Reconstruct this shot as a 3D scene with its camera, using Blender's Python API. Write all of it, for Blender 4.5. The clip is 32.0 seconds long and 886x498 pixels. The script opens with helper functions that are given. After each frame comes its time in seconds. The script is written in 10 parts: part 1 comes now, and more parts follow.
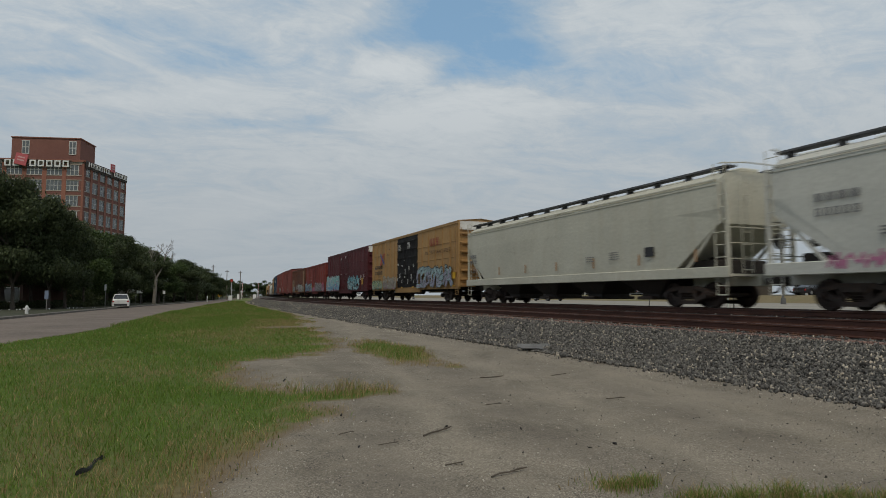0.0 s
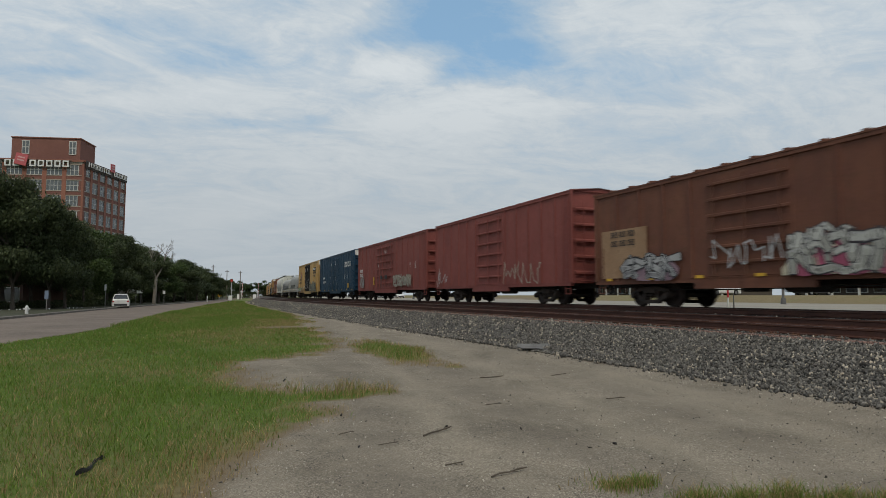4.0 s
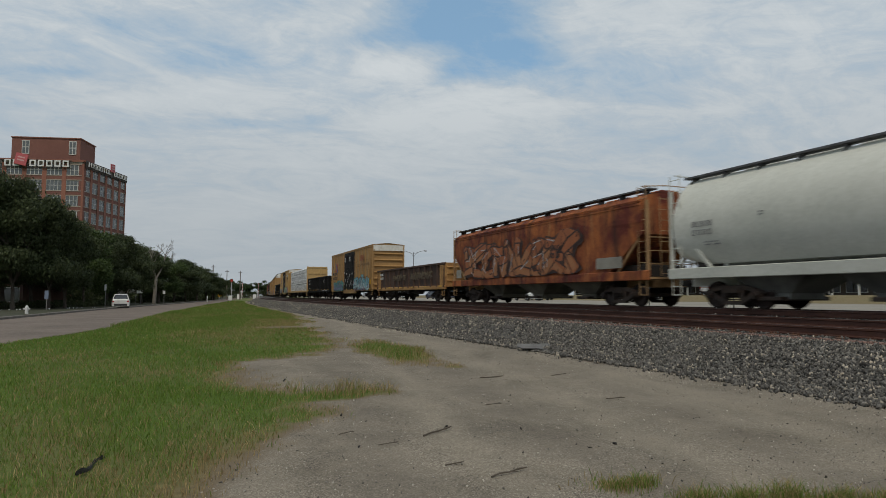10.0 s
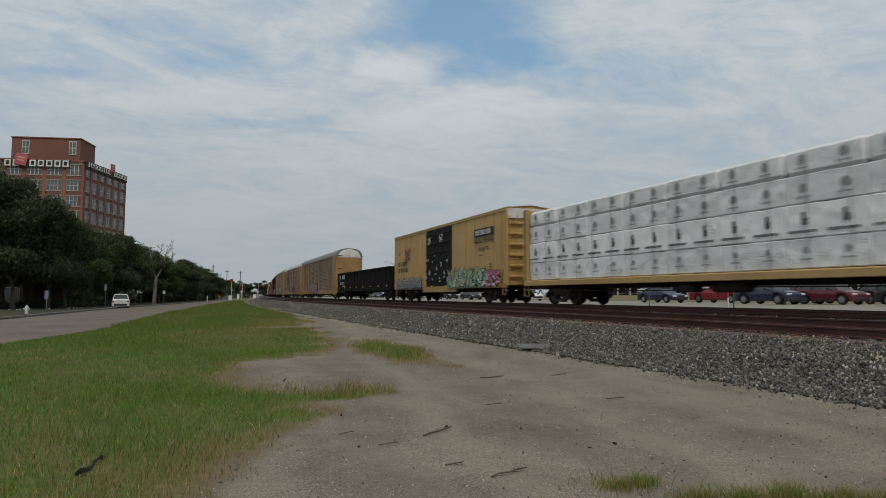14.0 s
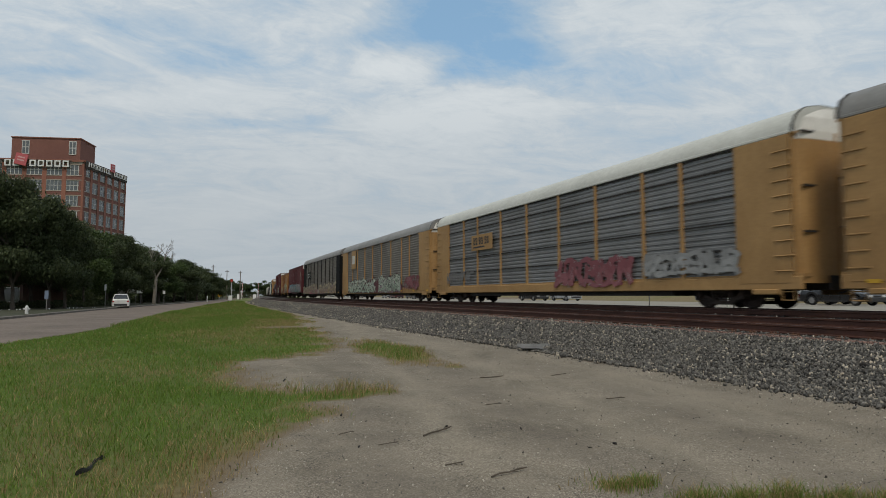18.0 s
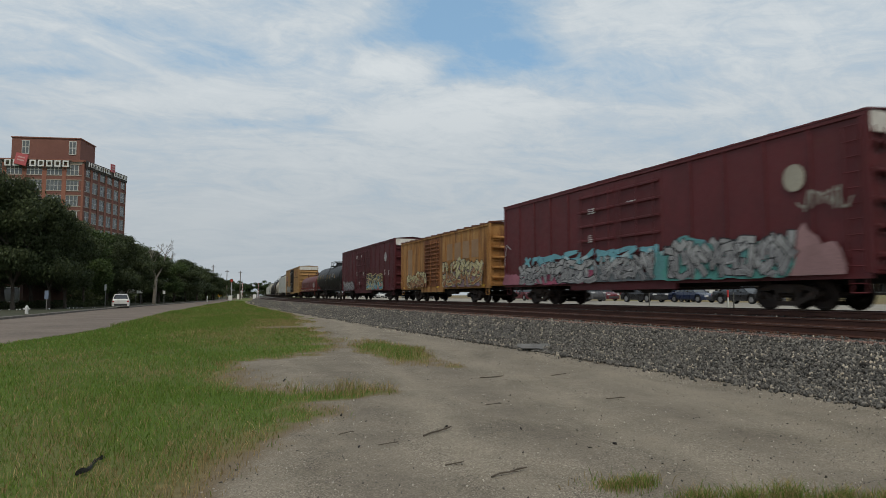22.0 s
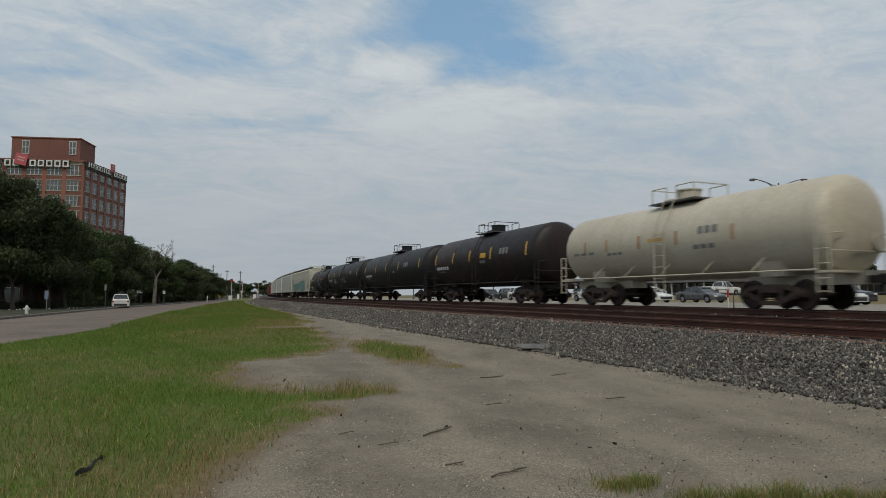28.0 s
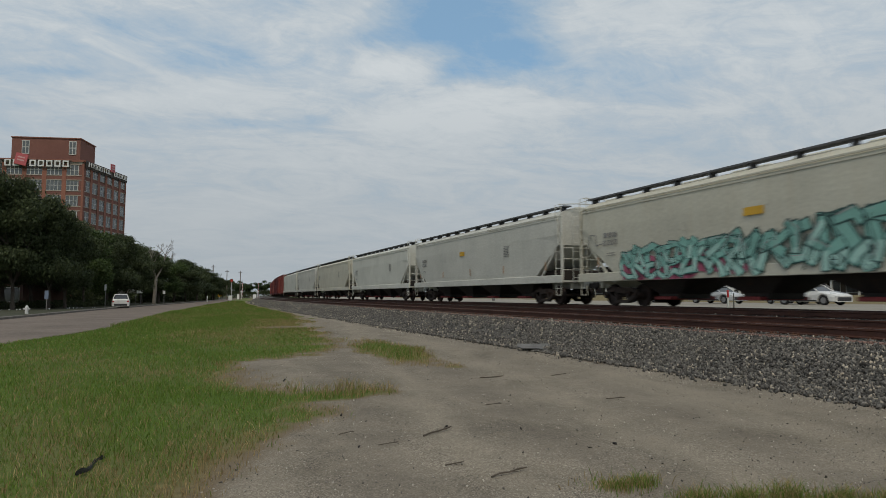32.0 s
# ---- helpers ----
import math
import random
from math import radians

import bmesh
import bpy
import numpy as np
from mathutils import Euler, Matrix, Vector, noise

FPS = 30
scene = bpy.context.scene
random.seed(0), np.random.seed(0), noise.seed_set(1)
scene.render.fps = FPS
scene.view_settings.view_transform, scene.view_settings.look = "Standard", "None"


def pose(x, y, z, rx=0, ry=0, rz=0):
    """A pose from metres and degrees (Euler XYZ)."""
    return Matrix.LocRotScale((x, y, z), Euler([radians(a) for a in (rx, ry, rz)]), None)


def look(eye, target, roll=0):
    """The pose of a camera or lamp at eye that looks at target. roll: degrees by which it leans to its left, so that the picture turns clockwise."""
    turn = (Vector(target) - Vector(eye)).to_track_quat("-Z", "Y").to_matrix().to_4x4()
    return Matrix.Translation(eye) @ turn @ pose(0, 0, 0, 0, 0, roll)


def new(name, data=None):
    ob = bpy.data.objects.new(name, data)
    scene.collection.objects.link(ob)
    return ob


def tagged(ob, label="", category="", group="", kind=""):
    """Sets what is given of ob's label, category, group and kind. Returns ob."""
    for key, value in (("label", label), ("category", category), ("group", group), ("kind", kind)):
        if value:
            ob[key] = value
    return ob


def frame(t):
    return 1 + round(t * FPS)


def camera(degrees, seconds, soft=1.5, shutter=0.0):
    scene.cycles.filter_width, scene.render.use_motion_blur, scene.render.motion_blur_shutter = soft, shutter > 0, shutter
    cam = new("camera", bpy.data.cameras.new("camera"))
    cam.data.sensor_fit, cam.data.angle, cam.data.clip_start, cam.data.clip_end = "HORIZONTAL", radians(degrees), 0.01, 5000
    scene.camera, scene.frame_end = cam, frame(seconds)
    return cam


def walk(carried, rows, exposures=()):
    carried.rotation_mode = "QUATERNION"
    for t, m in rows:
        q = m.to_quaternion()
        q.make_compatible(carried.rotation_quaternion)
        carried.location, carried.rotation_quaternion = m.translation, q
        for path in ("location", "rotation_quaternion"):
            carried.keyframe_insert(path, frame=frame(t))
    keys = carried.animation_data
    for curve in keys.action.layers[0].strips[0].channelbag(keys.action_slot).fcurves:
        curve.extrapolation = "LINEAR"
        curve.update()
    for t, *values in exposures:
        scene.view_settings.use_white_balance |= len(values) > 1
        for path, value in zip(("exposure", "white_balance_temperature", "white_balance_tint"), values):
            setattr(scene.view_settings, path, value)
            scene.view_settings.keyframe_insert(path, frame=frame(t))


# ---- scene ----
CLIP = 32.0
EYE = 1.6
cam = camera(71.22, CLIP, soft=0.6, shutter=0.25)
AIM = pose(0, 0, EYE, 90 + 4.283, 0, -22.565)
# the lens darkens a little while more bright sky than train is in view
STOPS = ((0.0, -0.18), (1.0, -0.10), (2.0, -0.02), (3.5, 0.02), (6.0, -0.03), (8.0, -0.05), (10.0, -0.12), (12.0, -0.14), (14.0, -0.17), (16.5, -0.06), (19.0, 0.02), (24.0, 0.02), (25.5, -0.06),
         (28.0, -0.16), (30.0, -0.08), (CLIP, -0.12))
walk(cam, [(0.0, AIM), (CLIP, AIM)], STOPS)

# ---- light: thin high cloud, a veiled sun behind the camera and to its left ----
SUN_EL, SUN_AZ = 56.0, 205.0      # degrees above the horizon; clockwise from +y
scene.view_settings.exposure = 0.0
sun = new("sun", bpy.data.lights.new("sun", "SUN"))
sun.data.energy, sun.data.angle, sun.data.color = 1.7, radians(14), (1.0, 0.90, 0.74)
_a, _e = radians(SUN_AZ), radians(SUN_EL)
sun.matrix_world = look((math.sin(_a) * math.cos(_e) * 100, math.cos(_a) * math.cos(_e) * 100, math.sin(_e) * 100), (0, 0, 0))


class Net:
    """A small helper to write node trees."""

    def __init__(self, tree):
        self.t = tree
        tree.nodes.clear()

    def n(self, kind, _out=0, **kw):
        node = self.t.nodes.new(kind)
        for k, v in kw.items():
            if k.startswith("i_"):
                key = k[2:]
                key = int(key) if key.isdigit() else key.replace("_", " ")
                if isinstance(v, bpy.types.NodeSocket):
                    self.t.links.new(v, node.inputs[key])
                else:
                    node.inputs[key].default_value = v
            else:
                setattr(node, k, v)
        return node

    def link(self, a, b):
        self.t.links.new(a, b)

    def math(self, op, a, b=0.0, c=0.0):
        node = self.n("ShaderNodeMath", operation=op, i_0=a, i_1=b)
        if op in ("MULTIPLY_ADD", "SMOOTH_MIN", "SMOOTH_MAX"):
            if isinstance(c, bpy.types.NodeSocket):
                self.link(c, node.inputs[2])
            else:
                node.inputs[2].default_value = c
        return node.outputs[0]

    def noise(self, vec, scale, detail=4.0, rough=0.55, dist=0.0):
        return self.n("ShaderNodeTexNoise", i_Vector=vec, i_Scale=scale, i_Detail=detail, i_Roughness=rough, i_Distortion=dist).outputs["Fac"]

    def ramp(self, fac, stops):
        node = self.n("ShaderNodeValToRGB", i_Fac=fac)
        el = node.color_ramp.elements
        while len(el) < len(stops):
            el.new(0.5)
        for e, (p, c) in zip(el, stops):
            e.position = p
            e.color = (*c, 1.0) if isinstance(c, tuple) else (c, c, c, 1.0)
        return node.outputs["Color"]

    def mix(self, fac, a, b, how="MIX"):
        node = self.n("ShaderNodeMix", data_type="RGBA", blend_type=how)
        for key, v in ((0, fac), (6, a), (7, b)):
            if isinstance(v, bpy.types.NodeSocket):
                self.link(v, node.inputs[key])
            elif key == 0:
                node.inputs[0].default_value = v
            else:
                node.inputs[key].default_value = (*v, 1.0) if isinstance(v, tuple) else (v, v, v, 1.0)
        return node.outputs[2]


def make_sky():
    w = bpy.data.worlds.new("sky")
    scene.world = w
    w.use_nodes = True
    g = Net(w.node_tree)
    sky = g.n("ShaderNodeTexSky", sky_type="NISHITA", sun_disc=False, sun_elevation=radians(SUN_EL), sun_rotation=radians(SUN_AZ),
              altitude=30.0, air_density=1.0, dust_density=1.2, ozone_density=1.2).outputs[0]
    ray = g.n("ShaderNodeTexCoord").outputs["Generated"]
    sep = g.n("ShaderNodeSeparateXYZ", i_0=ray)
    up = g.math("ADD", g.math("MAXIMUM", sep.outputs[2], 0.0), 0.16)
    flat = g.n("ShaderNodeCombineXYZ", i_0=g.math("DIVIDE", sep.outputs[0], up), i_1=g.math("DIVIDE", sep.outputs[1], up)).outputs[0]
    # wide sheets of cloud, wind-drawn streaks in them, and small ripples
    turned = g.n("ShaderNodeMapping", i_Vector=flat, i_Rotation=(0, 0, radians(-18)), i_Scale=(0.8, 1.15, 1.0), i_Location=(3.1, 1.4, 0)).outputs[0]
    big = g.noise(turned, 0.8, 3.0, 0.5, 0.4)
    mid = g.noise(turned, 2.2, 9.0, 0.66, 1.3)
    fine = g.noise(turned, 7.0, 8.0, 0.72, 1.2)
    # the larger gaps and banks of this sky, on a flat map of the half that faces down the line
    fwd = g.n("ShaderNodeMapping", vector_type="POINT", i_Vector=ray, i_Rotation=(0, 0, radians(22.565))).outputs[0]
    f = g.n("ShaderNodeSeparateXYZ", i_0=fwd)
    depth = g.math("MAXIMUM", f.outputs[1], 0.05)
    wob = g.n("ShaderNodeTexNoise", i_Vector=turned, i_Scale=3.0, i_Detail=5.0, i_Roughness=0.6).outputs["Color"]
    chart = g.n("ShaderNodeCombineXYZ", i_0=g.math("DIVIDE", f.outputs[0], depth), i_1=g.math("DIVIDE", f.outputs[2], depth)).outputs[0]
    shift = g.n("ShaderNodeVectorMath", operation="MULTIPLY_ADD", i_0=wob, i_1=(0.16, 0.10, 0.0), i_2=(-0.08, -0.05, 0.0)).outputs[0]
    chart = g.n("ShaderNodeVectorMath", operation="ADD", i_0=chart, i_1=shift).outputs[0]
    banks = ((0.03, 0.44, 0.19, 0.085, -0.37), (0.03, 0.52, 0.2, 0.06, -0.30), (0.11, 0.385, 0.13, 0.05, -0.20), (-0.39, 0.395, 0.13, 0.035, -0.13), (-0.31, 0.29, 0.14, 0.024, -0.14), (-0.66, 0.37, 0.10, 0.02, -0.12),
             (-0.5, 0.46, 0.16, 0.03, -0.06), (0.20, 0.285, 0.12, 0.03, -0.08), (0.30, 0.36, 0.25, 0.05, -0.07), (-0.08, 0.385, 0.11, 0.05, 0.27), (0.04, 0.29, 0.24, 0.06, 0.20),
             (-0.45, 0.33, 0.26, 0.045, 0.10), (0.60, 0.43, 0.26, 0.06, 0.03), (-0.22, 0.46, 0.12, 0.05, 0.10), (0.42, 0.29, 0.20, 0.03, 0.05), (-0.2, 0.22, 0.35, 0.03, 0.05))
    total = g.math("ADD", g.math("MULTIPLY", big, 0.26), g.math("ADD", g.math("MULTIPLY", mid, 0.50), g.math("MULTIPLY", fine, 0.30)))
    for u, v, ru, rv, amt in banks:
        d = g.n("ShaderNodeVectorMath", operation="MULTIPLY_ADD", i_0=chart, i_1=(1 / ru, 1 / rv, 0.0), i_2=(-u / ru, -v / rv, 0.0)).outputs[0]
        near = g.ramp(g.n("ShaderNodeVectorMath", operation="LENGTH", i_0=d).outputs["Value"], [(0.0, 1.0), (0.55, 0.55), (1.0, 0.0)])
        total = g.math("MULTIPLY_ADD", near, amt, total)
    low = g.ramp(sep.outputs[2], [(0.0, 1.0), (0.16, 0.5), (0.36, 0.0)])
    total = g.math("MULTIPLY_ADD", low, 0.12, total)
    cover = g.ramp(total, [(0.24, 0.08), (0.45, 0.72), (0.60, 1.0)])
    shade = g.ramp(total, [(0.40, (4.5, 5.4, 6.15)), (0.54, (5.4, 6.0, 6.45)), (0.70, (6.5, 6.95, 7.2))])
    blue = g.mix(0.65, g.mix(1.0, sky, (1.25, 1.45, 1.45), "MULTIPLY"), (2.5, 4.4, 6.4))
    col = g.mix(cover, blue, shade)
    haze = g.ramp(sep.outputs[2], [(0.0, 0.97), (0.12, 0.72), (0.34, 0.0)])
    grey = g.ramp(g.math("MULTIPLY_ADD", mid, 0.7, g.math("MULTIPLY", big, 0.3)), [(0.3, (3.85, 4.4, 4.85)), (0.75, (4.45, 4.85, 5.15))])
    col = g.mix(haze, col, grey)
    back = g.n("ShaderNodeBackground", i_Color=col, i_Strength=0.1)
    g.link(back.outputs[0], g.n("ShaderNodeOutputWorld").inputs[0])


make_sky()


# ---- materials ----
MATS = {}


def surface(name, base, other=None, rust=0.0, rust_col=(0.10, 0.045, 0.022), rough=0.6, metal=0.0, scale=1.0, grain=0.25, bump=0.15, streak=0.0,
            streak_col=None, vary=0.06, spec=0.4):
    """Paint, stone, wood or metal: two colours in large soft patches, a fine grain, drips down the walls, worn or rusty spots."""
    if name in MATS:
        return MATS[name]
    m = bpy.data.materials.new(name)
    m.use_nodes = True
    g = Net(m.node_tree)
    co = g.n("ShaderNodeTexCoord").outputs["Object"]
    rnd = g.n("ShaderNodeObjectInfo").outputs["Random"]
    other = other or tuple(c * 0.78 for c in base)
    wide = g.noise(co, 0.55 * scale, 5.0, 0.6, 0.3)
    col = g.mix(g.ramp(wide, [(0.38, 0.0), (0.66, 1.0)]), base, other)
    fine = g.noise(co, 14.0 * scale, 4.0, 0.65)
    col = g.mix(grain, col, g.ramp(fine, [(0.3, 0.25), (0.7, 0.75)]), "OVERLAY")
    if streak:
        run = g.n("ShaderNodeMapping", i_Vector=co, i_Scale=(3.2 * scale, 3.2 * scale, 0.28 * scale)).outputs[0]
        drip = g.ramp(g.noise(run, 1.6, 6.0, 0.7, 0.2), [(0.48, 0.0), (0.72, 1.0)])
        col = g.mix(g.math("MULTIPLY", drip, streak), col, streak_col or rust_col)
    if rust:
        spot = g.ramp(g.noise(co, 2.3 * scale, 8.0, 0.72, 0.6), [(0.62 - 0.3 * rust, 0.0), (0.74 - 0.25 * rust, 1.0)])
        col = g.mix(g.math("MULTIPLY", spot, min(1.0, 0.35 + rust)), col, rust_col)
    level = g.math("MULTIPLY_ADD", rnd, 2 * vary, 1.0 - vary)
    col = g.mix(1.0, col, g.n("ShaderNodeCombineXYZ", i_0=level, i_1=level, i_2=level).outputs[0], "MULTIPLY")
    rgh = g.math("MULTIPLY_ADD", g.noise(co, 5.0 * scale, 3.0), 0.3, rough - 0.15)
    bmp = g.n("ShaderNodeBump", i_Strength=bump, i_Distance=0.02, i_Height=fine).outputs[0]
    b = g.n("ShaderNodeBsdfPrincipled", i_Base_Color=col, i_Roughness=rgh, i_Metallic=metal, i_Normal=bmp)
    b.inputs["Specular IOR Level"].default_value = spec
    g.link(b.outputs[0], g.n("ShaderNodeOutputMaterial").inputs[0])
    MATS[name] = m
    return m


def corroded(name, ground, bloom, scab, bleach):
    """Old paint eaten by rust: broad blooms, long runs down the sheet, dark scabs and bleached flakes."""
    m = bpy.data.materials.new(name)
    m.use_nodes = True
    g = Net(m.node_tree)
    co = g.n("ShaderNodeTexCoord").outputs["Object"]
    col = g.mix(g.ramp(g.noise(co, 0.75, 6.0, 0.62, 0.6), [(0.40, 0.0), (0.62, 1.0)]), ground, bloom)
    run = g.n("ShaderNodeMapping", i_Vector=co, i_Scale=(1.0, 2.6, 0.22)).outputs[0]
    col = g.mix(g.ramp(g.noise(run, 1.1, 7.0, 0.66, 0.3), [(0.47, 0.0), (0.66, 0.85)]), col, scab)
    col = g.mix(g.ramp(g.noise(run, 1.7, 7.0, 0.7, 0.2), [(0.58, 0.0), (0.74, 0.7)]), col, bleach)
    col = g.mix(g.ramp(g.noise(co, 3.4, 9.0, 0.75, 0.5), [(0.60, 0.0), (0.72, 0.7)]), col, bloom)
    fine = g.noise(co, 16.0, 6.0, 0.7)
    col = g.mix(0.45, col, g.ramp(fine, [(0.3, 0.22), (0.7, 0.78)]), "OVERLAY")
    bmp = g.n("ShaderNodeBump", i_Strength=0.3, i_Distance=0.02, i_Height=fine).outputs[0]
    b = g.n("ShaderNodeBsdfPrincipled", i_Base_Color=col, i_Roughness=0.8, i_Normal=bmp)
    b.inputs["Specular IOR Level"].default_value = 0.3
    g.link(b.outputs[0], g.n("ShaderNodeOutputMaterial").inputs[0])
    MATS[name] = m
    return m


def islands(name, dark, light, rough=0.9, bump=0.3, tint=(1.0, 1.0, 1.0), pos=(0.15, 0.85), through_light=0.0):
    """Stones, blades and leaves joined in one mesh: each piece has its own tone."""
    if name in MATS:
        return MATS[name]
    m = bpy.data.materials.new(name)
    m.use_nodes = True
    g = Net(m.node_tree)
    rnd = g.n("ShaderNodeNewGeometry").outputs["Random Per Island"]
    co = g.n("ShaderNodeTexCoord").outputs["Object"]
    col = g.ramp(rnd, [(pos[0], dark), (pos[1], light), (1.0, tuple(min(1, c * t * 1.35) for c, t in zip(light, tint)))])
    col = g.mix(0.35, col, g.ramp(g.noise(co, 30.0, 4.0), [(0.3, 0.2), (0.7, 0.8)]), "OVERLAY")
    col = g.mix(g.ramp(g.noise(co, 0.5, 3.0), [(0.35, 0.0), (0.7, 0.35)]), col, tuple(c * 0.6 for c in light))
    bmp = g.n("ShaderNodeBump", i_Strength=bump, i_Distance=0.01, i_Height=g.noise(co, 60.0, 3.0)).outputs[0]
    b = g.n("ShaderNodeBsdfPrincipled", i_Base_Color=col, i_Roughness=rough, i_Normal=bmp)
    b.inputs["Specular IOR Level"].default_value = 0.25
    last = b.outputs[0]
    if through_light:
        tr = g.n("ShaderNodeBsdfTranslucent", i_Color=col)
        last = g.n("ShaderNodeMixShader", i_0=through_light, i_1=last, i_2=tr.outputs[0]).outputs[0]
    g.link(last, g.n("ShaderNodeOutputMaterial").inputs[0])
    MATS[name] = m
    return m


def glass(name, col=(0.03, 0.035, 0.04), rough=0.08):
    if name in MATS:
        return MATS[name]
    m = bpy.data.materials.new(name)
    m.use_nodes = True
    b = m.node_tree.nodes["Principled BSDF"]
    b.inputs["Base Color"].default_value = (*col, 1)
    b.inputs["Roughness"].default_value = rough
    b.inputs["Specular IOR Level"].default_value = 0.8
    MATS[name] = m
    return m


def plain(name, col, rough=0.6, metal=0.0, glow=0.0):
    return surface(name, col, rough=rough, metal=metal, grain=0.12, bump=0.03, vary=0.03)


# ---- mesh tools ----
SINGLES = {"grab_irons": "grab_iron", "corner_posts": "corner_post", "stake_pockets": "stake_pocket", "stacking_guides": "stacking_guide", "car_number": "number_bar",
           "hatch_covers": "hatch_cover", "roof_seams": "roof_seam", "reflective_strip": "reflective_strip", "weld_seams": "weld_seam", "bumper_trim": "bumper_trim", "brake_wheel": "brake_wheel", "door_ribs": "door_rib"}


def clusters(bm, gap=0.03):
    """Groups of faces that hang together or all but touch."""
    seen, isles = set(), []
    for v in bm.verts:
        if v in seen:
            continue
        heap, got = [v], []
        seen.add(v)
        while heap:
            q = heap.pop()
            got.append(q)
            for e in q.link_edges:
                o = e.other_vert(q)
                if o not in seen:
                    seen.add(o)
                    heap.append(o)
        c = np.array([q.co[:] for q in got])
        isles.append([set(got), c.min(0) - gap, c.max(0) + gap])
    out = []
    for vs, lo, hi in isles:
        hits = [g for g in out if (g[1] <= hi).all() and (g[2] >= lo).all()]
        for g in hits:
            vs, lo, hi = vs | g[0], np.minimum(lo, g[1]), np.maximum(hi, g[2])
            out.remove(g)
        out.append([vs, lo, hi])
    return [g[0] for g in out]


def part(name, bm, material, parent=None, label=""):
    """One mesh object, under a thing or a part; sets of like pieces are parted into single ones."""
    if name in SINGLES:
        groups = clusters(bm, 0.03 if name != "car_number" else 0.002)
        if len(groups) > 1:
            for vs in groups:
                one, at = B(), {}
                for v in vs:
                    at[v] = one.verts.new(v.co)
                for f in bm.faces:
                    if f.verts[0] in vs:
                        one.faces.new([at[v] for v in f.verts])
                last = whole(SINGLES[name], one, material, parent, label)
            bm.free()
            return last
    return whole(name, bm, material, parent, label)


def whole(name, bm, material, parent=None, label=""):
    me = bpy.data.meshes.new(name)
    bm.to_mesh(me)
    bm.free()
    me.materials.append(material)
    ob = new(name, me)
    if parent:
        ob.parent = parent
    if label:
        ob["label"] = label
    return ob


def shared(name, me, parent, m=None, label=""):
    """Another object on a mesh that exists."""
    ob = new(name, me)
    ob.parent = parent
    if m is not None:
        ob.matrix_basis = m
    if label:
        ob["label"] = label
    return ob


def mesh_of(name, bm, material):
    me = bpy.data.meshes.new(name)
    bm.to_mesh(me)
    bm.free()
    me.materials.append(material)
    return me


def soup(name, verts, faces, material, parent=None):
    me = bpy.data.meshes.new(name)
    me.from_pydata(verts, [], faces)
    me.materials.append(material)
    ob = new(name, me)
    if parent:
        ob.parent = parent
    return ob


def mass(name, verts, corners, size, material, parent=None):
    """One mesh out of number arrays: verts (n, 3) and faces (m, size)."""
    me = bpy.data.meshes.new(name)
    nf = len(corners)
    me.vertices.add(len(verts))
    me.vertices.foreach_set("co", np.asarray(verts, dtype=np.float32).ravel())
    me.loops.add(nf * size)
    me.loops.foreach_set("vertex_index", np.asarray(corners, dtype=np.int32).ravel())
    me.polygons.add(nf)
    me.polygons.foreach_set("loop_start", np.arange(0, nf * size, size, dtype=np.int32))
    me.update(calc_edges=True)
    me.materials.append(material)
    ob = new(name, me)
    if parent:
        ob.parent = parent
    return ob


def box(bm, x0, x1, y0, y1, z0, z1, bev=0.0):
    """A block between two corners, its edges broken by bev."""
    vs = [bm.verts.new((x, y, z)) for x in (x0, x1) for y in (y0, y1) for z in (z0, z1)]
    fs = [bm.faces.new([vs[i] for i in q]) for q in ((0, 1, 3, 2), (4, 6, 7, 5), (0, 4, 5, 1), (2, 3, 7, 6), (0, 2, 6, 4), (1, 5, 7, 3))]
    if bev:
        bmesh.ops.bevel(bm, geom=list({e for f in fs for e in f.edges}), offset=bev, segments=1, affect="EDGES")
    return bm


def rod(bm, a, b, r, seg=6, r2=None):
    """A round bar from a to b."""
    a, b = Vector(a), Vector(b)
    q = (b - a).to_track_quat("Z", "Y").to_matrix()
    r2 = r if r2 is None else r2
    rings = []
    for p, rad in ((a, r), (b, r2)):
        rings.append([bm.verts.new(p + q @ Vector((math.cos(i * math.tau / seg) * rad, math.sin(i * math.tau / seg) * rad, 0))) for i in range(seg)])
    for i in range(seg):
        j = (i + 1) % seg
        bm.faces.new((rings[0][i], rings[0][j], rings[1][j], rings[1][i]))
    if seg > 2:
        bm.faces.new(list(reversed(rings[0])))
        bm.faces.new(rings[1])
    return bm


def pipe(bm, pts, r, seg=6):
    for a, b in zip(pts, pts[1:]):
        rod(bm, a, b, r, seg)
    return bm


def sweep(bm, outline, y0, y1, caps=True):
    """An outline of (x, z) points drawn along y."""
    n = len(outline)
    a = [bm.verts.new((x, y0, z)) for x, z in outline]
    b = [bm.verts.new((x, y1, z)) for x, z in outline]
    for i in range(n):
        j = (i + 1) % n
        bm.faces.new((a[i], a[j], b[j], b[i]))
    if caps:
        bm.faces.new(list(reversed(a)))
        bm.faces.new(b)
    return bm


def loft(bm, rings, caps=True):
    """Skin over rings of points that have the same count."""
    vs = [[bm.verts.new(p) for p in r] for r in rings]
    n = len(vs[0])
    for a, b in zip(vs, vs[1:]):
        for i in range(n):
            j = (i + 1) % n
            bm.faces.new((a[i], a[j], b[j], b[i]))
    if caps:
        bm.faces.new(list(reversed(vs[0])))
        bm.faces.new(vs[-1])
    return bm


def B():
    return bmesh.new()


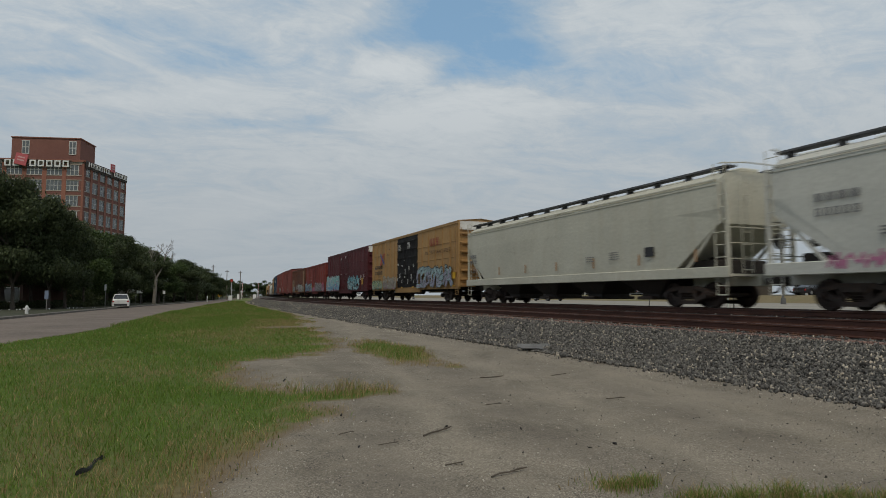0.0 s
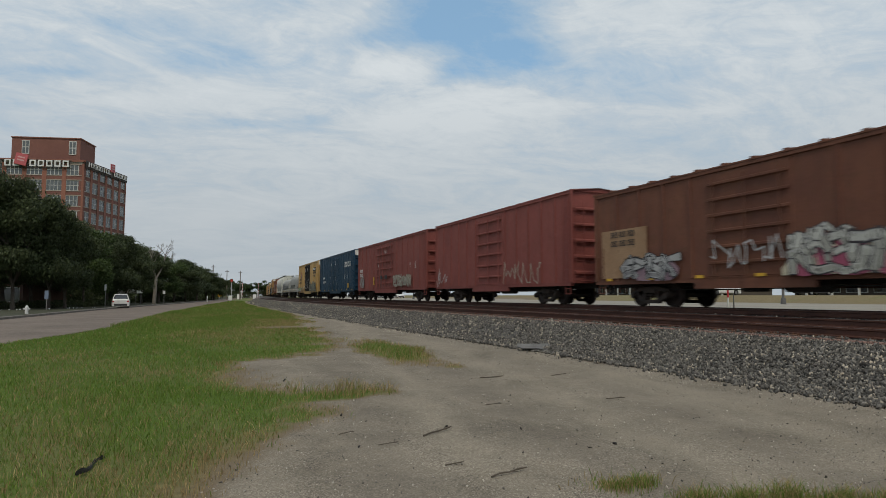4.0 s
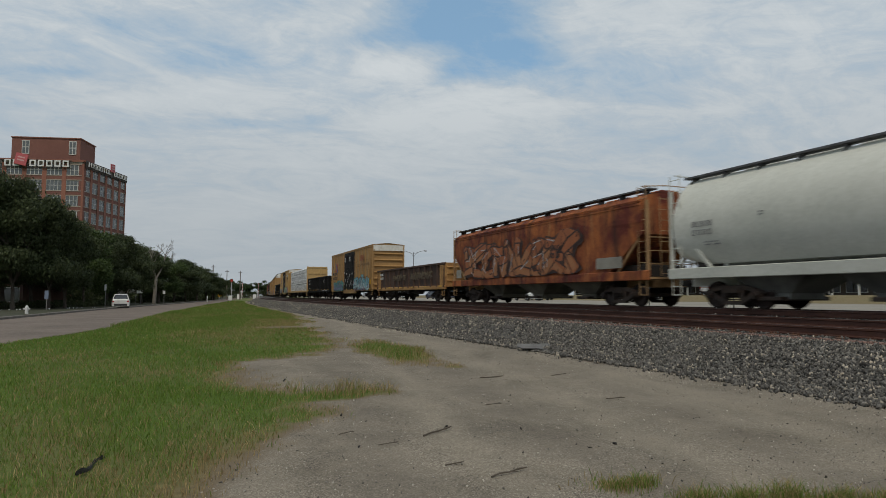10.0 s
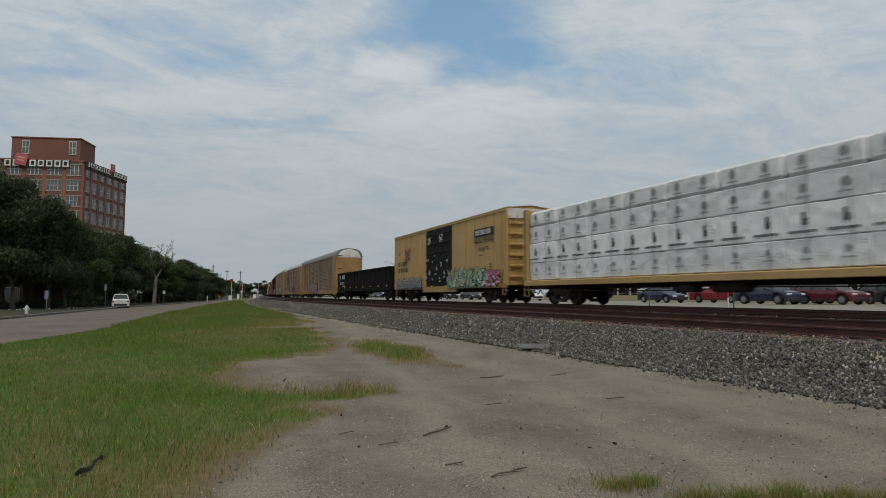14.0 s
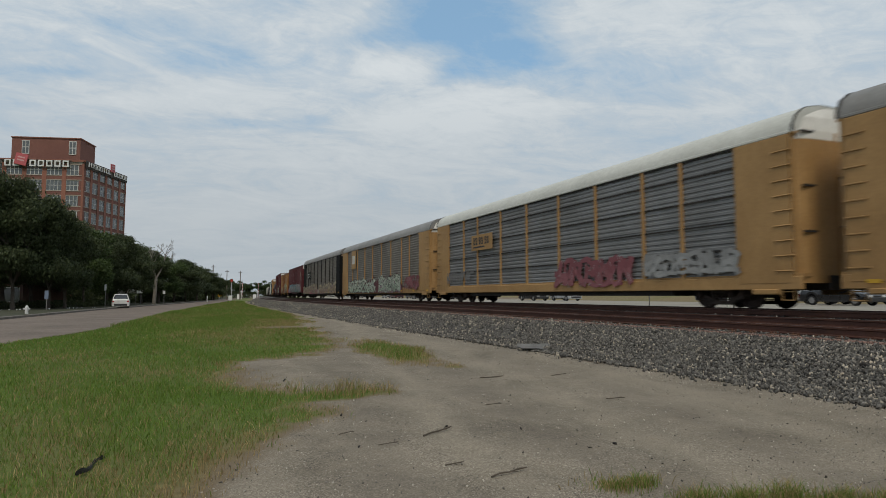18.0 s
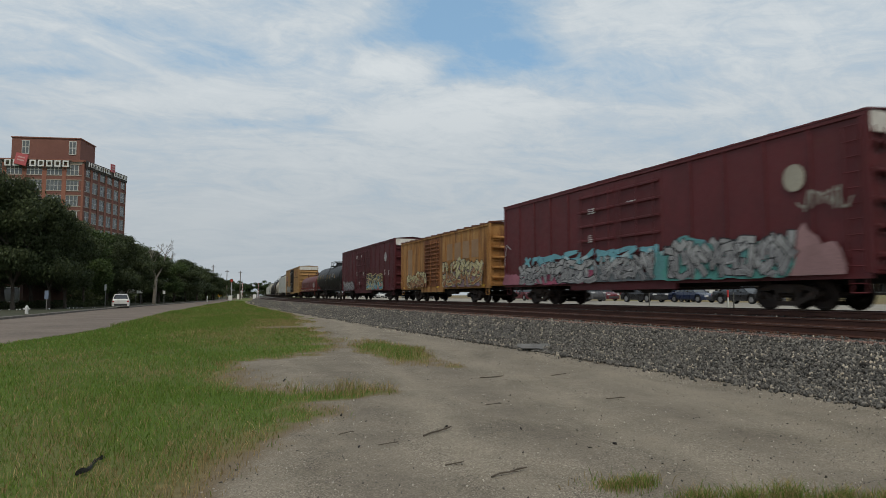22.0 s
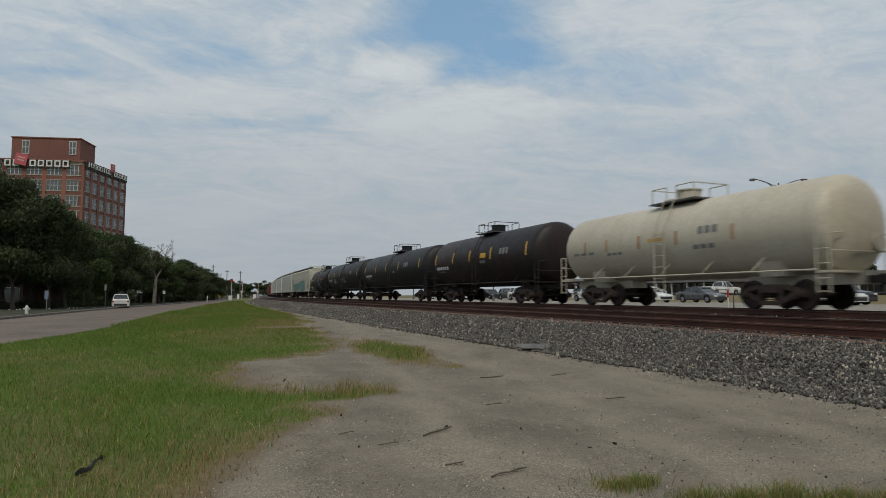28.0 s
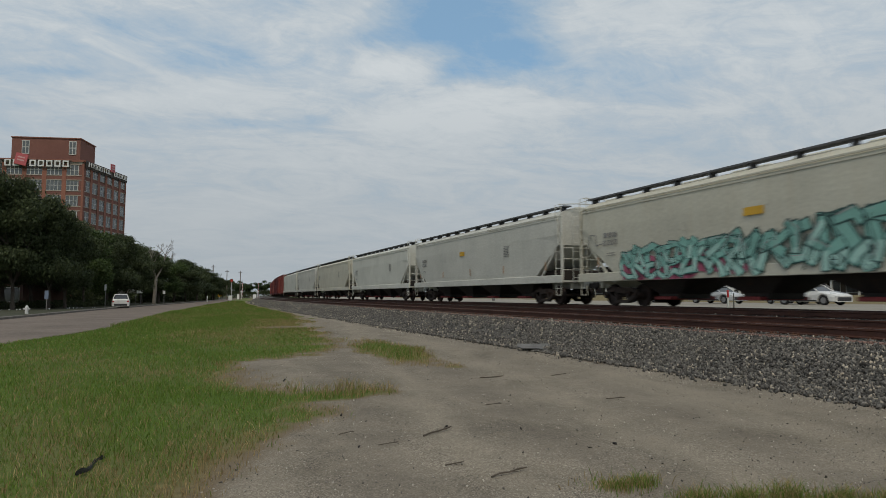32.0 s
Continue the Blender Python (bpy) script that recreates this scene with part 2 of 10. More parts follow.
def empty(name, m, label, category, group="", kind=""):
    ob = new(name)
    ob.empty_display_size = 0.3
    ob.matrix_basis = m
    return tagged(ob, label, category, group, kind)


# ---- the plan: +y runs along the railway away from the eye, +x across it ----
TRACK_X, NEAR_X = 17.2, 12.75     # centre lines: the train's track and the empty one
RAIL_Z = 1.16                     # top of the rails under the train
BEND, BEND_END = 1.2516e-6, 168.0
GAUGE = 1.505


def sway(y):
    """How far the railway has bent to +x at y."""
    y = max(y, 0.0)
    c = min(y, BEND_END)
    return BEND * c ** 3 + 3 * BEND * BEND_END ** 2 * (y - c)


def smooth(a, b, v):
    t = min(1.0, max(0.0, (v - a) / (b - a)))
    return t * t * (3 - 2 * t)


def land(x, y):
    """Height of the ground."""
    x = x - sway(y)
    z = 0.03 * noise.noise((x * 0.35, y * 0.35, 0.0)) + 0.012 * noise.noise((x * 1.7, y * 1.7, 3.0))
    z *= smooth(-60, 0, -abs(x))
    z += 0.86 * smooth(18.0, 24.0, x)
    z += 0.75 * smooth(52.0, 60.0, x)
    return z


def curb_line(y):
    """Edge of the street towards the grass: x at y."""
    pts = ((-40, -16.0), (10, -9.5), (24, -5.4), (35, -3.2), (46, -2.3), (71, -0.6), (110, 3.3), (155, 8.8), (265, 19.0), (600, 60.0))
    for (a, xa), (b, xb) in zip(pts, pts[1:]):
        if y <= b:
            return xa + (xb - xa) * (y - a) / (b - a)
    return pts[-1][1]


def far_curb(y):
    pts = ((-40, -24.0), (10, -15.0), (45, -11.2), (55, -10.2), (80, -8.0), (113, -3.0), (171, 5.0), (265, 15.0), (600, 55.0))
    for (a, xa), (b, xb) in zip(pts, pts[1:]):
        if y <= b:
            return xa + (xb - xa) * (y - a) / (b - a)
    return pts[-1][1]


def blob(x, y, cx, cy, rx, ry, turn=0.0):
    c, s = math.cos(turn), math.sin(turn)
    u, v = ((x - cx) * c + (y - cy) * s) / rx, (-(x - cx) * s + (y - cy) * c) / ry
    return 1.0 - math.hypot(u, v)


TUFTS = ((3.4, 4.4, 0.17, 0.15), (3.62, 4.36, 0.12, 0.1), (3.72, 3.78, 0.18, 0.1), (4.02, 3.62, 0.1, 0.08), (4.38, 3.56, 0.16, 0.1), (4.74, 3.38, 0.2, 0.1), (5.1, 3.22, 0.2, 0.1))


def turf(x, y):
    """Cover of grass, 0 to 1, on the strip between street and ballast."""
    wob = 0.42 * noise.noise((x * 0.9, y * 0.55, 7.0)) + 0.30 * noise.noise((x * 2.3, y * 1.7, 9.0)) + 0.24 * noise.noise((x * 5.5, y * 4.0, 12.0))
    # edge of the lawn towards the gravel yard
    pts = ((-30, -4.0), (3.0, -1.1), (5.4, 0.0), (6.2, 0.3), (7.8, 1.0), (8.6, 1.55), (10.2, 1.75), (11.2, 1.0), (13.0, 0.75), (15.5, 1.0), (16.2, 2.2), (17.6, 3.3), (18.4, 3.9),
           (21.0, 4.7), (25.0, 5.0), (30.0, 5.6), (36.0, 6.4), (44.0, 7.3), (60.0, 8.4), (120.0, 11.2), (168.0, 14.8), (400.0, 39.0))
    edge = pts[-1][1]
    for (a, xa), (b, xb) in zip(pts, pts[1:]):
        if y <= b:
            edge = xa + (xb - xa) * (y - a) / (b - a)
            break
    g = smooth(-0.75, 0.65, edge - x + wob * (1.0 + 0.035 * y))
    g = max(g, smooth(0.0, 0.45, blob(x, y, 2.15, 9.95, 1.3, 0.62, 0.1) + wob * 0.6))
    g = max(g, 0.85 * smooth(0.0, 0.6, blob(x, y, 5.55, 17.4, 1.15, 5.2, -0.07) + wob * 0.8))
    g = max(g, 0.7 * smooth(0.05, 0.5, blob(x, y, 5.65, 12.9, 0.3, 0.35) + wob * 0.4))
    g = max(g, 0.6 * smooth(0.1, 0.6, blob(x, y, 3.0, 16.9, 0.9, 0.6) + wob * 0.7))
    for cx, cy, rx, ry in TUFTS if y < 6.0 else ():
        g = max(g, 0.9 * smooth(0.0, 0.7, blob(x, y, cx, cy, rx, ry, -0.4) + wob * 0.9))
    # a worn path across the lawn and bare spots
    g = min(g, 1.0 - 0.9 * smooth(0.0, 0.5, blob(x, y, 6.0, 32.0, 4.6, 1.3, 0.05) + wob * 0.6))
    g = min(g, 1.0 - 0.8 * smooth(0.2, 0.7, blob(x, y, 4.6, 20.5, 1.3, 1.0) + wob))
    if 17 < x - sway(y) < 27.0:
        g = 1.0 if x - sway(y) > 21.5 else 0.0
    if x - sway(y) > 52.5 or x < far_curb(y):
        g = 1.0
    return g


def dryness(x, y):
    """0 fresh green, 1 straw."""
    d = 0.16 + 0.6 * smooth(0.0, 0.7, blob(x, y, 5.2, 34.0, 3.2, 13.0)) + 0.75 * noise.noise((x * 0.22, y * 0.13, 21.0)) + 0.4 * noise.noise((x * 1.1, y * 0.8, 23.0))
    return min(1.0, max(0.0, d + 0.8 * smooth(1.0, 0.45, turf(x, y)) - 0.35 * smooth(0.5, -2.5, x) + 0.22 * smooth(14.0, 6.0, y) * smooth(-3.0, 0.5, x) + 0.9 * smooth(43.0, 47.0, x)))


def steps(lo, hi, fine_lo, fine_hi, d, grow=1.16):
    mid = list(np.arange(fine_lo, fine_hi + d / 2, d))
    out, s, v = [], d, fine_hi
    while v < hi:
        s *= grow
        v += s
        out.append(v)
    low, s, v = [], d, fine_lo
    while v > lo:
        s *= grow
        v -= s
        low.append(v)
    return low[::-1] + mid + out


def ground_material():
    m = bpy.data.materials.new("earth and grass")
    m.use_nodes = True
    g = Net(m.node_tree)
    co = g.n("ShaderNodeTexCoord").outputs["Object"]
    cover = g.n("ShaderNodeAttribute", attribute_name="turf").outputs["Fac"]
    dry = g.n("ShaderNodeAttribute", attribute_name="straw").outputs["Fac"]
    # crushed limestone and packed dirt
    grit = g.n("ShaderNodeTexVoronoi", i_Vector=co, i_Scale=80.0, i_Randomness=1.0)
    stone = g.ramp(grit.outputs["Color"], [(0.10, (0.098, 0.084, 0.067)), (0.50, (0.196, 0.169, 0.133)), (0.90, (0.40, 0.355, 0.285))])
    dirt = g.ramp(g.noise(co, 3.0, 7.0, 0.7, 0.4), [(0.3, (0.135, 0.114, 0.088)), (0.7, (0.262, 0.224, 0.172))])
    base = g.mix(g.ramp(g.noise(co, 1.1, 6.0, 0.65, 0.5), [(0.35, 0.55), (0.7, 0.1)]), stone, dirt)
    big_grit = g.n("ShaderNodeTexVoronoi", i_Vector=co, i_Scale=26.0, i_Randomness=1.0)
    chip = g.math("MULTIPLY", g.ramp(big_grit.outputs["Distance"], [(0.16, 1.0), (0.26, 0.0)]), g.ramp(big_grit.outputs["Color"], [(0.63, 0.0), (0.72, 0.9)]))
    base = g.mix(chip, base, g.ramp(big_grit.outputs["Color"], [(0.76, (0.062, 0.053, 0.045)), (0.86, (0.52, 0.47, 0.39))]))
    tone = g.ramp(g.noise(co, 0.55, 5.0, 0.65, 0.8), [(0.3, 0.66), (0.7, 1.10)])
    base = g.mix(1.0, base, tone, "MULTIPLY")
    # wheel-worn bands
    ruts = g.n("ShaderNodeMapping", i_Vector=co, i_Rotation=(0, 0, radians(14)), i_Scale=(1.3, 0.16, 1.0)).outputs[0]
    base = g.mix(g.ramp(g.noise(ruts, 1.0, 3.0, 0.5), [(0.40, 0.0), (0.62, 0.18)]), base, (0.300, 0.262, 0.205))
    # wheel tracks: dark compacted bands with pale thrown-up edges
    bent = g.n("ShaderNodeVectorMath", operation="ADD", i_0=co, i_1=g.n("ShaderNodeVectorMath", operation="SCALE", i_0=g.n("ShaderNodeTexNoise", i_Vector=co, i_Scale=0.35, i_Detail=2.0).outputs["Color"], i_Scale=1.1).outputs[0]).outputs[0]
    lane = g.n("ShaderNodeMapping", i_Vector=bent, i_Rotation=(0, 0, radians(11))).outputs[0]
    swing = g.n("ShaderNodeTexWave", wave_type="BANDS", bands_direction="X", wave_profile="SIN", i_Vector=lane, i_Scale=0.15, i_Distortion=2.4, i_Detail=3.0).outputs["Fac"]
    soft_ = g.math("MULTIPLY", swing, g.noise(co, 0.8, 4.0, 0.6))
    base = g.mix(g.ramp(soft_, [(0.30, 0.0), (0.56, 0.36)]), base, (0.122, 0.104, 0.085))
    base = g.mix(g.ramp(swing, [(0.02, 0.16), (0.22, 0.0)]), base, (0.345, 0.300, 0.230))
    across = g.n("ShaderNodeSeparateXYZ", i_0=co).outputs[0]
    sand = g.ramp(g.math("ADD", g.math("MULTIPLY", across, 0.1), g.math("MULTIPLY_ADD", g.noise(co, 0.55, 5.0, 0.6, 0.6), 0.9, -0.45)), [(0.52, 0.0), (0.80, 0.22)])
    base = g.mix(sand, base, g.ramp(g.noise(co, 40.0, 4.0, 0.7), [(0.3, (0.19, 0.164, 0.127)), (0.7, (0.335, 0.292, 0.232))]))
    base = g.mix(g.ramp(g.math("ADD", cover, g.math("MULTIPLY", g.noise(co, 3.0, 4.0, 0.6), 0.5)), [(0.30, 0.0), (0.55, 0.75)]), base, (0.15, 0.112, 0.068))
    green = g.ramp(g.noise(co, 7.0, 6.0, 0.7), [(0.25, (0.048, 0.080, 0.012)), (0.6, (0.085, 0.135, 0.020)), (0.85, (0.125, 0.165, 0.036))])
    straw = g.ramp(g.noise(co, 9.0, 6.0, 0.7), [(0.25, (0.085, 0.068, 0.034)), (0.7, (0.235, 0.185, 0.098))])
    lawn = g.mix(dry, green, straw)
    edge = g.math("ADD", cover, g.math("MULTIPLY_ADD", g.noise(co, 6.0, 5.0, 0.7), 0.7, -0.35))
    col = g.mix(g.ramp(edge, [(0.35, 0.0), (0.65, 1.0)]), base, lawn)
    h = g.math("ADD", g.math("MULTIPLY", grit.outputs["Distance"], -0.6), g.noise(co, 22.0, 5.0, 0.7))
    bmp = g.n("ShaderNodeBump", i_Strength=0.6, i_Distance=0.02, i_Height=h).outputs[0]
    b = g.n("ShaderNodeBsdfPrincipled", i_Base_Color=col, i_Roughness=0.95, i_Normal=bmp)
    b.inputs["Specular IOR Level"].default_value = 0.2
    g.link(b.outputs[0], g.n("ShaderNodeOutputMaterial").inputs[0])
    return m


def make_ground():
    xs = steps(-2500, 2500, -7.0, 10.0, 0.16, 1.14)
    ys = steps(-700, 3500, 2.5, 24.0, 0.16, 1.07)
    nx, ny = len(xs), len(ys)
    verts, tv, dv = [], [], []
    for y in ys:
        for x in xs:
            verts.append((x, y, land(x, y)))
            tv.append(turf(x, y))
            dv.append(dryness(x, y) if -60 < x < 90 and y < 400 else 0.35)
    idx = np.arange(nx * ny).reshape(ny, nx)
    quads = np.stack([idx[:-1, :-1], idx[:-1, 1:], idx[1:, 1:], idx[1:, :-1]], axis=-1).reshape(-1, 4)
    ob = mass("ground", verts, quads, 4, ground_material())
    for key, vals in (("turf", tv), ("straw", dv)):
        at = ob.data.attributes.new(key, "FLOAT", "POINT")
        at.data.foreach_set("value", np.asarray(vals, dtype=np.float32))
    ob.data.polygons.foreach_set("use_smooth", [True] * len(ob.data.polygons))
    return tagged(ob, "packed gravel yard with patches of green and dry grass", "ground", kind="structure")


make_ground()


# ---- the street, a strip that follows its two kerbs ----
def ribbon(name, left, right, ys, z, material, thick=0.12):
    verts, faces = [], []
    for y in ys:
        a, b = left(y), right(y)
        for k in range(5):
            x = a + (b - a) * k / 4
            verts.append((x, y, z + 0.05 * math.sin(math.pi * k / 4)))
        verts += [(b, y, z - thick), (a, y, z - thick)]
    for i in range(len(ys) - 1):
        for k in range(7):
            p, q = i * 7 + k, i * 7 + (k + 1) % 7
            faces.append((p, q, q + 7, p + 7))
    return soup(name, verts, faces, material)


ASPHALT = surface("old concrete street", (0.165, 0.130, 0.104), (0.115, 0.090, 0.073), rough=0.9, scale=0.5, grain=0.5, bump=0.3)
HIGHWAY = surface("pale concrete road", (0.26, 0.24, 0.20), (0.21, 0.192, 0.162), rough=0.9, scale=0.4, grain=0.35, bump=0.2)
CURB = surface("kerb concrete", (0.17, 0.155, 0.135), (0.11, 0.10, 0.088), rough=0.9, scale=2.0, grain=0.4)
YS = [-40 + 5 * i for i in range(40)] + [160 + 15 * i for i in range(30)]
tagged(ribbon("street", far_curb, curb_line, YS, 0.03, ASPHALT), "worn grey concrete street beside the grass", "street", kind="structure")
tagged(ribbon("kerb", lambda y: far_curb(y) - 0.18, far_curb, YS, 0.17, CURB, 0.25), "weathered concrete kerb along the street", "kerb", kind="structure")
# dark sheet over the lawn: the trees' shade put into its colour
SHADE_VERGE = surface("verge darkened for tree shade", (0.050, 0.048, 0.026), (0.030, 0.036, 0.016), rough=0.95, scale=1.2, grain=0.6, bump=0.5)
tagged(ribbon("verge", lambda y: far_curb(y) - 26.0, lambda y: far_curb(y) - 0.5, YS, 0.045, SHADE_VERGE), "verge under the street trees, coloured dark for their shade", "verge", kind="structure")
tagged(ribbon("road", lambda y: 27.5 + sway(y), lambda y: 51.5 + sway(y), [-300 + 10 * i for i in range(90)], 0.88, HIGHWAY),
       "pale concrete highway behind the railway", "road", kind="structure")

# ---- railway ----
RAIL_TOP = surface("rail steel", (0.085, 0.036, 0.026), (0.055, 0.024, 0.018), rust=0.3, rough=0.55, metal=0.35, scale=2.0)
RAIL_SHINE = surface("worn rail head", (0.20, 0.15, 0.14), (0.13, 0.10, 0.09), rough=0.5, metal=0.6, scale=2.0)
TIE = surface("creosoted tie", (0.055, 0.036, 0.028), (0.11, 0.078, 0.060), rough=0.95, scale=3.0, grain=0.5, bump=0.5, vary=0.2)
TIE_PLATE = surface("rusty tie plate", (0.13, 0.065, 0.04), (0.075, 0.04, 0.03), rust=0.4, rough=0.85, scale=4.0)
BALLAST_BED = surface("ballast bed", (0.10, 0.096, 0.09), (0.05, 0.048, 0.045), rough=0.95, scale=9.0, grain=0.9, bump=1.0)


def along(ys, dx, dz, name, outline, material, parent):
    """An outline of (x, z) points laid along the railway."""
    n = len(outline)
    verts, faces = [], []
    for y in ys:
        s = sway(y)
        verts += [(s + dx + x, y, dz + z) for x, z in outline]
    for i in range(len(ys) - 1):
        for k in range(n):
            p, q = i * n + k, i * n + (k + 1) % n
            faces.append((p, q, q + n, p + n))
    return soup(name, verts, faces, material, parent)


RAIL_SHAPE = ((-0.037, 0.0), (0.037, 0.0), (0.037, -0.035), (0.012, -0.05), (0.012, -0.145), (0.07, -0.165), (0.07, -0.18), (-0.07, -0.18),
              (-0.07, -0.165), (-0.012, -0.145), (-0.012, -0.05), (-0.037, -0.035))
TRACK_YS = [-600, -300, -150] + [-80 + 8 * i for i in range(32)] + [180, 200, 240, 300, 400, 600, 900, 1200]
HEAD_Z = {-1: RAIL_Z - 0.197, 1: RAIL_Z - 0.094}     # the empty track is canted


def make_tracks():
    near = empty("railway_track_near", pose(0, 0, 0), "empty rusty railway track on wooden ties", "railway track", kind="structure")
    far = empty("railway_track_far", pose(0, 0, 0), "railway track under the passing train", "railway track", kind="structure")
    shine = ((-0.03, 0.003), (0.03, 0.003), (0.03, -0.002), (-0.03, -0.002))
    for side in (-1, 1):
        along(TRACK_YS, NEAR_X + side * GAUGE / 2, HEAD_Z[side], "rail", RAIL_SHAPE, RAIL_TOP, near)
        along(TRACK_YS, TRACK_X + side * GAUGE / 2, RAIL_Z, "rail", RAIL_SHAPE, RAIL_TOP, far)
        along(TRACK_YS, TRACK_X + side * GAUGE / 2, RAIL_Z, "rail_head", shine, RAIL_SHINE, far)
        along(TRACK_YS, NEAR_X + side * GAUGE / 2, HEAD_Z[side], "rail_head", shine, RAIL_SHINE, near)
    tie = mesh_of("tie", box(B(), -1.3, 1.3, -0.115, 0.115, -0.18, 0, 0.012), TIE)
    plate = mesh_of("tie_plate", box(B(), -0.17, 0.17, -0.1, 0.1, 0.0, 0.018), TIE_PLATE)
    spike_bm = B()
    for sx in (-0.09, 0.09):
        box(spike_bm, sx - 0.02, sx + 0.02, -0.075, -0.045, 0.0, 0.05)
        box(spike_bm, sx - 0.02, sx + 0.02, 0.045, 0.075, 0.0, 0.05)
    spike = mesh_of("rail_spikes", spike_bm, TIE_PLATE)
    cant = math.degrees(math.atan2(HEAD_Z[1] - HEAD_Z[-1], GAUGE))
    top = (HEAD_Z[1] + HEAD_Z[-1]) / 2 - 0.198
    rng = random.Random(5)
    for i in range(190):
        y = 2.0 + 0.52 * i
        m = pose(NEAR_X + sway(y) + rng.uniform(-0.04, 0.04), y + rng.uniform(-0.03, 0.03), top, 0, -cant, rng.uniform(-1, 1))
        t = shared("tie", tie, near, m)
        if i < 90:
            for s in (-1, 1):
                pm = pose(s * GAUGE / 2, 0, 0.0)
                shared("tie_plate", plate, t, pm)
                shared("rail_spike", spike, t, pm)
    bm = B()
    for i in range(330):
        y = -40 + 0.55 * i
        x = TRACK_X + sway(y)
        box(bm, x - 1.3, x + 1.3, y - 0.11, y + 0.11, RAIL_Z - 0.37, RAIL_Z - 0.19)
    part("tie_row", bm, TIE, far)
    bed = ((9.35, -0.05), (9.75, 0.16), (11.1, 0.715), (11.4, 0.735), (12.75, 0.80), (14.1, 0.88), (15.6, 0.965), (18.8, 0.975), (19.2, 0.94), (20.9, 0.4), (20.9, -0.05))
    bed_ob = along(TRACK_YS, 0, 0, "ballast_bed", bed, BALLAST_BED, None)
    # rust dust between the tie ends
    along(TRACK_YS, 0, 0.012, "rust_dust", ((11.18, 0.722), (11.62, 0.748), (11.62, 0.728), (11.18, 0.702)), surface("rusty pink dust", (0.20, 0.125, 0.105), (0.13, 0.08, 0.068), rough=0.95, scale=5.0, grain=0.6), near)
    tagged(bed_ob, "grey crushed stone bank under both tracks", "ballast", kind="structure")


make_tracks()


def stone_shapes(count, rng):
    """Broken stones: hulls of a few scattered corners."""
    out = []
    for _ in range(count):
        bm = B()
        sx, sy, sz = rng.uniform(0.95, 1.6), rng.uniform(0.65, 1.05), rng.uniform(0.38, 0.72)
        for k in range(9):
            v = Vector((rng.gauss(0, 1), rng.gauss(0, 1), rng.gauss(0, 1))).normalized() * rng.uniform(0.85, 1.1)
            bm.verts.new((v.x * sx, v.y * sy, v.z * sz))
        res = bmesh.ops.convex_hull(bm, input=bm.verts)
        loose = [v for v in bm.verts if not v.link_faces]
        bmesh.ops.delete(bm, geom=loose, context="VERTS")
        bmesh.ops.triangulate(bm, faces=bm.faces)
        bmesh.ops.recalc_face_normals(bm, faces=bm.faces)
        bm.verts.index_update()
        out.append((np.array([v.co[:] for v in bm.verts]), np.array([[v.index for v in f.verts] for f in bm.faces])))
        bm.free()
    return out


def scatter(name, spots, shapes, material, label, category):
    """spots: rows of x, y, z, size. All stones in one mesh."""
    rng = np.random.default_rng(11)
    vs, fs, base = [], [], 0
    for x, y, z, s in spots:
        v, f = shapes[rng.integers(len(shapes))]
        q = Euler(rng.uniform(0, 6.28, 3)).to_matrix()
        vs.append(v @ np.array(q).T * s + (x, y, z))
        fs.append(f + base)
        base += len(v)
    ob = mass(name, np.concatenate(vs), np.concatenate(fs), 3, material)
    return tagged(ob, label, category, kind="stuff")


def bank(d):
    """Height of the ballast bank at the distance d from the eye's line."""
    pts = ((8.9, 0.0), (9.35, 0.02), (9.75, 0.16), (11.1, 0.715), (11.4, 0.735), (12.75, 0.80), (14.1, 0.88), (15.6, 0.965), (18.8, 0.975))
    for (a, za), (b, zb) in zip(pts, pts[1:]):
        if d <= b:
            return za + (zb - za) * (d - a) / (b - a)
    return pts[-1][1]


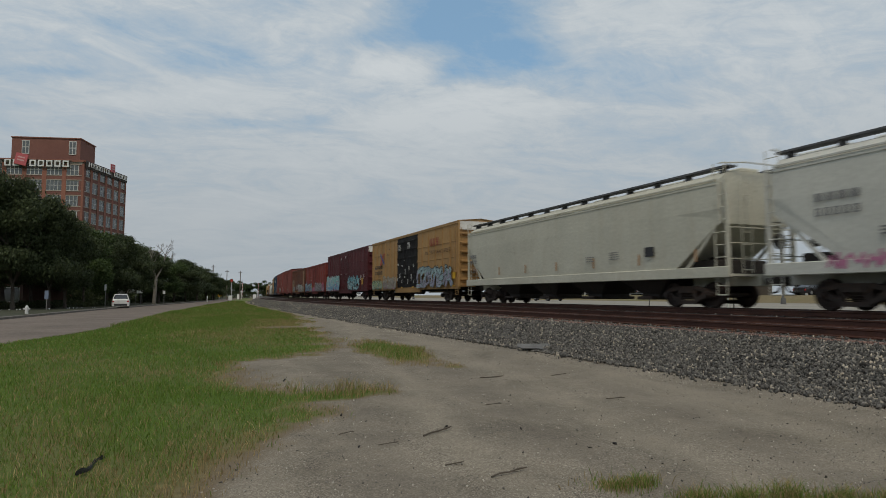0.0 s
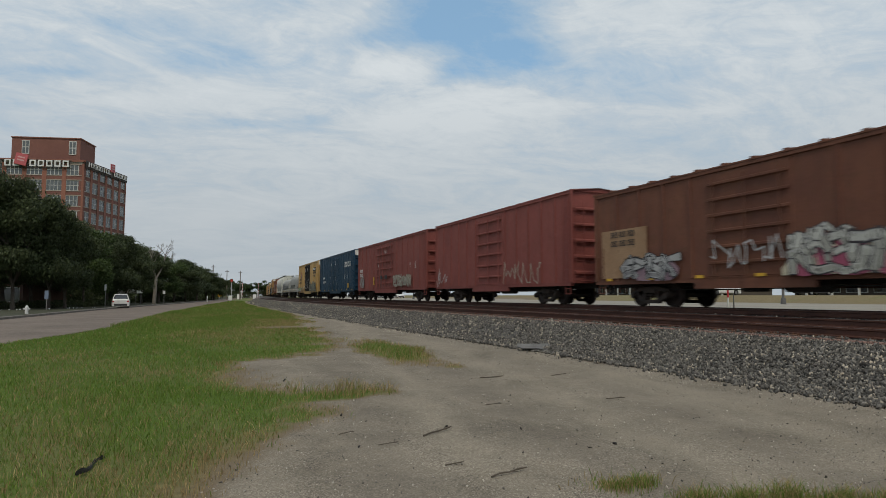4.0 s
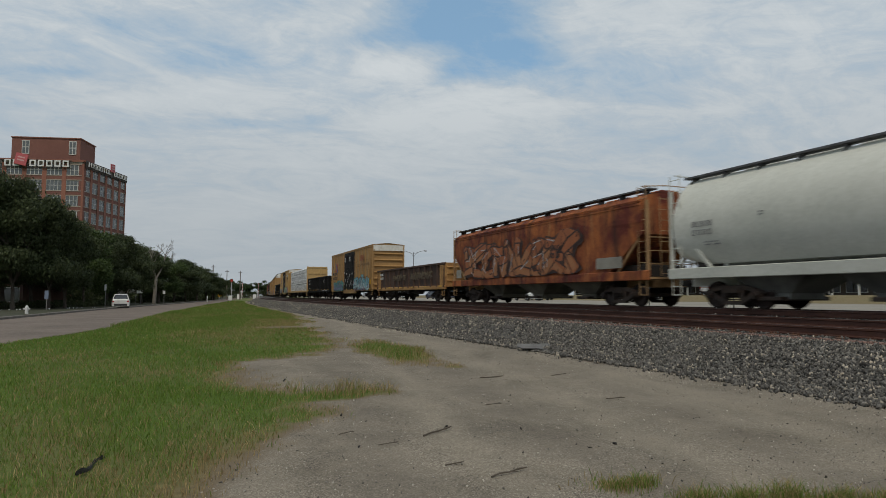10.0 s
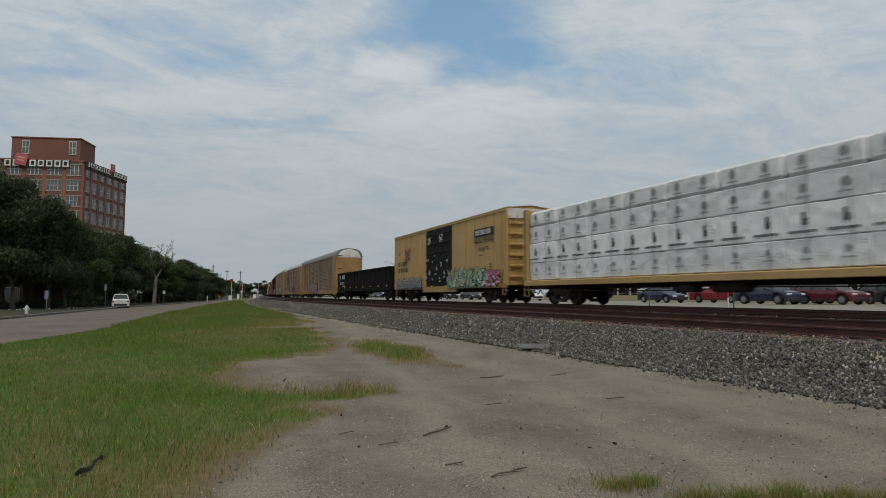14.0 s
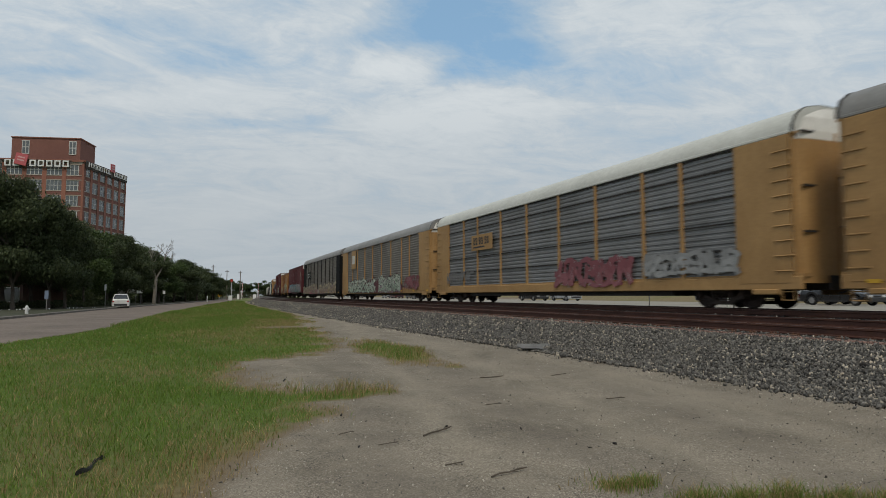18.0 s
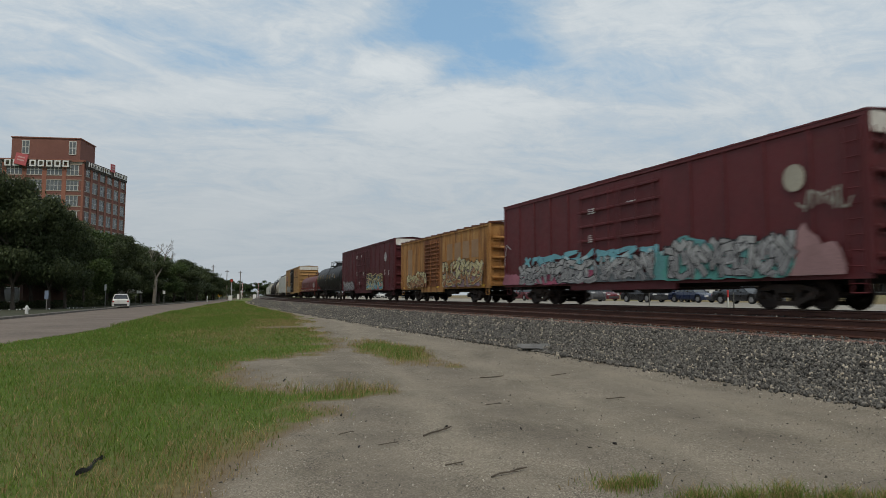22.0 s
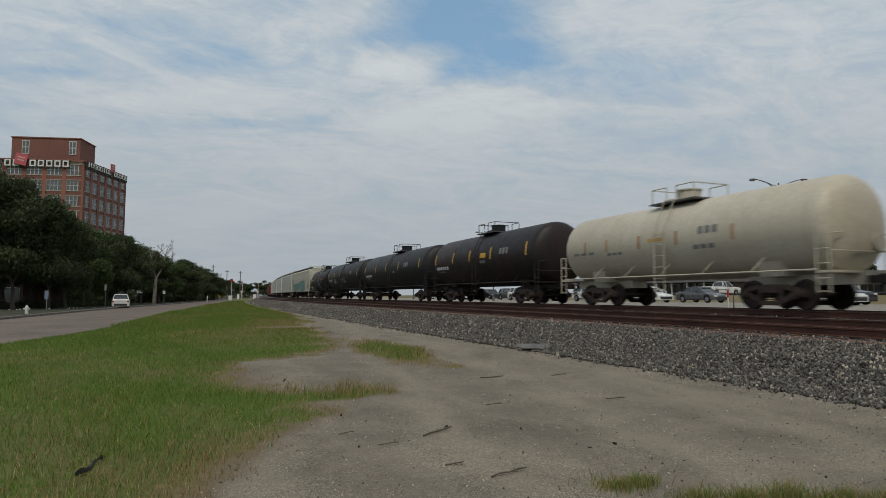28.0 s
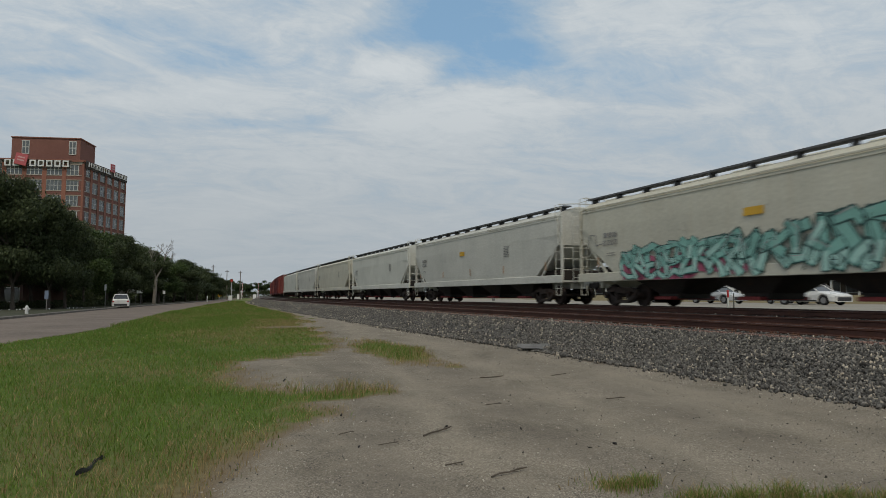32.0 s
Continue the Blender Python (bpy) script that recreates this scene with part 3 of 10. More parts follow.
def make_stones():
    rng = random.Random(3)
    shapes = stone_shapes(14, rng)
    spots = []
    for i in range(46000):
        y = 3.5 + 66 * rng.random() ** 2.0
        d = rng.choice((rng.uniform(9.2, 11.15), rng.uniform(9.2, 11.15), rng.gauss(9.4, 0.25), rng.uniform(10.4, 11.15)))
        if d < 8.7 or (d < 9.1 and rng.random() < 0.6):
            continue
        s = (0.019 + 0.030 * rng.random() ** 1.6) * (1.0 + 0.016 * y)
        spots.append((d + sway(y), y, bank(d) + 0.012 + (0.0 if d > 9.3 else 0.01), s))
    for i in range(9000):
        y = rng.uniform(3.5, 18.0)
        d = rng.uniform(9.5, 11.15)
        spots.append((d + sway(y), y, bank(d) + 0.02, 0.022 + 0.026 * rng.random()))
    for i in range(5200):
        y = rng.uniform(62, 165)
        d = rng.uniform(9.2, 11.4)
        spots.append((d + sway(y), y, bank(d) + 0.01, rng.uniform(0.07, 0.13)))
    for i in range(2600):
        y = 4 + 45 * rng.random() ** 1.6
        d = rng.choice((rng.uniform(11.5, 11.95), rng.uniform(12.1, 13.4), rng.uniform(13.6, 16.4)))
        spots.append((d + sway(y), y, bank(d) + 0.005, rng.uniform(0.03, 0.055)))
    mat_stone = islands("crushed granite", (0.036, 0.034, 0.032), (0.178, 0.168, 0.152), rough=0.92, tint=(1.9, 1.75, 1.5), pos=(0.12, 0.90))
    scatter("ballast_stones", spots, shapes, mat_stone, "angular grey crushed stone ballast along the track", "ballast")
    spots = []
    for i in range(5200):
        y = 3.5 + 90 * rng.random() ** 1.7
        d = rng.uniform(11.12, 11.46)
        spots.append((d + sway(y), y, bank(d) + 0.012, (0.018 + 0.02 * rng.random()) * (1.0 + 0.012 * y)))
    scatter("dusted_stones", spots, shapes, islands("rust-dusted stone", (0.085, 0.052, 0.043), (0.24, 0.155, 0.13), rough=0.95), "small stones dusted pink with rust beside the ties", "ballast")
    spots = []
    for i in range(22000):
        y = 3.6 + 26 * rng.random() ** 1.7
        x = rng.uniform(-0.6, 9.2)
        if turf(x, y) > 0.5:
            continue
        s = 0.0035 + 0.012 * rng.random() ** 5 + (0.012 if x > 8.3 else 0.0) * rng.random()
        spots.append((x, y, land(x, y) + s * 0.25, s))
    pebble = islands("yard pebbles", (0.045, 0.04, 0.036), (0.46, 0.42, 0.36), rough=0.95, pos=(0.15, 0.9))
    scatter("pebbles", spots, shapes[:5], pebble, "loose pale pebbles strewn over the gravel yard", "pebbles")


make_stones()


def make_grass():
    rng = np.random.default_rng(4)
    rows = []
    ys = np.concatenate([3.3 + 62 * rng.random(330000) ** 2.2, rng.uniform(50, 175, 60000)])
    tries = len(ys)
    xs = rng.uniform(-1.0, 1.0, tries)
    for u, y in zip(xs, ys):
        lo, hi = max(curb_line(y) - 0.1, -0.36 * y - 1.2), min(8.5 + sway(y), 0.9 * y + 2.0)
        x = lo + (hi - lo) * (u * 0.5 + 0.5)
        t = turf(x, y)
        if rng.random() > t * 1.05 - 0.03:
            continue
        rows.append((x, y, t))
    for cx, cy, rx, ry in TUFTS:
        for _ in range(420):
            x, y = rng.normal(cx, rx * 0.75), rng.normal(cy, ry * 0.8)
            rows.append((x, y, 1.0))
    n = len(rows)
    r = np.array(rows)
    x, y, t = r[:, 0], r[:, 1], r[:, 2]
    tall = np.array([noise.noise((a * 0.6, b * 0.5, 31.0)) + 0.5 * noise.noise((a * 3.0, b * 2.0, 35.0)) for a, b in zip(x, y)])
    h = (0.03 + 0.05 * rng.random(n) + 0.06 * np.clip(tall + 0.1, 0, 1)) * (0.8 + 0.35 * t)
    tuft = ((x > 1.6) & (y > 8.6) & (y < 11.2)) | ((x > 2.8) & (y < 4.6)) | ((x > 4.8) & (y > 12) & (y < 20.5))
    h = np.where(y > 60, h * 1.4, h)
    h = np.where(tuft, h * np.where(y < 6.0, 0.75 + 0.7 * np.clip(tall + 0.3, 0, 1), 1.2 + 1.0 * np.clip(tall + 0.3, 0, 1)), h)
    h = np.where(rng.random(n) < 0.02, h * 1.6, h)
    weeds = np.array([0.0 < a - curb_line(b) < 1.3 + 0.5 * math.sin(b * 0.9) and 34 < b < 64 for a, b in zip(x, y)])
    h = np.where(weeds, 0.16 + 0.14 * rng.random(n), h)
    w = (0.0013 + 0.0011 * rng.random(n)) * (1 + 0.085 * y)
    a = rng.uniform(0, 2 * np.pi, n)
    lean = rng.uniform(0.15, 1.0, n) * h
    la = rng.uniform(0, 2 * np.pi, n)
    z0 = np.array([land(p, q) for p, q in zip(x, y)]) - 0.004
    dx, dy = np.cos(a) * w, np.sin(a) * w
    lx, ly = np.cos(la) * lean, np.sin(la) * lean
    v = np.zeros((n, 5, 3))
    v[:, 0] = np.stack([x - dx, y - dy, z0], 1)
    v[:, 1] = np.stack([x + dx, y + dy, z0], 1)
    v[:, 2] = np.stack([x + dx * 0.8 + lx * 0.35, y + dy * 0.8 + ly * 0.35, z0 + h * 0.6], 1)
    v[:, 3] = np.stack([x - dx * 0.8 + lx * 0.35, y - dy * 0.8 + ly * 0.35, z0 + h * 0.6], 1)
    v[:, 4] = np.stack([x + lx, y + ly, z0 + h], 1)
    dry = np.array([dryness(p, q) for p, q in zip(x, y)])
    # the fringe towards bare ground is withered
    fringe = np.array([1.0 - min(turf(p + 0.4, q - 0.1), turf(p - 0.15, q + 0.5), turf(p, q - 0.4)) if q < 32 else 0.0 for p, q in zip(x, y)])
    fringe = np.where((y < 6.0) & (x > 2.6), 0.3, fringe)
    dry = np.where((y < 6.0) & (x > 2.6), 0.55, dry)
    patchy = np.array([noise.noise((a * 0.55, b * 0.42, 51.0)) for a, b in zip(x, y)])
    pick = rng.random(n) < np.clip(np.maximum(0.09 + 0.66 * dry, 0.72 * fringe) + 0.55 * np.clip(patchy, 0, 1) * (y < 16), 0, 0.9)
    green = islands("grass blades", (0.082, 0.140, 0.017), (0.160, 0.238, 0.042), rough=0.75, bump=0.0, pos=(0.1, 0.9), through_light=0.3)
    straw = islands("dry grass blades", (0.22, 0.160, 0.068), (0.40, 0.30, 0.145), rough=0.85, bump=0.0, pos=(0.1, 0.9), through_light=0.3)
    for sel, m, nm, lb in ((~pick, green, "grass", "short green grass on the verge"), (pick, straw, "dry_grass", "straw-coloured dry grass in the verge")):
        vv = v[sel].reshape(-1, 3)
        k = np.arange(sel.sum())[:, None] * 5
        tri = np.concatenate([k + np.array([[0, 1, 2]]), k + np.array([[0, 2, 3]]), k + np.array([[3, 2, 4]])])
        ob = mass(nm, vv, tri, 3, m)
        tagged(ob, lb, "grass", kind="stuff")


make_grass()


# ---- beyond the street: the brick mill, trees, shops, street furniture ----
BRICK = surface("red brick wall", (0.195, 0.088, 0.070), (0.16, 0.072, 0.058), rough=0.9, scale=0.25, grain=0.4, streak=0.25, streak_col=(0.13, 0.06, 0.05))
BRICK_B = surface("orange brick pier", (0.26, 0.112, 0.078), (0.21, 0.09, 0.065), rough=0.9, scale=0.3, grain=0.4)
STONE = surface("pale stone sill", (0.36, 0.32, 0.27), (0.28, 0.25, 0.21), rough=0.9, scale=1.0)
WIN_FRAME = surface("white window frame", (0.55, 0.55, 0.52), (0.42, 0.42, 0.4), rough=0.7, scale=2.0)
PANE = glass("old window glass", (0.09, 0.10, 0.105), 0.15)
SIGN_WHITE = plain("white sign letters", (0.72, 0.72, 0.70))
SIGN_RED = plain("faded red sign", (0.50, 0.11, 0.12))


def facade(parent, n, storeys, pitch, bays, first, paint):
    """A brick wall of n metres along +x with piers, sills and windows; y = 0 is its face, out is -y."""
    top = storeys * pitch
    bw = n / bays
    wall = part("wall", box(B(), 0, n, 0.25, 0.7, 0, top), paint, parent)
    for i in range(bays + 1):
        part("pier", box(B(), max(0, i * bw - 0.5), min(n, i * bw + 0.5), 0.0, 0.3, 0, top), BRICK_B, parent)
    for s in range(storeys):
        part("spandrel", box(B(), 0, n, 0.08, 0.3, s * pitch + pitch - 0.55, s * pitch + pitch + 0.35), paint, parent)
    for s in range(storeys):
        for i in range(bays):
            if s >= first:
                part("window_sill", box(B(), i * bw + 0.45, (i + 1) * bw - 0.45, 0.0, 0.3, s * pitch + 0.36, s * pitch + 0.52), STONE, parent)
                part("window_lintel", box(B(), i * bw + 0.45, (i + 1) * bw - 0.45, 0.04, 0.3, s * pitch + pitch - 0.72, s * pitch + pitch - 0.54), STONE, parent)
    w, z0, z1 = bw - 1.0, 0.53, pitch - 0.73
    cols = 4 if w > 3.0 else 2
    bm = B()
    for c in range(cols + 1):
        x = w * c / cols
        box(bm, x - 0.06, x + 0.06, 0.12, 0.22, z0, z1)
    for z in (z0, (z0 + z1) / 2, z1):
        box(bm, 0, w, 0.12, 0.22, z - 0.05, z + 0.05)
    fr = mesh_of("window_frame", bm, WIN_FRAME)
    panes = [mesh_of("pane", box(B(), w * c / cols + 0.06, w * (c + 1) / cols - 0.06, 0.16, 0.2, z0, z1), PANE) for c in range(cols)]
    rng = random.Random(int(n * 10))
    for s in range(first, storeys):
        for i in range(bays):
            f = shared("window", fr, parent, pose(i * bw + 0.5, 0, s * pitch))
            for p in panes:
                shared("pane", p, f)
            if rng.random() < 0.75:
                bm = box(B(), 0.1, w - 0.1, 0.205, 0.23, z0 + (z1 - z0) * rng.uniform(0.2, 0.6), z1)
                part("blind", bm, WIN_FRAME, f)
    return wall


def make_mill():
    mill = empty("brick_mill", pose(-23.8, 172.3, 0), "tall red brick factory with white rooftop sign letters", "building")
    deg_front = math.degrees(math.atan2(172.3 - 187.0, -23.8 + 77.0))
    pitch, storeys = 3.8, 9
    top = pitch * storeys
    # each face is hung on a turned frame of its own
    front = part("front_face", box(B(), 0, 50, 0.7, 1.2, 0, top), BRICK, mill)
    front.matrix_basis = pose(0, 0, 0, 0, 0, deg_front) @ pose(-50, 0, 0)
    facade(front, 50.0, storeys, pitch, 11, 4, BRICK)
    side_deg = math.degrees(math.atan2(191.9 - 172.3, -16.1 + 23.8))
    side = part("side_face", box(B(), 0, 21, 0.7, 1.2, 0, top), BRICK, mill)
    side.matrix_basis = pose(0, 0, 0, 0, 0, side_deg)
    facade(side, 21.0, storeys, pitch, 6, 4, BRICK)
    turn = pose(0, 0, 0, 0, 0, deg_front)
    # flat roof, parapet, and the lift house
    c, s = math.cos(radians(deg_front)), math.sin(radians(deg_front))
    sc, ss = math.cos(radians(side_deg)), math.sin(radians(side_deg))
    A, Bp = Vector((-50 * c, -50 * s, 0)), Vector((21 * sc, 21 * ss, 0))
    pts = [Vector((0, 0, 0)), Bp, Bp + A, A]
    bm = loft(B(), [[(p.x, p.y, top - 0.4) for p in pts], [(p.x, p.y, top + 0.05) for p in pts]])
    part("roof", bm, STONE, mill)
    bm = B()
    for p, q in ((pts[0], pts[1]), (pts[3], pts[0]), (pts[1], pts[2]), (pts[2], pts[3])):
        d = (q - p).normalized() * 0.02
        nrm = Vector((-d.y, d.x, 0)).normalized() * 0.25
        loft(bm, [[(v.x, v.y, top) for v in (p - nrm, q - nrm, q + nrm, p + nrm)], [(v.x, v.y, top + 0.55) for v in (p - nrm, q - nrm, q + nrm, p + nrm)]])
    part("parapet", bm, BRICK_B, mill)
    house = part("lift_house", box(B(), -17.4, -1.6, 1.2, 9.5, top, top + 6.0), BRICK, mill)
    house.matrix_basis = turn
    part("house_coping", box(B(), -17.6, -1.4, 1.0, 9.7, top + 6.0, top + 6.25), BRICK_B, house)
    for x in (-15.0, -4.2):
        wf = part("window", box(B(), x, x + 1.7, 1.06, 1.22, top + 2.0, top + 5.4), WIN_FRAME, house)
        for k in (0, 1):
            for j in (0, 1):
                part("pane", box(B(), x + 0.15 + 0.78 * k, x + 0.75 + 0.78 * k, 1.02, 1.07, top + 2.2 + 1.6 * j, top + 3.6 + 1.6 * j), PANE, wf)
    # rooftop signs: blocks on a steel frame, one for each letter
    def sign(parent, x0, x1, gaps, y, tall, k):
        bm = B()
        box(bm, x0 - 0.3, x1 + 0.3, y + 0.25, y + 0.35, top + 0.1, top + 0.3)
        box(bm, x0 - 0.3, x1 + 0.3, y + 0.25, y + 0.35, top - tall + 0.5, top - tall + 0.65)
        n = len(gaps)
        w = (x1 - x0) / n
        for i in range(n):
            box(bm, x0 + w * i, x0 + w * i + 0.08, y + 0.25, y + 0.35, top - tall + 0.4, top + 0.4)
        part("sign_frame", bm, STEEL_FRAME, parent)
        for i, g in enumerate(gaps):
            if g:
                a, b = x0 + w * (i + 0.12), x0 + w * (i + 0.86)
                bm = B()
                z0, z1 = top - tall + 0.85, top + 0.2
                if g < 3:
                    box(bm, a, a + k, y, y + 0.2, z0, z1)
                    box(bm, b - k, b, y, y + 0.2, z0, z1)
                    box(bm, a + k, b - k, y, y + 0.2, z1 - k, z1)
                    box(bm, a + k, b - k, y, y + 0.2, z0, z0 + k)
                else:
                    box(bm, (a + b) / 2 - 0.16, (a + b) / 2 + 0.16, y, y + 0.2, z0, z1)
                part("sign_letter_block", bm, SIGN_WHITE, parent)
    sign(front, 20.6, 46.9, (3, 1, 1, 2, 1, 3, 1, 2, 0, 2, 1, 2, 1, 1), -0.6, 2.2, 0.3)
    sign(side, 0.6, 20.4, (3, 1, 1, 2, 1, 3, 1, 2, 0, 2, 1, 2, 1, 1), -0.6, 1.75, 0.17)
    part("sign_backing", box(B(), 0.2, 20.8, -0.3, -0.24, top - 1.4, top + 0.5), STEEL_FRAME, side)
    for par, x, z, a, r in ((front, 36.0, 0.2, 12, 1.4), (side, 11.8, 0.9, -4, 1.1)):
        q = part("red_sign_square", box(B(), -r, r, -0.1, 0.1, -r, r, 0.05), SIGN_RED, par, "tilted faded red square sign")
        q.matrix_basis = pose(x, -0.9, top + z, 0, a, 0)
        bm = B()
        for zz in (0.45, -0.25):
            box(bm, -r * 0.6, r * 0.55, -0.13, -0.1, zz - 0.15, zz + 0.2)
        part("sign_bars", bm, plain("pale pink sign bars", (0.62, 0.36, 0.36)), q)


STEEL_FRAME = surface("dark sign steel", (0.05, 0.045, 0.04), (0.08, 0.06, 0.05), rough=0.7)
make_mill()

# -- trees --
BARK = surface("oak bark", (0.085, 0.07, 0.055), (0.05, 0.042, 0.034), rough=0.95, scale=3.0, grain=0.5, bump=0.6)
BARK_PALE = surface("bare grey wood", (0.20, 0.18, 0.155), (0.14, 0.125, 0.105), rough=0.95, scale=3.0)
LEAF = islands("oak leaves", (0.034, 0.047, 0.022), (0.076, 0.097, 0.04), rough=0.6, bump=0.0, pos=(0.1, 0.9), through_light=0.25)
LEAF_FRESH = islands("fresh oak leaves", (0.036, 0.058, 0.018), (0.088, 0.128, 0.040), rough=0.6, bump=0.0, pos=(0.1, 0.9), through_light=0.25)
LEAF_B = islands("lighter oak leaves", (0.018, 0.034, 0.009), (0.05, 0.078, 0.022), rough=0.6, bump=0.0, pos=(0.1, 0.9), through_light=0.22)


def tree_meshes(seed, height, radius, leaves, leaf_size, stem=0.32, low=0.28):
    """Trunk, limbs that fork and bend, and leaf clumps round their tips."""
    rng = random.Random(seed)
    wood = B()
    tips = []
    spread = 1.1

    def limb(p, d, length, r, depth):
        steps_ = 3
        for i in range(steps_):
            d = (d + Vector((rng.uniform(-0.28, 0.28), rng.uniform(-0.28, 0.28), rng.uniform(-0.08, 0.16)))).normalized()
            q = p + d * length / steps_
            r2 = r * 0.82
            rod(wood, p, q, r, 7 if depth < 2 else 5, r2)
            p, r = q, r2
            if depth >= 1 and rng.random() < 0.75:
                tips.append((p.copy(), depth))
        if depth < 3:
            for _ in range(rng.choice((2, 3, 3))):
                a = rng.uniform(0, math.tau)
                side = Vector((math.cos(a), math.sin(a), rng.uniform(-0.45, 0.5)))
                limb(p, (d * 0.55 + side * 0.8).normalized(), length * rng.uniform(0.6, 0.8), r * 0.66, depth + 1)
        else:
            tips.append((p.copy(), depth))

    base = height * low
    p, r = Vector((0, 0, 0)), stem
    for i in range(3):
        q = p + Vector((rng.uniform(-0.15, 0.15), rng.uniform(-0.15, 0.15), base / 3))
        rod(wood, p, q, r * (1.25 if i == 0 else 1.0), 9, r * 0.9)
        p, r = q, r * 0.9
    for k in range(5):
        a = k * math.tau / 5 + rng.uniform(-0.4, 0.4)
        limb(p, Vector((math.cos(a) * spread, math.sin(a) * spread, 0.25 + 0.9 * rng.random())).normalized(), height * 0.28, r * 0.6, 0)
    # leaf cards in clumps, uneven, with holes between
    nr = np.random.default_rng(seed)
    pts = np.array([t[:] for t, _ in tips])
    pts = pts[nr.permutation(len(pts))[:52]]
    # boughs that hang low round the outside
    reach, head = np.percentile(np.hypot(pts[:, 0], pts[:, 1]), 85), np.percentile(pts[:, 2], 95)
    turn = nr.uniform(0, 2 * np.pi, 18)
    rad = reach * nr.uniform(0.5, 1.0, 18)
    pts = np.concatenate([pts, np.stack([np.cos(turn) * rad, np.sin(turn) * rad, head * nr.uniform(0.30, 0.48, 18)], 1)])
    kz, kr = 0.88 * height / np.percentile(pts[:, 2], 98), 0.86 * radius / np.percentile(np.hypot(pts[:, 0], pts[:, 1]), 93)
    bmesh.ops.scale(wood, vec=(kr, kr, kz), verts=wood.verts)
    pts = pts * np.array([kr, kr, kz])
    size = nr.uniform(0.075, 0.17, len(pts)) * height
    share = size ** 2 / (size ** 2).sum()
    pick = nr.choice(len(pts), size=leaves, p=share)
    out = nr.normal(0, 1, (leaves, 3)) + np.array([0, 0, 0.45])
    out /= np.linalg.norm(out, axis=1)[:, None]
    ragged = 1.0 + 0.22 * nr.normal(0, 1, (leaves, 1))
    pos = pts[pick] + out * size[pick][:, None] * ragged * nr.random((leaves, 1)) ** 0.2 * np.array([1.05, 1.05, 0.55])
    face = out * np.array([0.5, 0.5, 1.0]) + nr.normal(0, 0.55, (leaves, 3))
    a = np.cross(face, nr.normal(0, 1, (leaves, 3)))
    a /= np.linalg.norm(a, axis=1)[:, None]
    b = np.cross(face, a)
    b /= np.linalg.norm(b, axis=1)[:, None]
    s = leaf_size * nr.uniform(0.6, 1.4, leaves)[:, None]
    v = np.stack([pos - a * s, pos + b * s * 0.55, pos + a * s, pos - b * s * 0.55], axis=1)
    v[..., 2] = np.maximum(v[..., 2], 0.9)
    return wood, v.reshape(-1, 3), np.arange(leaves * 4).reshape(-1, 4)


TREES = {}


def tree(kind, m, label, leaf=None, crown=None):
    """kind: seed, height, spread, leaves, leaf size."""
    if kind not in TREES:
        seed, height, radius, leaves, size, low = kind
        wood, v, q = tree_meshes(seed, height, radius, leaves, size, 0.032 * height, low)
        TREES[kind] = mesh_of("trunk", wood, BARK)
        ob = mass("crown", v, q, 4, leaf or LEAF)
        TREES[kind] = (TREES[kind], ob.data)
        bpy.data.objects.remove(ob)
    t = empty("tree", m, label, "tree", "trees along the street")
    shared("trunk", TREES[kind][0], t)
    c = shared("crown", TREES[kind][1], t)
    if crown:
        c.material_slots[0].link = "OBJECT"
        c.material_slots[0].material = crown
    return t


# seed, height, crown radius, leaves, leaf size, share of bare trunk
OAK = (21, 10.0, 4.6, 42000, 0.125, 0.13)
OAK_B = (34, 10.0, 4.4, 38000, 0.125, 0.12)
OAK_C = (55, 10.0, 4.0, 30000, 0.13, 0.14)


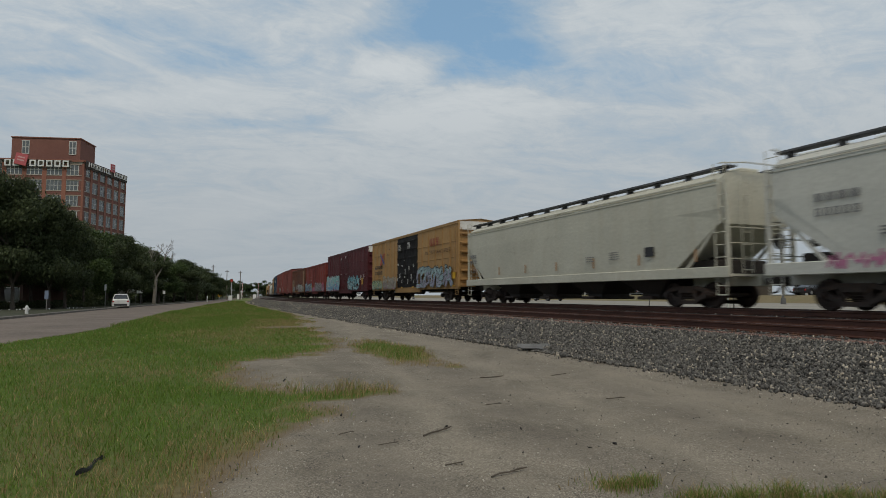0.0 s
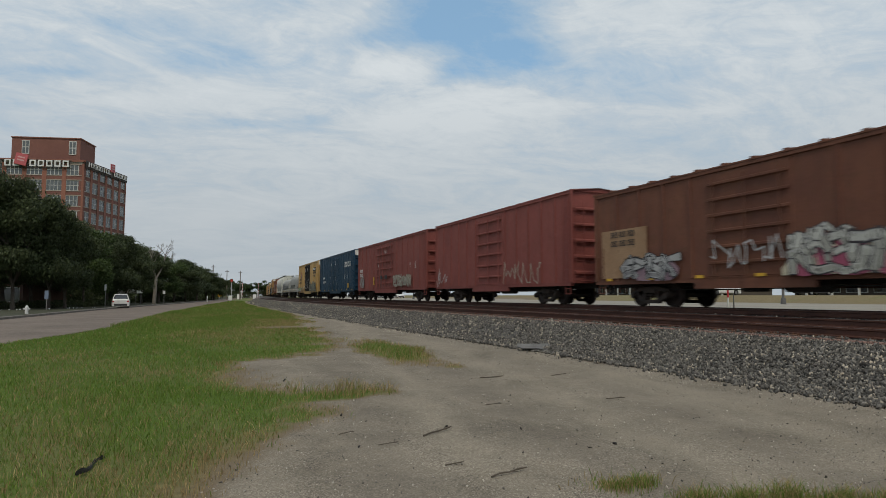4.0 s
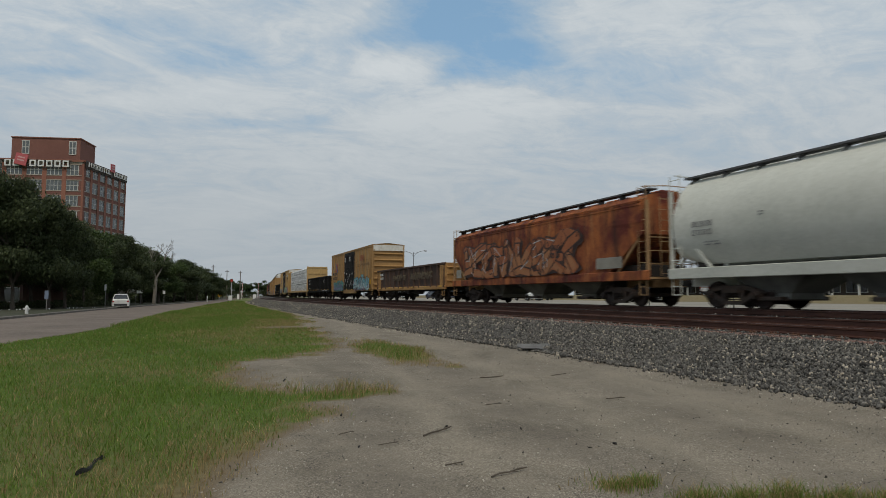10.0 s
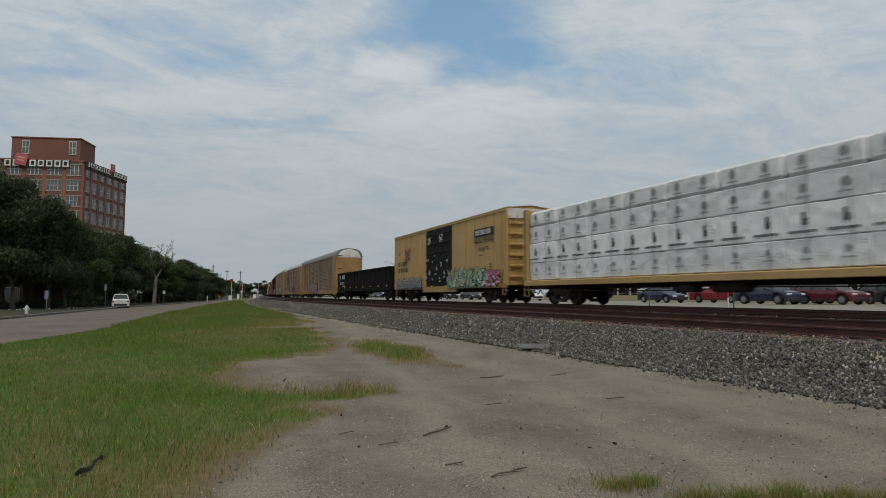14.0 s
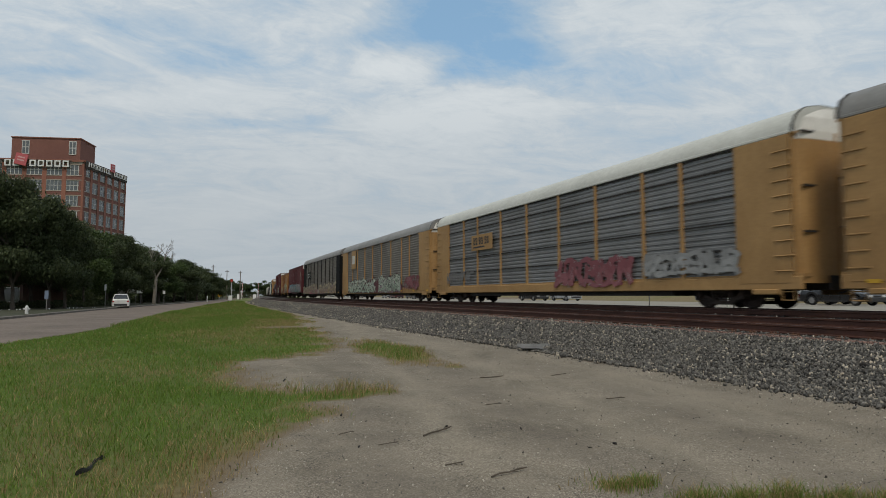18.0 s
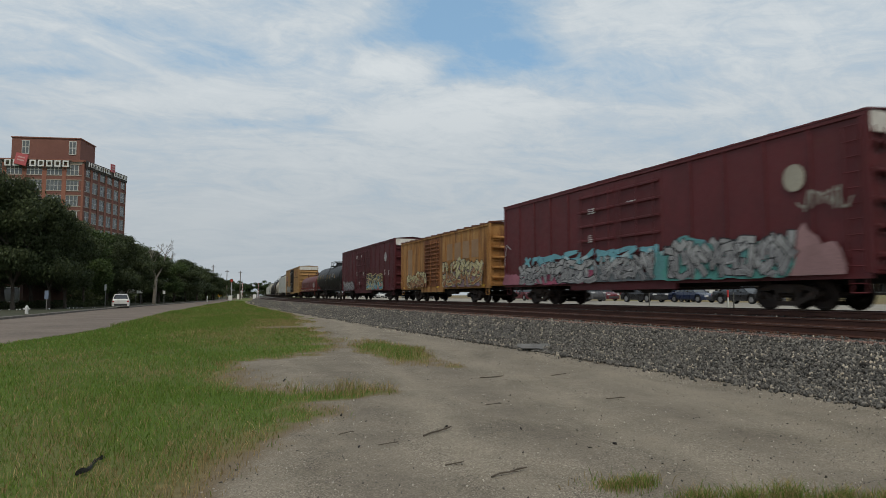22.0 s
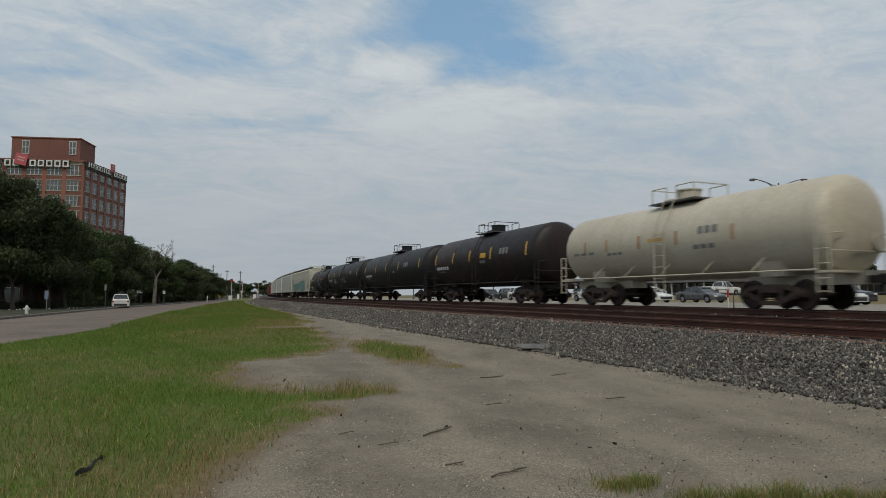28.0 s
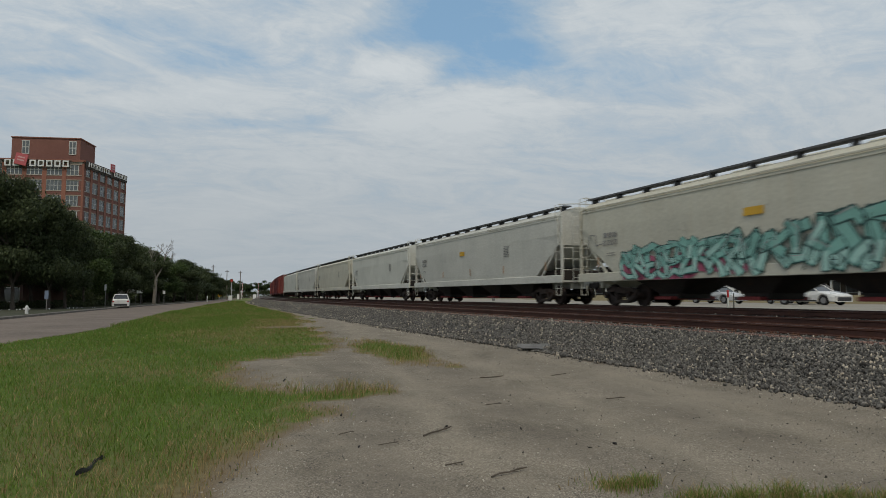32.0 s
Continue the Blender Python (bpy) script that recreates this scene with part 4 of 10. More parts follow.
def make_trees():
    rng = random.Random(14)
    # kind, place, scale in height and in width
    rows = [(OAK, -16.9, 78.5, 1.47, 0.9), (OAK_B, -14.2, 81.7, 1.18, 0.75), (OAK_B, -21.7, 80.5, 1.50, 1.36), (OAK_C, -12.7, 96.2, 1.09, 0.91), (OAK, -13.2, 85.6, 1.06, 0.82),
            (OAK_B, -10.8, 104.1, 1.11, 0.98), (OAK_C, -8.9, 114.2, 1.06, 1.00), (OAK_B, -7.4, 126.5, 1.06, 1.05), (OAK, -4.9, 138.5, 0.98, 1.05), (OAK_B, -2.4, 150.5, 0.99, 1.14),
            (OAK_C, 0.1, 164.5, 0.99, 1.14), (OAK_B, 3.0, 180.7, 0.94, 1.14), (OAK_C, 5.8, 199.0, 0.89, 1.14), (OAK_B, 8.8, 218.3, 0.78, 1.05), (OAK_C, 11.8, 239.8, 0.66, 1.00),
            (OAK_B, -18.3, 94.2, 1.36, 1.05), (OAK_C, -14.0, 122.8, 1.2, 1.36), (OAK_B, -10.3, 145.1, 1.24, 1.36), (OAK_C, -19.4, 86.0, 1.33, 1.48), (OAK_C, -17.0, 102.4, 1.16, 1.36)]
    for kind, x, y, s, q in rows:
        t = tree(kind, pose(x, y, 0, 0, 0, rng.uniform(0, 360)), "live oak with a dark dense crown beside the street", LEAF, LEAF_FRESH if 92 < y < 150 and rng.random() < 0.6 else None)
        t.scale = (q, q, s)
    # far woods where the line bends
    spots = ((17.0, 330.0, 1.0), (24.0, 345.0, 1.1), (32.0, 350.0, 1.0), (40.0, 352.0, 1.15), (48.0, 340.0, 1.0), (20.0, 380.0, 1.3), (30.0, 390.0, 1.2), (60.0, 360.0, 1.1), (70.0, 372.0, 1.2), (11.0, 350.0, 1.1))
    for x, y, s in spots:
        t = tree((91, 8.5, 4.2, 3500, 0.34, 0.1), pose(x, y, 0, 0, 0, rng.uniform(0, 360)), "distant leafy tree past the crossing", LEAF_B)
        t.scale = (s, s, s)
    # behind the highway
    for x, y, s in ((128.0, 72.0, 1.25), (138.0, 66.0, 1.1), (130.0, 88.0, 1.15), (120.0, 48.0, 1.2), (124.0, 36.0, 1.25), (112.0, 28.0, 1.1), (140.0, 100.0, 1.0)):
        t = tree((63, 9.0, 4.0, 5000, 0.26, 0.12), pose(x, y, 1.6, 0, 0, rng.uniform(0, 360)), "leafy tree behind the highway", LEAF_B)
        t.scale = (s, s, s)
    # a half-dead tree with bare pale limbs over the crowns
    dead = empty("bare_tree", pose(-5.2, 124.0, 0), "half-dead tree with bare pale limbs", "tree")
    bm = B()
    r2 = random.Random(6)

    def twig(p, d, n, r, depth):
        q = p + d * n
        rod(bm, p, q, r, 6, r * 0.7)
        if depth < 4:
            for _ in range(r2.choice((2, 2, 3))):
                e = (d + Vector((r2.uniform(-0.75, 0.75), r2.uniform(-0.75, 0.75), r2.uniform(-0.15, 0.5)))).normalized()
                twig(q, e, n * r2.uniform(0.55, 0.8), r * 0.6, depth + 1)

    rod(bm, (0, 0, 0), (0.2, 0, 4.6), 0.36, 9, 0.26)
    for a in (0.3, 2.2, 4.0):
        twig(Vector((0.2, 0, 4.6)), Vector((math.cos(a) * 0.5, math.sin(a) * 0.5, 1)).normalized(), 2.6, 0.17, 0)
    part("trunk", bm, BARK_PALE, dead)


make_trees()


# -- hedge, shop fronts, street furniture --
def hedge(x0, y0, x1, y1, tall, name="hedge"):
    nr = np.random.default_rng(17)
    n = 9000
    u = nr.random(n)
    pos = np.stack([x0 + (x1 - x0) * u + nr.normal(0, 0.35, n), y0 + (y1 - y0) * u + nr.normal(0, 0.3, n), tall * nr.random(n) ** 0.7 * (0.85 + 0.15 * np.sin(u * 60))], 1)
    a = nr.normal(0, 1, (n, 3))
    b = nr.normal(0, 1, (n, 3))
    a *= 0.10 / np.linalg.norm(a, axis=1)[:, None]
    b *= 0.07 / np.linalg.norm(b, axis=1)[:, None]
    v = np.stack([pos - a, pos + b, pos + a, pos - b], 1).reshape(-1, 3)
    v[:, 2] = np.maximum(v[:, 2], 0.01)
    ob = mass(name, v, np.arange(n * 4).reshape(-1, 4), 4, LEAF)
    tagged(ob, "low clipped dark hedge along the lawn", "hedge")


hedge(-24.0, 74.0, -9.8, 100.0, 1.0)


def thicket(pts, tall, deep, n, label):
    """A long tangle of shrubs behind the trees."""
    nr = np.random.default_rng(23)
    k = nr.integers(len(pts) - 1, size=n)
    u = nr.random(n)
    p = np.array(pts)
    pos = p[k] + (p[k + 1] - p[k]) * u[:, None]
    along_ = k + u
    top = tall * (0.75 + 0.25 * np.sin(along_ * 5.0) + 0.12 * np.sin(along_ * 17.0))
    pos = np.stack([pos[:, 0] + nr.normal(0, deep, n), pos[:, 1] + nr.normal(0, deep, n), top * nr.random(n) ** 0.6], 1)
    a, b = nr.normal(0, 1, (n, 3)), nr.normal(0, 1, (n, 3))
    a *= 0.30 / np.linalg.norm(a, axis=1)[:, None]
    b *= 0.20 / np.linalg.norm(b, axis=1)[:, None]
    v = np.stack([pos - a, pos + b, pos + a, pos - b], 1).reshape(-1, 3)
    v[:, 2] = np.maximum(v[:, 2], 0.0)
    tagged(mass("shrubs", v, np.arange(n * 4).reshape(-1, 4), 4, LEAF), label, "shrubs", kind="stuff")


thicket([(-40.0, 92.0), (-24.0, 104.0), (-15.0, 116.0), (-12.0, 132.0), (-7.0, 152.0), (-1.0, 172.0), (3.0, 195.0), (7.0, 220.0), (10.5, 250.0)], 3.4, 0.8, 26000, "dark tangled shrubs under the street trees")
thicket([(12.0, 330.0), (30.0, 345.0), (60.0, 350.0), (90.0, 380.0)], 5.5, 1.5, 7000, "distant low shrubs past the crossing")

SHOP_WALL = surface("dim brick shop wall", (0.14, 0.08, 0.065), (0.11, 0.065, 0.055), rough=0.9, scale=0.5)
AWNING = surface("cream canvas awning", (0.62, 0.56, 0.36), (0.55, 0.49, 0.31), rough=0.8, scale=1.5)
AWNING_W = surface("white metal canopy", (0.62, 0.60, 0.54), (0.54, 0.52, 0.46), rough=0.7, scale=1.5)
SHOP_GLASS = glass("shop glass", (0.02, 0.022, 0.025), 0.1)


def shop(x, y, deg, n, label, awning, span):
    s = empty("shop", pose(x, y, 0, 0, 0, deg), label, "building")
    part("wall", box(B(), 0, n, 0, 9, 0, 4.4), SHOP_WALL, s)
    part("roof", box(B(), -0.2, n + 0.2, -0.2, 9.2, 4.4, 4.75), STONE, s)
    for i in range(int(n // 3)):
        w = part("window", box(B(), 3 * i + 0.4, 3 * i + 2.6, -0.06, 0.05, 0.7, 2.7), WIN_FRAME, s)
        part("pane", box(B(), 3 * i + 0.5, 3 * i + 2.5, -0.09, -0.05, 0.8, 2.6), SHOP_GLASS, w)
    for a, b in span:
        bm = loft(B(), [[(a, -0.1, 3.6), (b, -0.1, 3.6), (b, -0.1, 3.5), (a, -0.1, 3.5)], [(a, -1.5, 2.9), (b, -1.5, 2.9), (b, -1.5, 2.6), (a, -1.5, 2.6)]])
        part("awning", bm, awning, s)


shop(-36.0, 103.0, -24.0, 18.0, "low brick shop with a cream awning behind the trees", AWNING, ((3.5, 6.0), (12.0, 14.5)))


def canopy(x, y):
    c = empty("canopy", pose(x, y, 0, 0, 0, -25), "white flat canopy on thin posts", "canopy")
    part("canopy_roof", box(B(), -1.7, 1.7, -1.0, 1.0, 1.95, 2.65, 0.05), AWNING_W, c)
    for px in (-1.5, 1.5):
        for py in (-0.8, 0.8):
            part("post", rod(B(), (px, py, 0), (px, py, 1.97), 0.05, 8), POST, c)


POST = surface("grey post", (0.22, 0.21, 0.20), rough=0.6, scale=3.0)
canopy(-8.9, 121.0)


def hydrant(x, y):
    h = empty("fire_hydrant", pose(x, y, 0.02), "small white fire hydrant on the lawn", "hydrant")
    m = plain("hydrant white", (0.6, 0.6, 0.58))
    part("barrel", rod(B(), (0, 0, 0), (0, 0, 0.55), 0.13, 10), m, h)
    part("bonnet", rod(B(), (0, 0, 0.55), (0, 0, 0.75), 0.16, 10, 0.05), m, h)
    for s in (-1, 1):
        part("outlet", rod(B(), (s * 0.1, 0, 0.45), (s * 0.24, 0, 0.45), 0.06, 8), m, h)


hydrant(-12.2, 61.3)


def plain_sign(x, y, tall, w, hgt, col, label, name="street_sign"):
    s = empty(name, pose(x, y, 0, 0, 0, -20), label, "sign")
    part("post", rod(B(), (0, 0, 0), (0, 0, tall), 0.045, 8), POST, s)
    part("panel", box(B(), -w / 2, w / 2, -0.07, -0.045, tall - hgt, tall, 0.01), col, s)


plain_sign(-13.4, 76.0, 2.1, 0.4, 0.9, plain("blue grey sign", (0.16, 0.20, 0.28)), "blue and white parking sign on a post")
plain_sign(-17.0, 68.5, 2.4, 0.3, 0.4, SIGN_WHITE, "small white street sign on a post")
plain_sign(-9.5, 90.5, 3.0, 0.25, 0.8, SIGN_WHITE, "narrow white banner sign on a post")
plain_sign(-3.4, 118.0, 2.4, 0.45, 0.6, SIGN_WHITE, "white traffic sign beside the street")
plain_sign(-23.0, 82.0, 3.2, 2.2, 2.0, SIGN_RED, "orange-red shop sign on a post", "shop_sign")


def flower_edge():
    nr = np.random.default_rng(5)
    spots = [(-22.0 + 12.0 * u + nr.normal(0, 0.15), 68.0 + 18.0 * u + nr.normal(0, 0.2), 0.12, 0.06 + 0.06 * nr.random()) for u in nr.random(28)]
    scatter("edging_stones", spots, stone_shapes(4, random.Random(2)), SIGN_WHITE, "small white edging stones along the hedge", "stones")


flower_edge()

# -- parked car --
# -- level crossing far along the line --
def crossing_signal(x, y, tall, deg=0):
    s = empty("crossing_signal", pose(x, y, 0, 0, 0, deg), "railway signal mast with a red lamp", "signal")
    m = plain("signal silver", (0.5, 0.5, 0.5))
    part("mast", rod(B(), (0, 0, 0), (0, 0, tall), 0.09, 8), m, s)
    hd = part("signal_head", box(B(), -0.5, 0.5, -0.15, 0.1, tall - 1.3, tall, 0.1), plain("signal black", (0.03, 0.03, 0.03)), s)
    part("red_lamp", rod(B(), (0, -0.25, tall - 0.65), (0, -0.15, tall - 0.65), 0.42, 14), plain("signal red", (0.55, 0.05, 0.03)), hd)


def yellow_signs(x, y):
    s = empty("warning_sign", pose(x, y, 0, 0, 0, -20), "two yellow diamond warning signs on one post", "sign")
    part("post", rod(B(), (0, 0, 0), (0, 0, 3.2), 0.06, 8), POST, s)
    m = plain("warning yellow", (0.62, 0.34, 0.02))
    for z, w in ((2.7, 0.75), (1.6, 0.7)):
        d = part("diamond", box(B(), -w / 1.42, w / 1.42, -0.08, -0.05, -w / 1.42, w / 1.42, 0.02), m, s)
        d.matrix_basis = pose(0, 0, z, 0, 45, 0)


def pole(x, y, tall, label="tall wooden utility pole"):
    p = empty("utility_pole", pose(x, y, 0), label, "pole")
    part("pole", rod(B(), (0, 0, 0), (0, 0, tall), 0.19, 8, 0.12), surface("weathered pole", (0.16, 0.13, 0.11), (0.11, 0.09, 0.075), rough=0.95, scale=2.0), p)
    part("crossarm", box(B(), -0.7, 0.7, -0.06, 0.06, tall - 0.7, tall - 0.55), TIE, p)


yellow_signs(11.0, 228.0)
crossing_signal(15.0, 231.0, 7.4)
pole(13.7, 236.0, 10.8)
pole(18.6, 240.0, 10.6)
pole(8.2, 216.0, 11.5)
pole(72.0, 250.0, 10.0)


def gate(x, y):
    g = empty("crossing_gate", pose(x, y, 0, 0, 0, -10), "white and red raised crossing gate", "gate")
    part("mast", rod(B(), (0, 0, 0), (0, 0, 3.6), 0.1, 8), SIGN_WHITE, g)
    for i, m in enumerate((SIGN_WHITE, SIGN_RED) * 4):
        part("arm_stripe", box(B(), 0.3, 0.45, -0.03, 0.03, 1.0 + 0.7 * i, 1.7 + 0.7 * i), m, g)
    part("crossbuck", box(B(), -0.6, 0.6, -0.1, -0.06, 2.9, 3.15), SIGN_WHITE, g)
    part("cabinet", box(B(), -1.6, -0.5, -0.5, 0.5, 0, 2.0, 0.05), SIGN_WHITE, g)


gate(27.0, 262.0)
gate(21.0, 264.0)
plain_sign(3.4, 110.5, 1.5, 0.12, 1.0, SIGN_WHITE, "white marker stake in the grass", "marker_stake")
plain_sign(10.2, 160.0, 1.5, 0.9, 1.1, SIGN_WHITE, "white equipment box beside the tracks", "relay_box")


# -- litter in the yard --
RUBBER = surface("black tyre rubber scrap", (0.09, 0.088, 0.088), (0.16, 0.158, 0.155), rough=0.8, scale=3.0, bump=0.4)
STICK = surface("dead twig", (0.075, 0.06, 0.045), (0.12, 0.10, 0.08), rough=0.95, scale=8.0)


def tread_scrap():
    """A torn, curled strip of tyre lying at the foot of the ballast."""
    bm = B()
    rng = random.Random(12)
    rings = []
    for i in range(13):
        u = i / 12
        y = -0.62 + 1.24 * u
        wdt = 0.22 * (0.55 + 0.45 * math.sin(math.pi * (0.1 + 0.85 * u))) * rng.uniform(0.85, 1.1)
        z = 0.03 + 0.03 * (2 * u - 1) ** 2 + 0.02 * rng.random()
        rings.append([(-wdt, y, z + 0.05), (0, y, z), (wdt, y, z + 0.06), (wdt, y, z + 0.085), (0, y, z + 0.03), (-wdt, y, z + 0.075)])
    ob = part("tyre_scrap", loft(bm, rings), RUBBER)
    ob.matrix_basis = pose(9.42, 15.5, 0.03, 0, -14, 67.5)
    tagged(ob, "torn curled strip of black tyre rubber", "tyre scrap")


tread_scrap()


def torn_plastic():
    """A crumpled black strip of plastic caught in the lawn."""
    bm = B()
    rng = random.Random(5)
    rings = []
    for i in range(11):
        u = i / 10
        w = 0.011 * (0.3 + math.sin(math.pi * (0.08 + 0.86 * u))) * rng.uniform(0.7, 1.3)
        c = (-0.04 + 0.015 * math.sin(u * 7), -0.32 + 0.64 * u, 0.035 + 0.012 * math.sin(u * 9 + 1))
        rings.append([(c[0] - w, c[1], c[2]), (c[0], c[1], c[2] + 0.03 * rng.random()), (c[0] + w, c[1], c[2] - 0.01), (c[0] + w, c[1], c[2] - 0.018), (c[0], c[1], c[2] - 0.012), (c[0] - w, c[1], c[2] - 0.012)])
    ob = part("plastic_strip", loft(bm, rings), surface("crumpled black plastic", (0.005, 0.006, 0.006), (0.010, 0.011, 0.011), rough=0.6, scale=4.0))
    ob.matrix_basis = pose(-0.72, 6.62, land(-0.72, 6.62), 0, 0, -14)
    tagged(ob, "crumpled strip of black plastic in the grass", "plastic strip")


torn_plastic()


def twig_at(x, y, n, deg, r=0.008, fork=True, seed=0):
    rng = random.Random(seed)
    bm = B()
    p = Vector((-n / 2, 0, 0.012))
    for i in range(4):
        q = p + Vector((n / 4, rng.uniform(-0.05, 0.05) * n, 0.01 * rng.random()))
        rod(bm, p, q, r, 5, r * 0.8)
        if fork and i in (1, 2):
            rod(bm, q, q + Vector((n * 0.12, rng.choice((-1, 1)) * n * 0.12, 0.01)), r * 0.6, 4, r * 0.3)
        p = q
    ob = part("twig", bm, STICK)
    ob.matrix_basis = pose(x, y, land(x, y), 0, 0, deg)
    tagged(ob, "dry brown twig lying on the gravel", "twig", "twigs on the gravel")


for _i, (_x, _y, _n, _d, _r) in enumerate(((2.75, 6.75, 0.50, 25, 0.012), (2.05, 6.45, 0.22, -5, 0.006), (2.75, 5.05, 0.42, 12, 0.009), (6.15, 7.9, 0.28, -25, 0.009), (5.6, 11.0, 0.5, 0, 0.012),
                                           (6.9, 10.6, 0.3, -20, 0.01), (1.75, 7.1, 0.18, 8, 0.006), (2.4, 5.5, 0.2, 10, 0.007), (4.2, 8.2, 0.25, -12, 0.007))):
    twig_at(_x, _y, _n, _d, _r, True, _i)


def clods():
    rng = random.Random(44)
    spots = [(3.72, 6.55, 0.02, 0.034), (1.73, 6.45, 0.02, 0.022), (2.95, 7.0, 0.02, 0.03), (1.95, 8.2, 0.02, 0.03), (1.75, 11.9, 0.02, 0.035), (4.3, 5.55, 0.015, 0.03), (3.95, 5.5, 0.015, 0.026)]
    for _ in range(90):
        y = 4.2 + 15 * rng.random() ** 1.3
        x = rng.uniform(0.2, 8.8)
        if turf(x, y) < 0.4:
            s = rng.uniform(0.006, 0.017)
            spots.append((x, y, s * 0.3, s))
    scatter("dark_clods", spots, stone_shapes(5, rng), surface("dark tar clod", (0.035, 0.032, 0.03), rough=0.95, scale=5.0), "small dark clods of tar and coal on the gravel", "clods")


clods()


# ---- beyond the railway: lamps, marker posts, trees, traffic ----
POLE_GREY = surface("grey lamp steel", (0.16, 0.155, 0.15), (0.11, 0.105, 0.10), rough=0.5, metal=0.5, scale=3.0)
LENS = plain("lamp lens", (0.45, 0.45, 0.42), 0.3)


def street_lamp(x, y, z):
    lamp = empty("street_lamp", pose(x, y, z, 0, 0, -22), "grey steel street lamp with two drooping arms", "street lamp", "lamps along the highway")
    part("pole", rod(B(), (0, 0, 0), (0, 0, 8.4), 0.09, 10, 0.055), POLE_GREY, lamp)
    part("base", rod(B(), (0, 0, 0), (0, 0, 0.45), 0.2, 10, 0.16), POLE_GREY, lamp)
    for s in (-1, 1):
        bm = B()
        pts = [(0, 0, 7.6), (s * 0.35, 0, 8.1), (s * 0.9, 0, 8.45), (s * 1.5, 0, 8.62), (s * 1.75, 0, 8.66)]
        pipe(bm, pts, 0.035, 6)
        pipe(bm, [(0, 0, 8.15), (s * 0.5, 0, 8.3), (s * 0.9, 0, 8.45)], 0.025, 6)
        arm = part("arm", bm, POLE_GREY, lamp)
        bm = loft(B(), [[(s * (1.7 + 0.55 * u), 0.16 * w * math.cos(a), 8.66 - 0.03 * u + 0.09 * w * math.sin(a)) for a in (i * math.tau / 8 for i in range(8))]
                        for u, w in ((0, 0.35), (0.25, 0.9), (0.7, 1.0), (1.0, 0.45))])
        head = part("lamp_head", bm, POLE_GREY, arm)
        part("lens", box(B(), min(s * 1.85, s * 2.15), max(s * 1.85, s * 2.15), -0.1, 0.1, 8.54, 8.59, 0.02), LENS, head)
    return lamp


for _x, _y, _s in ((41.75, 33.45, 1.1), (35.8, 69.6, 1.0), (35.7, 98.9, 0.95), (45.9, 141.0, 1.0)):
    street_lamp(_x, _y, 0.93).scale = (1, 1, _s)


def marker_post(x, y):
    p = empty("marker_post", pose(x, y, land(x, y)), "white utility marker post with a red top", "marker post")
    part("post", box(B(), -0.045, 0.045, -0.03, 0.03, 0, 0.62, 0.01), plain("marker white", (0.62, 0.62, 0.6)), p)
    part("cap", box(B(), -0.047, 0.047, -0.032, 0.032, 0.62, 1.0, 0.012), plain("marker red", (0.48, 0.04, 0.045)), p)


marker_post(25.3, 23.4)


def stake(x, y, tall):
    p = empty("sign_stake", pose(x, y, land(x, y)), "thin grey steel stake in the grass", "stake")
    part("stake", box(B(), -0.03, 0.03, -0.02, 0.02, 0, tall, 0.006), POLE_GREY, p)


stake(26.9, 31.0, 0.95)
stake(25.9, 23.6, 0.85)


STRIP_WALL = surface("tan block wall", (0.085, 0.068, 0.052), (0.065, 0.052, 0.041), rough=0.9, scale=0.5)
STRIP_ROOF = surface("dark metal roof", (0.055, 0.045, 0.042), (0.04, 0.035, 0.033), rough=0.7, scale=0.5)


def strip_mall(x, y, n, label):
    b = empty("shop_row", pose(x, y, land(x, y) - 0.02), label, "building")
    part("wall", box(B(), 4, 14, 0, n, 0, 3.0), STRIP_WALL, b)
    part("roof", loft(B(), [[(1.0, -0.5, 2.5), (15, -0.5, 2.5), (15, n + 0.5, 2.5), (1.0, n + 0.5, 2.5)], [(3.5, 0.5, 3.5), (12, 0.5, 3.5), (12, n - 0.5, 3.5), (3.5, n - 0.5, 3.5)]]), STRIP_ROOF, b)
    k = int(n // 4)
    for i in range(k + 1):
        part("post", box(B(), 1.3, 1.6, i * n / k - 0.12, i * n / k + 0.12, 0, 2.5), WIN_FRAME, b)
    for i in range(k):
        w = part("shop_window", box(B(), 3.92, 4.02, i * n / k + 0.4, (i + 1) * n / k - 0.4, 0.4, 2.3), WIN_FRAME, b)
        part("pane", box(B(), 3.9, 3.94, i * n / k + 0.5, (i + 1) * n / k - 0.5, 0.5, 2.2), SHOP_GLASS, w)


strip_mall(84.0, -20.0, 44.0, "low tan shop row with a dark roof behind the highway")
strip_mall(86.0, 34.0, 36.0, "low tan shop row with a dark hipped roof")
strip_mall(88.0, 84.0, 50.0, "long low shop row far behind the highway")

# -- road vehicles --
TYRE = surface("tyre rubber", (0.018, 0.018, 0.019), rough=0.85, scale=8.0)
RIM = surface("alloy rim", (0.38, 0.38, 0.39), rough=0.35, metal=0.8, scale=8.0)
CAR_GLASS = glass("dark car glass")
HEADLIGHT = plain("headlight lens", (0.6, 0.6, 0.6), 0.15)
TAIL_RED = plain("tail lamp red", (0.35, 0.02, 0.02), 0.2)
TRIM_DARK = plain("dark trim", (0.03, 0.03, 0.032), 0.6)
